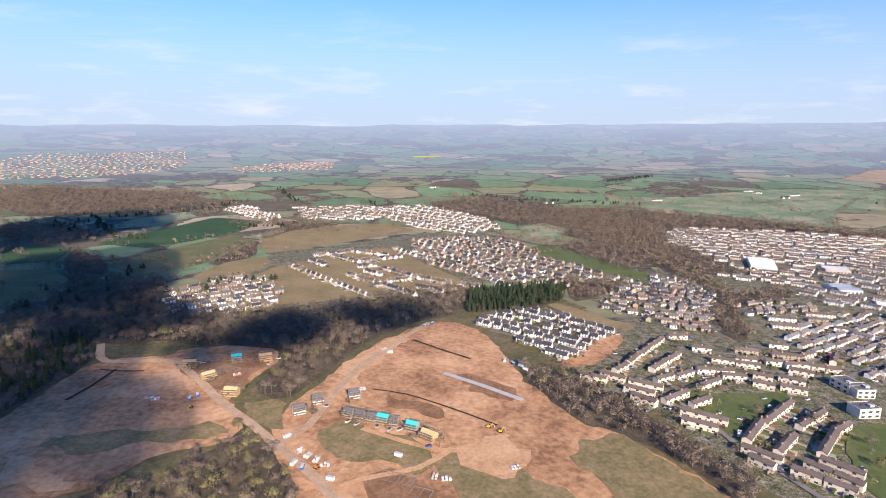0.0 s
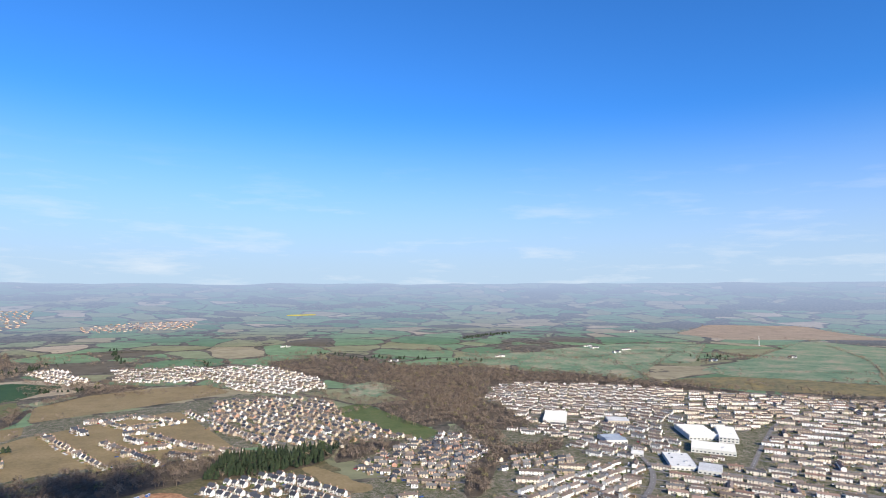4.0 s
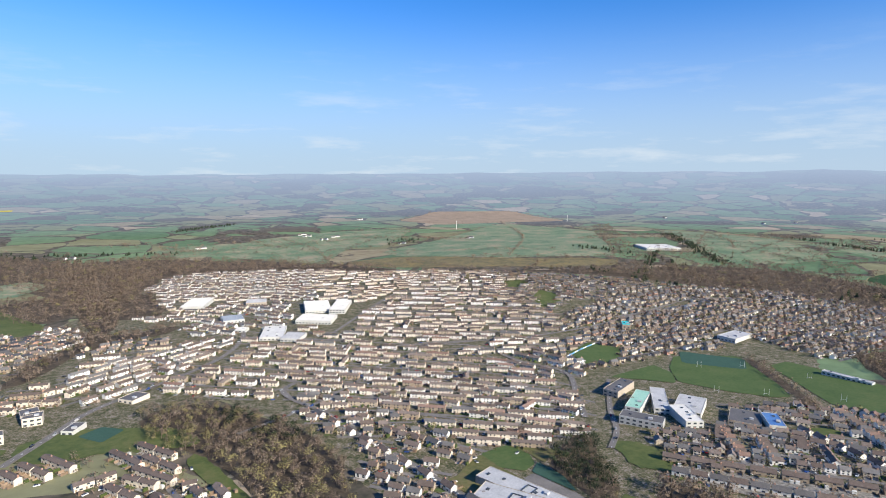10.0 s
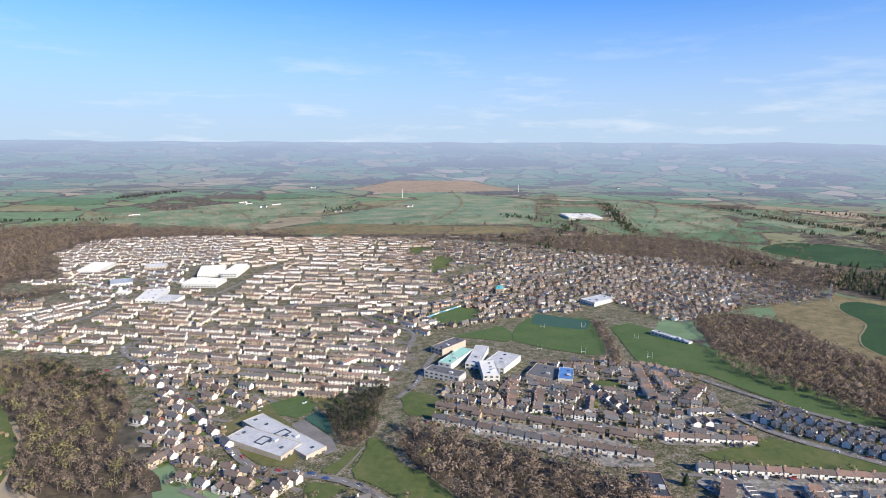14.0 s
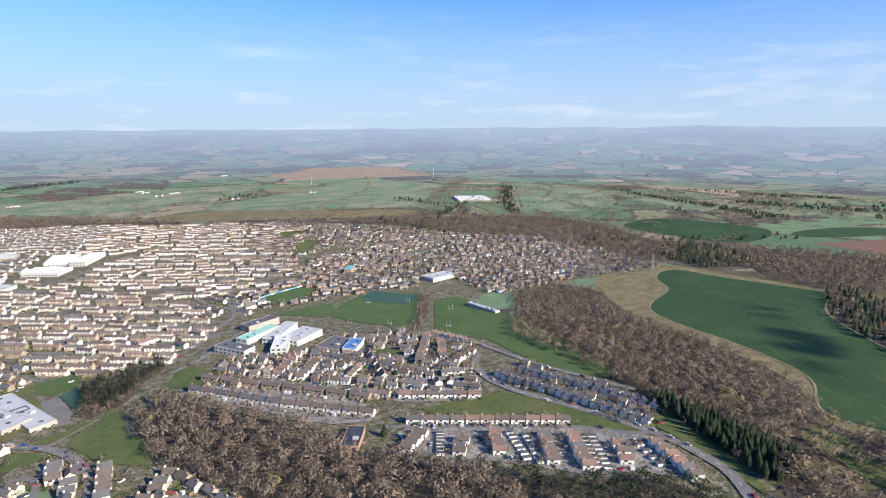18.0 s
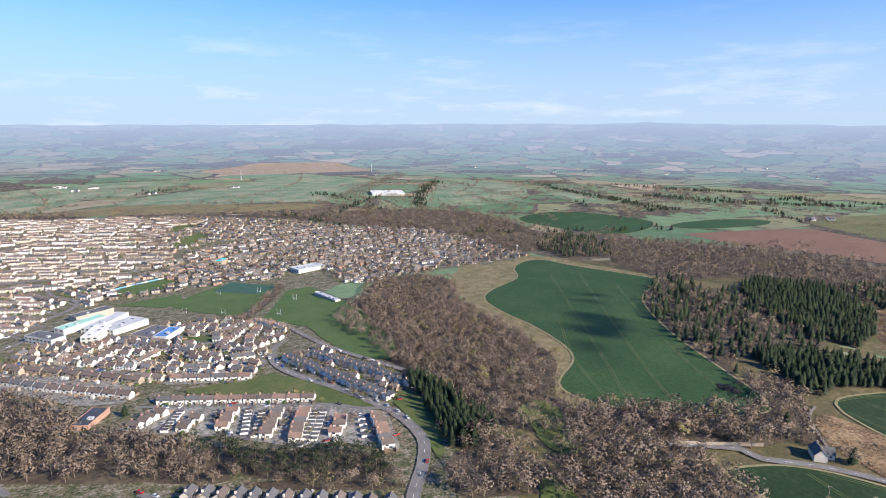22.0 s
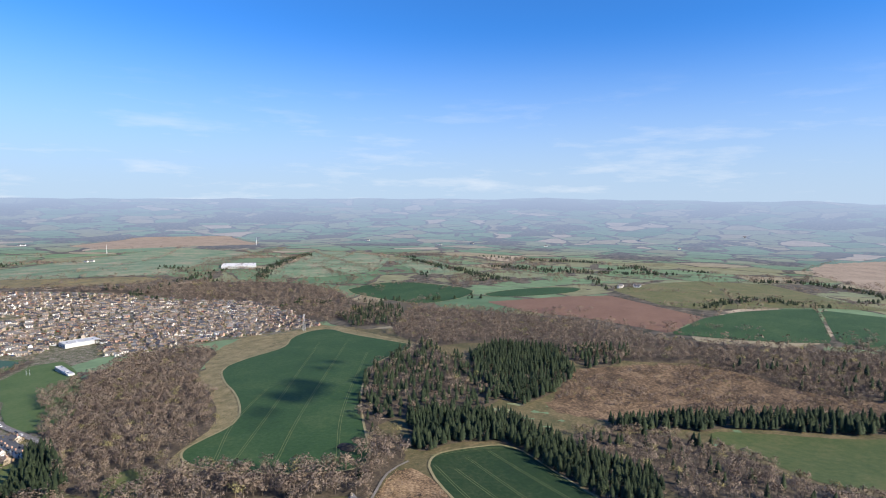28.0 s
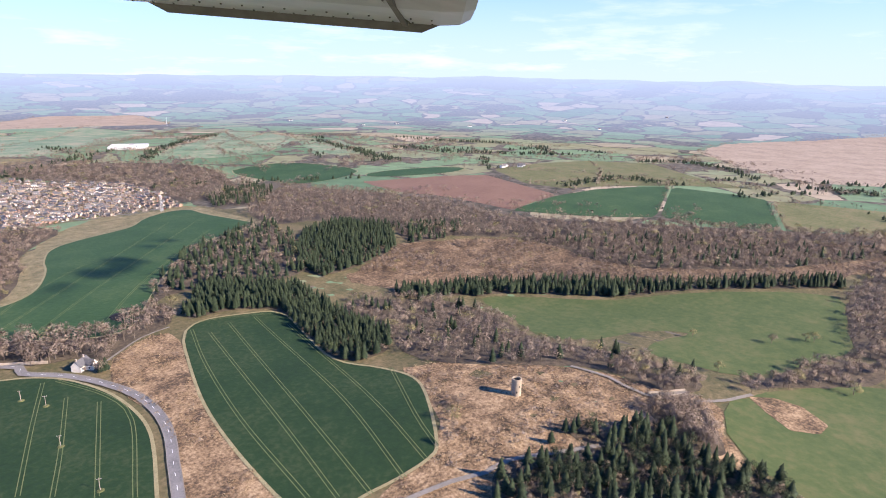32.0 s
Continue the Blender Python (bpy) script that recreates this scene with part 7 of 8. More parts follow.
def stone_wall(line):
    pts = smooth_line(line, 6.0)
    bm = bmesh.new()
    for a, b in zip(pts, pts[1:]):
        d = (b - a).normalized()
        s = Vector((d.y, -d.x, 0)) * 0.3
        za, zb = height(a.x, a.y), height(b.x, b.y)
        v = [bm.verts.new(p) for p in ((*(a - s).xy, za - 1), (*(a + s).xy, za - 1), (*(b + s).xy, zb - 1), (*(b - s).xy, zb - 1),
                                       (*(a - s).xy, za + 1.9), (*(a + s).xy, za + 1.9), (*(b + s).xy, zb + 1.9), (*(b - s).xy, zb + 1.9))]
        for f in ((0, 1, 5, 4), (1, 2, 6, 5), (2, 3, 7, 6), (3, 0, 4, 7), (4, 5, 6, 7)):
            bm.faces.new([v[i] for i in f])
    me = bpy.data.meshes.new("estate_wall")
    bm.to_mesh(me)
    me.materials.append(MATS["stone_wall"])
    tagged(new("estate_wall", me), "pale stone estate wall beside the road", "wall", kind="structure")


def bridge(x0, y0, x1, y1):
    cx, cy = (x0 + x1) / 2, (y0 + y1) / 2
    a = math.degrees(math.atan2(y1 - y0, x1 - x0))
    L = math.hypot(x1 - x0, y1 - y0)
    top = new("stone_bridge")
    top.matrix_basis = pose(cx, cy, height(cx, cy), 0, 0, a)
    tagged(top, "small grey stone bridge carrying the estate lane", "bridge")
    part("deck", box(bmesh.new(), -L / 2, L / 2, -2.2, 2.2, 1.3, 1.75), "lane_surface", top)
    for s in (-1, 1):
        part("parapet", box(bmesh.new(), -L / 2, L / 2, s * 2.2 - 0.2, s * 2.2 + 0.2, 1.3, 2.7), "stone_wall", top)
        bm = bmesh.new()
        n, r = 10, L * 0.22
        for i in range(n):
            a0, a1 = math.pi * i / n, math.pi * (i + 1) / n
            p, q = (r * math.cos(a0), r * math.sin(a0) * 0.5 - 0.6), (r * math.cos(a1), r * math.sin(a1) * 0.5 - 0.6)
            v = [bm.verts.new((u, s * 2.15, w)) for u, w in (p, q, (q[0], 1.3), (p[0], 1.3))]
            bm.faces.new(v)
        for side in (-1, 1):
            v = [bm.verts.new((u, s * 2.15, w)) for u, w in ((side * r, -2), (side * L / 2, -2), (side * L / 2, 1.3), (side * r, 1.3))]
            bm.faces.new(v)
        part("spandrel", bm, "stone_wall", top)


def lumpy(name, x, y, rx, ry, h, material, label, category, seed=0):
    """A rounded heap with an uneven surface."""
    bm = bmesh.new()
    n, m = 22, 6
    rows = []
    for j in range(m):
        t = j / m
        rows.append([bm.verts.new((rx * (1 - t) * math.cos(a) * (1 + 0.2 * noise.noise((3 * math.cos(a), 3 * math.sin(a), seed + t))),
                                   ry * (1 - t) * math.sin(a) * (1 + 0.2 * noise.noise((3 * math.cos(a), 3 * math.sin(a), seed + 9))),
                                   h * math.sin(t * math.pi / 2) * (1 + 0.3 * noise.noise((4 * math.cos(a), 4 * t, seed))) - (0.5 if j == 0 else 0)))
                     for a in [2 * math.pi * i / n for i in range(n)]])
    tip = bm.verts.new((0, 0, h))
    for p, q in zip(rows, rows[1:]):
        for i in range(n):
            bm.faces.new((p[i], p[(i + 1) % n], q[(i + 1) % n], q[i]))
    for i in range(n):
        bm.faces.new((rows[-1][i], rows[-1][(i + 1) % n], tip))
    me = bpy.data.meshes.new(name)
    bm.to_mesh(me)
    me.materials.append(MATS[material])
    ob = new(name, me)
    ob.matrix_basis = pose(x, y, height(x, y) + 0.4, 0, 0, seed * 40)
    return tagged(ob, label, category)


mat("black_earth", [(0.018, 0.015, 0.013), (0.03, 0.026, 0.022), (0.045, 0.038, 0.032)], 4, 0.7, bump=0.2)


def heap(x, y):
    lumpy("dung_heap", x, y, 9, 6, 1.5, "black_earth", "black heap of dung at the wheat field edge", "heap", 2)


# ---- poles, posts, masts ----
mat("pole_wood", [(0.20, 0.165, 0.13), (0.27, 0.23, 0.19), (0.34, 0.30, 0.25)], 2, 0.3)
mat("steel", [(0.34, 0.35, 0.36), (0.44, 0.45, 0.46), (0.52, 0.53, 0.54)], 2, 0.3, rough=0.5, metal=0.6)
PROTO = {}


def place(key, build, x, y, turn=0.0):
    """Builds a thing once, then copies it."""
    m = pose(x, y, height(x, y), 0, 0, turn)
    if key in PROTO:
        return copy_thing(PROTO[key], m)
    PROTO[key] = ob = build()
    ob.matrix_basis = m
    return ob


def build_pole():
    top = tagged(new("power_pole"), "wooden power pole with crossarm in the wheat field", "pole", "power poles")
    part("shaft", drum(bmesh.new(), 0.15, 0.11, -1, 6.4, 8), "pole_wood", top)
    part("crossarm", box(bmesh.new(), -1.0, 1.0, -0.07, 0.07, 5.9, 6.05), "pole_wood", top)
    for px in (-0.9, 0, 0.9):
        ob = part("insulator", drum(bmesh.new(), 0.06, 0.04, 6.05, 6.35, 6), "white_paint", top)
        ob.location = (px, 0, 0)
    part("stay", box(bmesh.new(), -0.03, 0.03, 0.1, 0.15, 0, 5.6), "steel", top)
    part("bare_patch", drum(bmesh.new(), 1.9, 1.2, 0.1, 0.7, 12), "pasture_dry", top, "straw-coloured uncut patch round the foot")
    return top


def pole(x, y):
    place("pole", build_pole, x, y, -35)


def build_goal():
    top = tagged(new("rugby_posts"), "white H-shaped rugby posts on mown grass", "goal posts", "rugby posts")
    for s in (-2.0, 2.0):
        ob = part("upright", drum(bmesh.new(), 0.10, 0.07, -0.5, 6.8, 8), "white_paint", top)
        ob.location = (s, 0, 0)
    part("crossbar", box(bmesh.new(), -2.0, 2.0, -0.06, 0.06, 2.1, 2.22), "white_paint", top)
    return top


def goal(x, y):
    place("goal", build_goal, x, y, -50)


def lattice_mast(x, y):
    top = new("lattice_mast")
    top.matrix_basis = pose(x, y, height(x, y))
    tagged(top, "grey steel lattice phone mast at the town edge", "mast")
    H = 22.0
    for sx in (-1, 1):
        for sy in (-1, 1):
            bm = bmesh.new()
            a = [bm.verts.new((sx * 1.7 + dx, sy * 1.7 + dy, -1)) for dx, dy in ((-.12, -.12), (.12, -.12), (.12, .12), (-.12, .12))]
            b = [bm.verts.new((sx * 0.6 + dx, sy * 0.6 + dy, H)) for dx, dy in ((-.1, -.1), (.1, -.1), (.1, .1), (-.1, .1))]
            for i in range(4):
                bm.faces.new((a[i], a[(i + 1) % 4], b[(i + 1) % 4], b[i]))
            part("leg", bm, "steel", top)
    for k in range(8):
        z = 1.5 + k * 2.6
        w = 1.7 - 1.1 * z / H
        for p in range(4):
            ob = part("brace", box(bmesh.new(), -w, w, -0.06, 0.06, -0.06, 0.06), "steel", top)
            ob.matrix_basis = pose(0, 0, 0, 0, 0, 90 * p) @ pose(0, w, z, 0, 30 if k % 2 else -30, 0)
    for a in (0, 120, 240):
        ob = part("antenna", box(bmesh.new(), -0.2, 0.2, -0.12, 0.12, -0.9, 0.9), "white_paint", top)
        ob.matrix_basis = pose(0.9 * math.cos(radians(a)), 0.9 * math.sin(radians(a)), H, 0, 0, a)


def build_radio():
    top = tagged(new("radio_mast"), "slender white mast among far fields", "mast", "white masts")
    part("shaft", drum(bmesh.new(), 0.8, 0.4, -2, 30, 10), "white_paint", top)
    part("head", drum(bmesh.new(), 0.7, 0.7, 30, 31, 10), "white_paint", top)
    return top


def radio_mast(x, y):
    place("radio", build_radio, x, y)


def tractor_line(line):
    v, f = [], []
    for shift in (-0.85, 0.85):
        a, b = ribbon(line, 0.4, LIFT * 4.0, shift)
        f += [tuple(i + len(v) for i in q) for q in b]
        v += a
    ob = mesh_ob("tractor_line", v, f, "tramline")
    tagged(ob, WAY_LABELS["tractor_line"], "tractor line", kind="structure")


mat("tramline", [(0.075, 0.105, 0.04), (0.105, 0.13, 0.052), (0.15, 0.155, 0.07)], 8, 1.5)

# ---- vehicles, the building site ----
PAINTS = {"white": (0.72, 0.72, 0.72), "silver": (0.42, 0.43, 0.45), "black": (0.02, 0.02, 0.022), "red": (0.34, 0.03, 0.025), "blue": (0.03, 0.08, 0.28), "grey": (0.13, 0.135, 0.145)}
for colour, rgb in PAINTS.items():
    mat("paint_" + colour, [tuple(c * 0.9 for c in rgb), rgb], 3, 0.4, rough=0.25, spec=0.5)
mat("rubber", [(0.018, 0.018, 0.019), (0.03, 0.03, 0.031)], 1, 0.2)
mat("plant_yellow", [(0.55, 0.30, 0.02), (0.65, 0.37, 0.03)], 2, 0.3, rough=0.4)
mat("plant_orange", [(0.55, 0.16, 0.03), (0.62, 0.20, 0.04)], 2, 0.3, rough=0.4)
mat("site_blue", [(0.02, 0.07, 0.26), (0.03, 0.10, 0.34)], 3, 0.4, rough=0.45)
mat("plastic_wrap", [(0.62, 0.62, 0.62), (0.75, 0.75, 0.76)], 1.5, 0.3, rough=0.35)
CAR_SIDE = [(-1.8, 0.25), (1.8, 0.25), (1.8, 0.65), (1.0, 0.8), (-1.7, 0.82), (-1.8, 0.7)]
CAR_GLASS = [(-1.62, 0.8), (0.92, 0.79), (0.3, 1.22), (-1.25, 1.25)]


def prism(bm, side, half):
    a = [bm.verts.new((x, -half, z)) for x, z in side]
    b = [bm.verts.new((x, half, z)) for x, z in side]
    n = len(side)
    for i in range(n):
        bm.faces.new((a[i], a[(i + 1) % n], b[(i + 1) % n], b[i]))
    bm.faces.new(a[::-1])
    bm.faces.new(b)
    return bm


def build_car(colour):
    top = tagged(new("car"), "parked " + colour + " hatchback on the street", "car", "parked cars")
    part("body", prism(bmesh.new(), CAR_SIDE, 0.76), "paint_" + colour, top)
    part("cabin", prism(bmesh.new(), CAR_GLASS, 0.64), "window_glass", top, "dark glazed cabin")
    part("roof_panel", prism(bmesh.new(), [(-1.2, 1.25), (0.26, 1.22), (0.24, 1.28), (-1.18, 1.30)], 0.60), "paint_" + colour, top)
    for px in (-1.15, 1.15):
        for s in (-0.72, 0.72):
            bm = drum(bmesh.new(), 0.27, 0.27, -0.1, 0.1, 10)
            w = part("wheel", bm, "rubber", top)
            w.matrix_basis = pose(px, s, 0.27, 90, 0, 0)
            part("rim", drum(bmesh.new(), 0.17, 0.15, -0.115, 0.115, 8), "steel", w, "silver wheel rim")
    return top


def car(colour, x, y, turn, lift=0.72):
    ob = place("car_" + colour, lambda: build_car(colour), x, y, turn)
    ob.location.z += lift
    return ob


def park_cars():
    """Cars at the kerbs of the nearer streets, then many more in one mesh along the others."""
    kinds = ["white", "silver", "black", "red", "blue", "grey", "white", "silver"]
    count = 0
    for line, width in WAYS:
        if width < 3.5 or width > 7.5:
            continue
        pts = smooth_line(line, 9.0)
        for a, b in zip(pts, pts[1:]):
            if count > 150 or random.random() < 0.62 or 0.618 * a.x + 0.786 * a.y > 620:
                continue
            if not any(n == "town_ground" and within(p, a.x, a.y) for n, p in PATCHES):
                continue
            d = (b - a).normalized()
            s = Vector((d.y, -d.x, 0)) * (width / 2 - 1.0) * random.choice((-1, 1))
            car(random.choice(kinds), a.x + s.x, a.y + s.y, math.degrees(math.atan2(d.y, d.x)) + random.choice((0, 180)))
            count += 1
    soup = Soup()
    names = ["paint_" + k for k in PAINTS] + ["window_glass"]
    for x, y, r in HOUSES:
        for _ in range(2):
            if random.random() < 0.45:
                continue
            a = random.uniform(0, 6.3)
            px, py = x + (r + 1.5) * math.cos(a), y + (r + 1.5) * math.sin(a)
            if any(math.hypot(px - p, py - q) < 4.8 for p, q, _ in neighbours(px, py)):
                continue
            t, z = random.uniform(0, 6.3), height(px, py) + 0.35
            c, s = math.cos(t), math.sin(t)
            kind = random.choice((0, 0, 1, 1, 2, 3, 4, 5))
            for side, half, k in ((CAR_SIDE, 0.76, kind), (CAR_GLASS, 0.64, 6)):
                A = [(px + u * c + half * s, py + u * s - half * c, z + w) for u, w in side]
                B = [(px + u * c - half * s, py + u * s + half * c, z + w) for u, w in side]
                n = len(side)
                for i in range(n):
                    j = (i + 1) % n
                    soup.face([A[i], A[j], B[j], B[i]], k)
                soup.face(A[::-1], k)
                soup.face(B, k)
    ob = mesh_ob("far_cars", soup.v, soup.f, names, indices=soup.m)
    tagged(ob, "many small parked cars among the houses", "cars", kind="stuff")


park_cars()


def build_digger(paint):
    top = tagged(new("excavator"), paint.replace("plant_", "") + " tracked excavator on bare earth", "excavator", "excavators")
    for s in (-1.1, 1.1):
        ob = part("track", prism(bmesh.new(), [(-1.9, 0.1), (1.9, 0.1), (2.1, 0.5), (1.8, 0.9), (-1.8, 0.9), (-2.1, 0.5)], 0.3), "rubber", top)
        ob.location = (0, s, 0)
    part("house", prism(bmesh.new(), [(-2.0, 1.0), (1.0, 1.0), (1.0, 1.9), (-1.9, 2.1)], 1.2), paint, top)
    part("cab", box(bmesh.new(), 0.0, 1.5, 0.2, 1.2, 1.0, 2.8), "window_glass", top)
    part("boom", prism(bmesh.new(), [(0.8, 1.4), (1.2, 1.3), (3.4, 3.9), (3.1, 4.2)], 0.22), paint, top)
    part("stick", prism(bmesh.new(), [(3.0, 4.2), (3.4, 4.2), (5.2, 1.6), (4.9, 1.4)], 0.18), paint, top)
    part("bucket", prism(bmesh.new(), [(4.5, 1.6), (5.4, 1.6), (5.3, 0.6), (4.4, 0.9)], 0.5), "steel", top)
    return top


def digger(x, y, colour):
    ob = place("digger_" + colour, lambda: build_digger("plant_" + colour), x, y, (x * 7 + y * 3) % 360)
    ob.location.z += 0.3
    ob.scale = (0.66, 0.66, 0.66)


def build_cabin(colour):
    m = "white_paint" if colour == "white" else "site_blue"
    top = tagged(new("site_cabin"), colour + " steel site cabin on bare earth", "cabin", "site cabins")
    part("body", box(bmesh.new(), -3.0, 3.0, -1.3, 1.3, 0, 2.5), m, top)
    part("roof", box(bmesh.new(), -3.05, 3.05, -1.35, 1.35, 2.5, 2.6), "grey_metal", top)
    part("door", box(bmesh.new(), -0.5, 0.5, -1.36, -1.3, 0.1, 2.1), "grey_metal", top)
    for px in (-2, 2):
        ob = part("window", box(bmesh.new(), -0.6, 0.6, -0.03, 0.03, -0.45, 0.45), "window_glass", top)
        ob.location = (px, -1.33, 1.5)
    return top


def cabin(x, y, colour):
    ob = place("cabin_" + colour, lambda: build_cabin(colour), x, y, (x * 5 + y) % 180)
    ob.location.z += 0.3
    ob.scale = (0.66, 0.66, 0.66)


def pallets(x, y):
    top = new("pallet_stack")
    top.matrix_basis = pose(x, y, height(x, y) + 0.3, 0, 0, (x * 3) % 90)
    tagged(top, "wrapped pallets of building blocks on bare earth", "pallets", "pallet stacks")
    for i in range(6):
        ob = part("pallet", box(bmesh.new(), -0.6, 0.6, -0.5, 0.5, 0, random.uniform(0.8, 1.3)), random.choice(["plastic_wrap", "plastic_wrap", "brick_pink", "concrete"]), top)
        ob.location = ((i % 3) * 1.7 - 1.7, (i // 3) * 1.6 - 0.8, 0)


def footing(x, y):
    top = new("house_footing")
    top.matrix_basis = pose(x, y, height(x, y) + 0.3, 0, 0, -20)
    tagged(top, "pale concrete block footings of a new house", "footing", "house footings")
    for x0, x1, y0, y1 in ((-5, 5, -4, -3.6), (-5, 5, 3.6, 4), (-5, -4.6, -3.6, 3.6), (4.6, 5, -3.6, 3.6), (-0.2, 0.2, -3.6, 3.6)):
        part("block_course", box(bmesh.new(), x0, x1, y0, y1, -0.4, 0.35), "lane_surface", top)


def scaffold(x, y, turn, L, W):
    top = new("scaffold")
    top.matrix_basis = pose(x, y, height(x, y), 0, 0, turn)
    tagged(top, "grey tube scaffold with boards round a new house", "scaffold", "scaffolds")
    post = None
    n = max(3, int(L / 2.4))
    for s in (-1, 1):
        for i in range(n + 1):
            me = post.data if post else None
            ob = part("tube", box(bmesh.new(), -0.045, 0.045, -0.045, 0.045, -1, 5.2), "steel", top) if me is None else new("tube", me)
            post = post or ob
            ob.parent, ob.location = top, (-L / 2 + L * i / n, s * (W / 2 + 1.1), 0)
        for z in (1.6, 3.2, 4.6):
            ob = part("board", box(bmesh.new(), -L / 2 - 0.4, L / 2 + 0.4, -0.55, 0.55, -0.05, 0.08), "fence_timber", top)
            ob.location = (0, s * (W / 2 + 0.75), z)
            ob = part("rail", box(bmesh.new(), -L / 2 - 0.4, L / 2 + 0.4, -0.03, 0.03, 0.7, 0.77), "steel", top)
            ob.location = (0, s * (W / 2 + 1.2), z)


mat("hoarding_blue", [(0.10, 0.26, 0.50), (0.16, 0.36, 0.62)], 3, 0.5, rough=0.5)


def hoarding(line):
    """Boards along the touchline of the sports ground."""
    top = new("hoarding")
    top.matrix_basis = pose(line[0][0], line[0][1], height(*line[0]))
    tagged(top, "blue and white advertising boards along the sports ground", "hoarding")
    for i, (a, b) in enumerate(zip(smooth_line(line, 6.0), smooth_line(line, 6.0)[1:])):
        ob = part("board", box(bmesh.new(), 0, (b - a).length - 0.15, -0.06, 0.06, -0.6, 1.5), "hoarding_blue" if i % 3 else "white_paint", top)
        ob.matrix_basis = pose(a.x - line[0][0], a.y - line[0][1], height(a.x, a.y) - height(*line[0]) + 0.5, 0, 0, math.degrees(math.atan2(b.y - a.y, b.x - a.x)))


def farm(x, y):
    """A far farmstead: a house and two sheds."""
    for dx, dy, st, L in ((0, 0, "semi_pair", 11), (15, 6, "site_white", 15)):
        turn = (x * 13 + y * 7 + dx) % 180
        ob = thing_house(st, 1, x + dx, y + dy, turn, L)
        tagged(ob, "white farm building with grey roof among fields", "farm building", "farm buildings")


# ---- plan: single things ----
pole(963.3, -374.5)
pole(956.2, -418.7)
pole(956.5, -463.8)
pole(956.4, -359.0)
goal(822.5, 175.1)
goal(851.8, 145.8)
goal(875.4, 232.2)
goal(914.2, 209.3)
goal(931.9, 151.1)
goal(892.1, 101.5)
tractor_line([(1061, -336), (1042, -390), (1023, -461), (1010, -532)])
tractor_line([(1067, -349), (1038, -465), (1018, -541)])
tractor_line([(1085, -342), (1052, -464), (1028, -551)])
tractor_line([(1104, -345), (1073, -472), (1044, -554)])
tractor_line([(1113, -373), (1083, -484), (1059, -553)])
tractor_line([(1112, -477), (1082, -525), (1069, -551)])
tractor_line([(1069, -325), (1096, -335), (1122, -351)])
tractor_line([(970, -346), (952, -392), (933, -443)])
tractor_line([(973, -373), (955, -422), (942, -454)])
tractor_line([(983, -390), (966, -435), (954, -467)])
tractor_line([(976, -349), (988, -387), (987, -420), (964, -479)])
tractor_line([(1215, 28), (1061, -146), (975, -241)])
tractor_line([(1238, 1), (1061, -185), (987, -268)])
tractor_line([(1071, -107), (1007, -173), (965, -233)])
tractor_line([(1218, -66), (1085, -206), (1020, -289)])
digger(31.8, 293.6, 'yellow')
digger(-147.8, 312.2, 'yellow')
digger(25.8, 298.3, 'yellow')
digger(-61.5, 252.4, 'orange')
cabin(45.1, 400.9, 'white')
cabin(50.4, 396.0, 'blue')
cabin(56.1, 392.3, 'white')
cabin(58.6, 386.2, 'white')
cabin(-153.5, 322.4, 'blue')
cabin(-150.7, 327.1, 'blue')
cabin(-16.5, 475.3, 'blue')
cabin(-10.3, 482.4, 'blue')
cabin(-40.6, 408.8, 'white')
cabin(-22.7, 265.6, 'white')
cabin(-73.4, 255.7, 'white')
cabin(-68.3, 252.0, 'blue')
cabin(-52.9, 243.4, 'white')
cabin(-83.4, 280.8, 'white')
pallets(-68.1, 263.2)
pallets(-63.1, 259.8)
pallets(-57.9, 255.0)
pallets(-73.4, 267.2)
pallets(-178.5, 323.6)
pallets(-174.0, 321.5)
pallets(1.8, 246.2)
pallets(-3.7, 248.2)
pallets(-52.4, 342.8)
pallets(-45.4, 414.3)
pallets(36.0, 257.9)
pallets(-151.6, 355.9)
pallets(-137.9, 359.4)
footing(-25.2, 247.0)
footing(-18.3, 245.1)
footing(-9.9, 234.5)
footing(-145.0, 368.6)
footing(-152.6, 363.4)
tree(1246.8, -625.0)
tree(1323.8, -639.4)
tree(1296.4, -594.5)
tree(1234.0, -647.0)
tree(1244.3, -653.7)
tree(1255.0, -662.0)
tree(1277.0, -664.2)
tree(1286.5, -671.8)
tree(1295.5, -678.1)
tree(1275.6, -691.7)
tree(1343.3, -656.8)
tree(1345.2, -661.7)
tree(1225.5, -611.5)
tree(1043.6, -279.7)
tree(1089.4, -543.1)
tree(1170.2, -524.5)
tree(995.3, -356.7)
tree(1003.2, -341.5)
tree(894.9, -173.4)
tree(857.8, -198.8)
tree(823.9, -160.8)
tree(785.2, -127.9)
tree(854.6, -254.4)
tree(470.6, 215.1)
tree(554.2, 303.3)
tree(552.7, 224.5)
tree(603.7, 184.0)
tree(730.4, 193.6)
tree(891.8, 557.6)
tree(530.8, 61.4)
tree(223.3, 319.1)
tree(200.3, 369.3)
tree(171.3, 356.6)
tree(195.3, 330.8)
tree(197.4, 460.1)
tree(144.4, 413.8)
tree(241.9, 297.7)
tree(230.1, 273.3)
spruce(1105.3, -589.8)
spruce(1117.5, -590.5)
spruce(996.5, -356.4)
spruce(999.1, -356.3)
spruce(1015.8, -318.7)
spruce(725.1, -58.9)
lattice_mast(1247.8, 116.8)
radio_mast(1986.3, 1676.0)
radio_mast(1399.4, 1593.0)
lodge(990.8, -347.0)
bridge(1181.2, -607.6, 1198.5, -621.8)
stone_wall([(945, -288), (956, -300), (970, -312), (980, -321)])
heap(1037.1, -275.9)
farm(1862.8, -41.6)
farm(1896.9, -60.1)
farm(3829.8, 336.1)
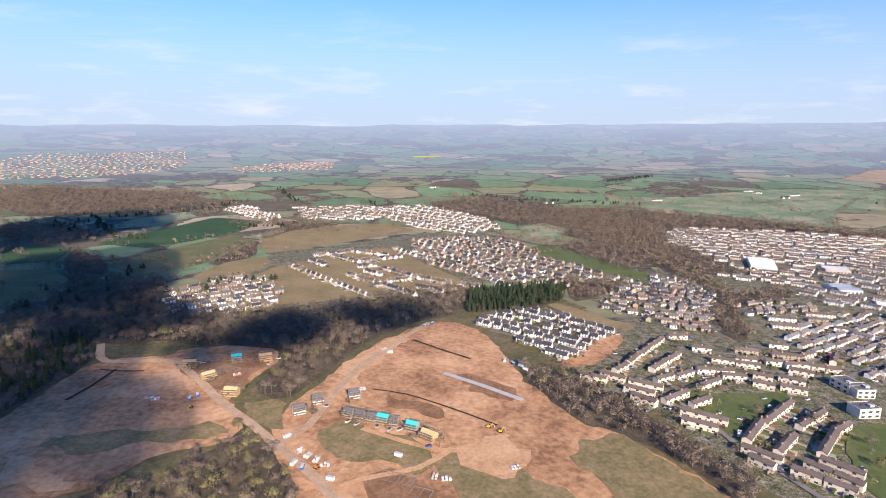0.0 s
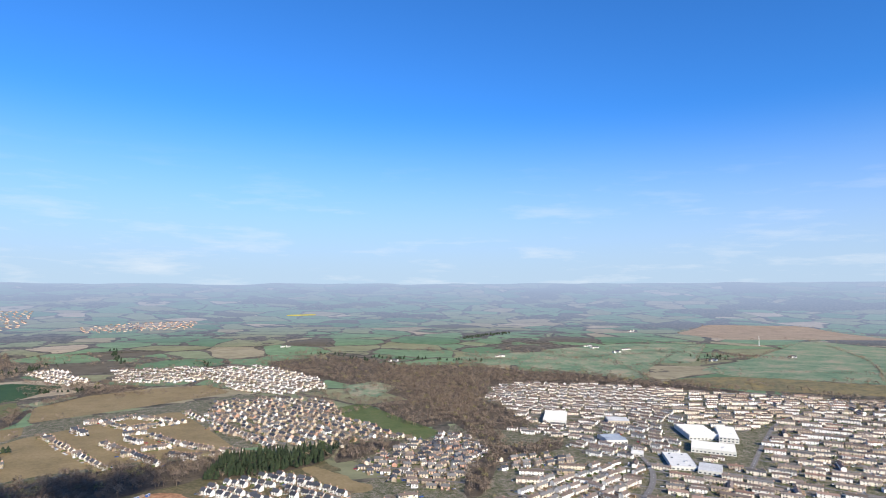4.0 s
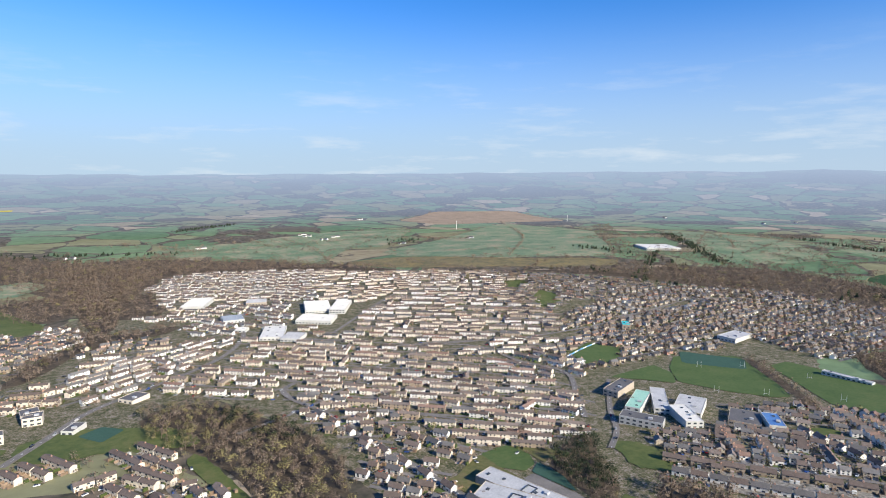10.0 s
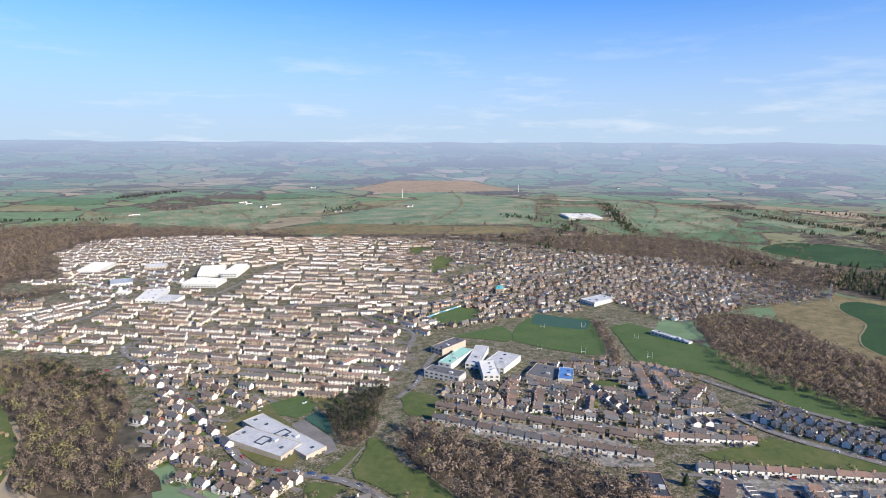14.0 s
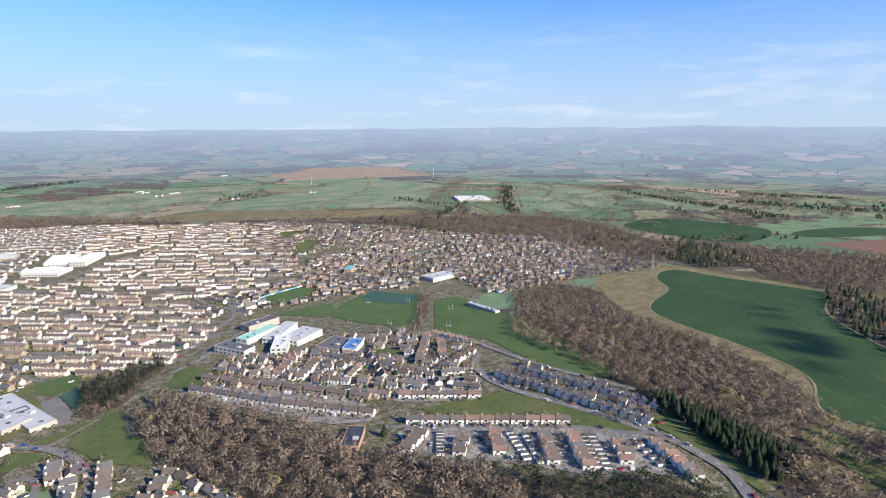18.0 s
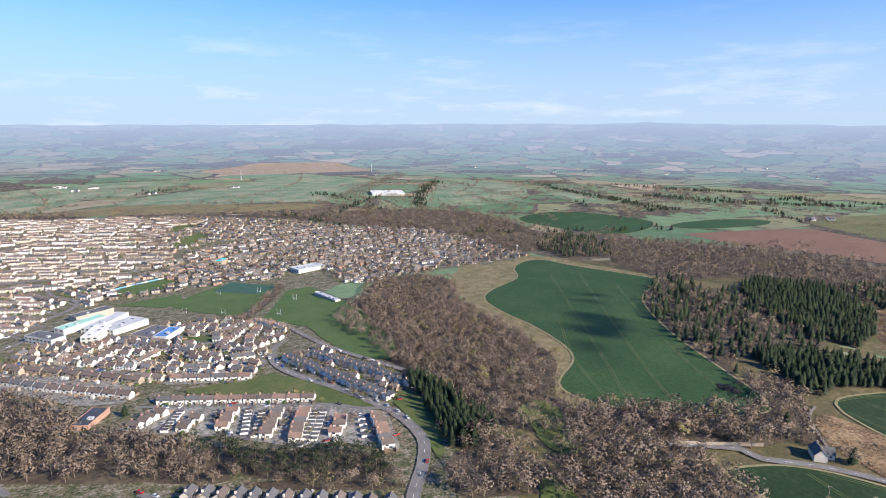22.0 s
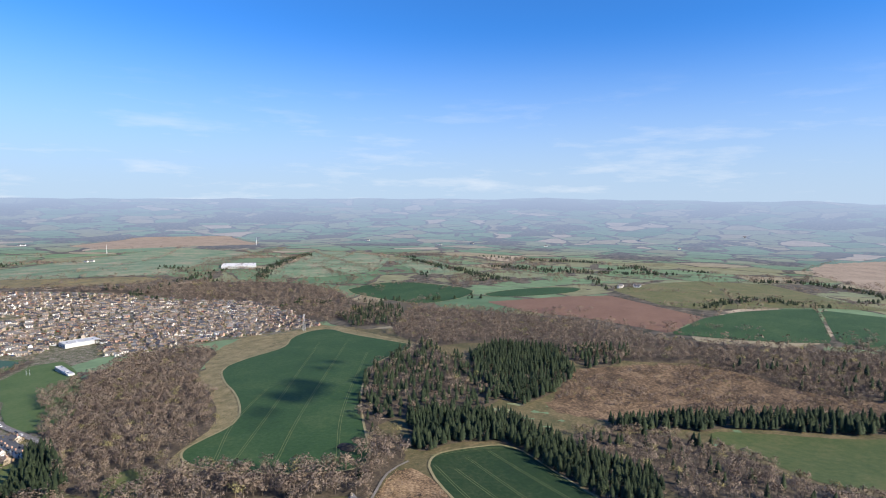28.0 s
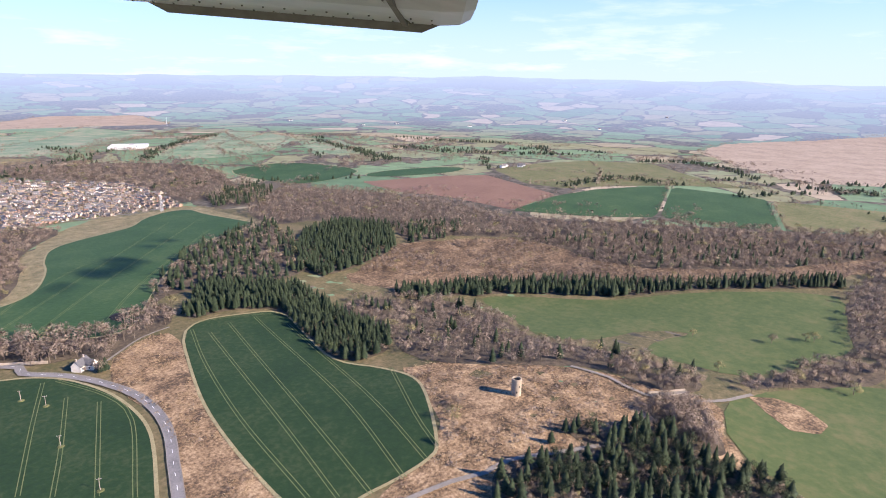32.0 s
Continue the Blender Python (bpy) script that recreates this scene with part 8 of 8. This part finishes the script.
farm(2635.8, 1237.6)
farm(1643.9, 846.3)
farm(3471.5, 698.9)
farm(2818.3, 1209.8)
farm(1038.2, 1299.7)
farm(1269.5, 1309.9)
farm(934.5, 1554.0)
farm(883.3, 1510.3)
farm(856.5, 1645.7)
farm(2551.5, 1653.7)
farm(1243.3, 2131.3)
farm(861.1, 1607.5)
farm(-39.2, 1673.2)
farm(540.4, 1488.1)
farm(249.4, 1430.3)
farm(3272.7, 424.6)
farm(2952.6, 887.8)
belt([(1934, 650), (1844, 359), (1793, 194)])
belt([(1982, 381), (2071, 152), (2217, 11)])
belt([(1742, -248), (1890, -281), (1895, -380)])
belt([(2212, -182), (2300, -269), (2211, -390)])
belt([(2051, -539), (2068, -655)])
belt([(524, 1878), (733, 2072)])
belt([(1862, 1081), (1562, 753), (1419, 581)])
belt([(2274, 474), (2386, 297)])
hoarding([(779, 329), (812, 342), (845, 352)])
for spot in SCAFFOLDS:
    scaffold(*spot)


# ---- fair-weather clouds behind the flight, whose shade lies on woods and fields ----
mat("cloud_white", [(0.80, 0.80, 0.82), (0.86, 0.86, 0.87)], 60, 12, rough=1.0, spec=0.0)


def thin_air(m, share):
    """Lets part of the light through, as vapour does."""
    n, link = m.node_tree.nodes, m.node_tree.links
    mix, clear = n.new("ShaderNodeMixShader"), n.new("ShaderNodeBsdfTransparent")
    mix.inputs["Fac"].default_value = share
    link.new(clear.outputs[0], mix.inputs[1])
    link.new(n["Principled BSDF"].outputs[0], mix.inputs[2])
    link.new(mix.outputs[0], n["Material Output"].inputs["Surface"])


mat("cloud_veil", [(0.80, 0.80, 0.82), (0.86, 0.86, 0.87)], 60, 12, rough=1.0, spec=0.0)
thin_air(MATS["cloud_white"], 0.42)
thin_air(MATS["cloud_veil"], 0.40)


def cloud(x, y, z, long, wide, turn, seed, stuff="cloud_white", puffs=26):
    """A cumulus: many overlapping puffs on a flat base."""
    r = np.random.default_rng(seed)
    bm = bmesh.new()
    for i in range(puffs):
        u, v = r.uniform(-1, 1), r.uniform(-1, 1)
        if u * u + v * v > 1:
            continue
        size = wide * r.uniform(0.22, 0.42) * (1.15 - 0.6 * (u * u + v * v))
        puff = bmesh.ops.create_icosphere(bm, subdivisions=2, radius=size)["verts"]
        for p in puff:
            k = 1 + 0.25 * noise.noise(p.co * (2.2 / size) + Vector((seed, i, 0)))
            p.co = Vector((p.co.x * k + u * long / 2, p.co.y * k + v * wide / 2, max(p.co.z * k, -size * 0.3)))
    me = bpy.data.meshes.new("cloud")
    bm.to_mesh(me)
    bm.free()
    me.materials.append(MATS[stuff])
    me.polygons.foreach_set("use_smooth", [True] * len(me.polygons))
    ob = new("cloud", me)
    ob.matrix_basis = pose(x, y, z, 0, 0, turn)
    tagged(ob, "small white cumulus cloud with a flat base", "cloud", "fair-weather clouds")


def cloud_over(gx, gy, long, wide, turn, seed, stuff="cloud_white", z=650.0):
    """The cloud whose shade falls about gx, gy."""
    k = (z - height(gx, gy)) / to_sun.z
    cloud(gx + to_sun.x * k, gy + to_sun.y * k, z, long, wide, turn, seed, stuff, 9 if stuff == "cloud_veil" else 16)


cloud_over(-480, 575, 350, 250, 10, 1)
cloud_over(-640, 900, 420, 210, 60, 7)
cloud_over(-262, 470, 150, 80, 20, 8)
cloud_over(-245, 295, 320, 165, 60, 3, "cloud_veil")
cloud_over(-105, 462, 250, 66, 35, 2)
cloud_over(1118, -118, 210, 36, 30, 5)


# ---- the light aircraft's wing, where the flight ends ----
mat("wing_paint", [(0.34, 0.36, 0.39), (0.44, 0.46, 0.49), (0.54, 0.56, 0.59)], 0.9, 0.12, rough=0.28, spec=0.6, stretch=(0.4, 1, 1))
mat("wing_grime", [(0.07, 0.065, 0.055), (0.12, 0.11, 0.095), (0.17, 0.16, 0.14)], 0.5, 0.08, rough=0.5)


def aircraft_wing(x, y, z, turn):
    top = new("aircraft_wing")
    top.matrix_basis = pose(x, y, z, 0, 3.3, turn)
    tagged(top, "grey riveted metal wing of a light aircraft, seen from below", "aircraft wing")
    side = [(2.55, 0.14), (2.7, 0.04), (3.2, 0.0), (4.1, 0.02), (4.16, 0.06), (3.6, 0.2), (2.9, 0.24)]
    bm = bmesh.new()
    rows = []
    for px, k in ((-6.0, 1.0), (-0.02, 1.0), (0.10, 0.92), (0.16, 0.7)):
        rows.append([bm.verts.new((px, 3.35 + (a - 3.35) * k, 0.11 + (b - 0.11) * k)) for a, b in side])
    for p, q in zip(rows, rows[1:]):
        for i in range(len(side)):
            j = (i + 1) % len(side)
            bm.faces.new((p[i], p[j], q[j], q[i]))
    bm.faces.new(rows[-1])
    bm.faces.new(rows[0][::-1])
    bmesh.ops.recalc_face_normals(bm, faces=bm.faces)
    part("skin", bm, "wing_paint", top)
    bm = bmesh.new()
    prof = [(4.08, 0.03), (4.2, -0.025), (4.26, -0.02), (4.18, 0.06)]
    a = [bm.verts.new((-1.85 - (0.1 if i in (0, 3) else 0), p, q)) for i, (p, q) in enumerate(prof)]
    b = [bm.verts.new((-0.15, p, q)) for p, q in prof]
    c = [bm.verts.new((-0.02, 4.14, 0.03 + 0.01 * i)) for i in range(4)]
    for p, q in ((a, b), (b, c)):
        for i in range(4):
            bm.faces.new((p[i], p[(i + 1) % 4], q[(i + 1) % 4], q[i]))
    bm.faces.new(a[::-1])
    bmesh.ops.recalc_face_normals(bm, faces=bm.faces)
    part("aileron", bm, "wing_grime", top, "dark weathered aileron on the edge")
    rivet = None
    for row in range(3):
        for i in range(26):
            ob = part("rivet", drum(bmesh.new(), 0.007, 0.005, 0.004, -0.004, 8), "wing_grime", top) if rivet is None else new("rivet", rivet.data)
            rivet = rivet or ob
            ob.parent = top
            ob.location = (-3.2 + i * 0.125, 3.95 - row * 0.22, 0.008) if row < 2 else (-0.22 - 0.004 * i, 4.05 - i * 0.05, 0.012)
    part("panel_strap", box(bmesh.new(), -0.27, -0.24, 2.75, 4.08, -0.004, 0.02), "wing_grime", top)
    ob = part("static_wick", box(bmesh.new(), -0.004, 0.004, 0, 0.12, -0.004, 0.004), "rubber", top)
    ob.matrix_basis = pose(-3.05, 4.14, 0.02, -25, 0, 40)


aircraft_wing(891.0, -701.2, 159.92 + 0.40, -49.8)
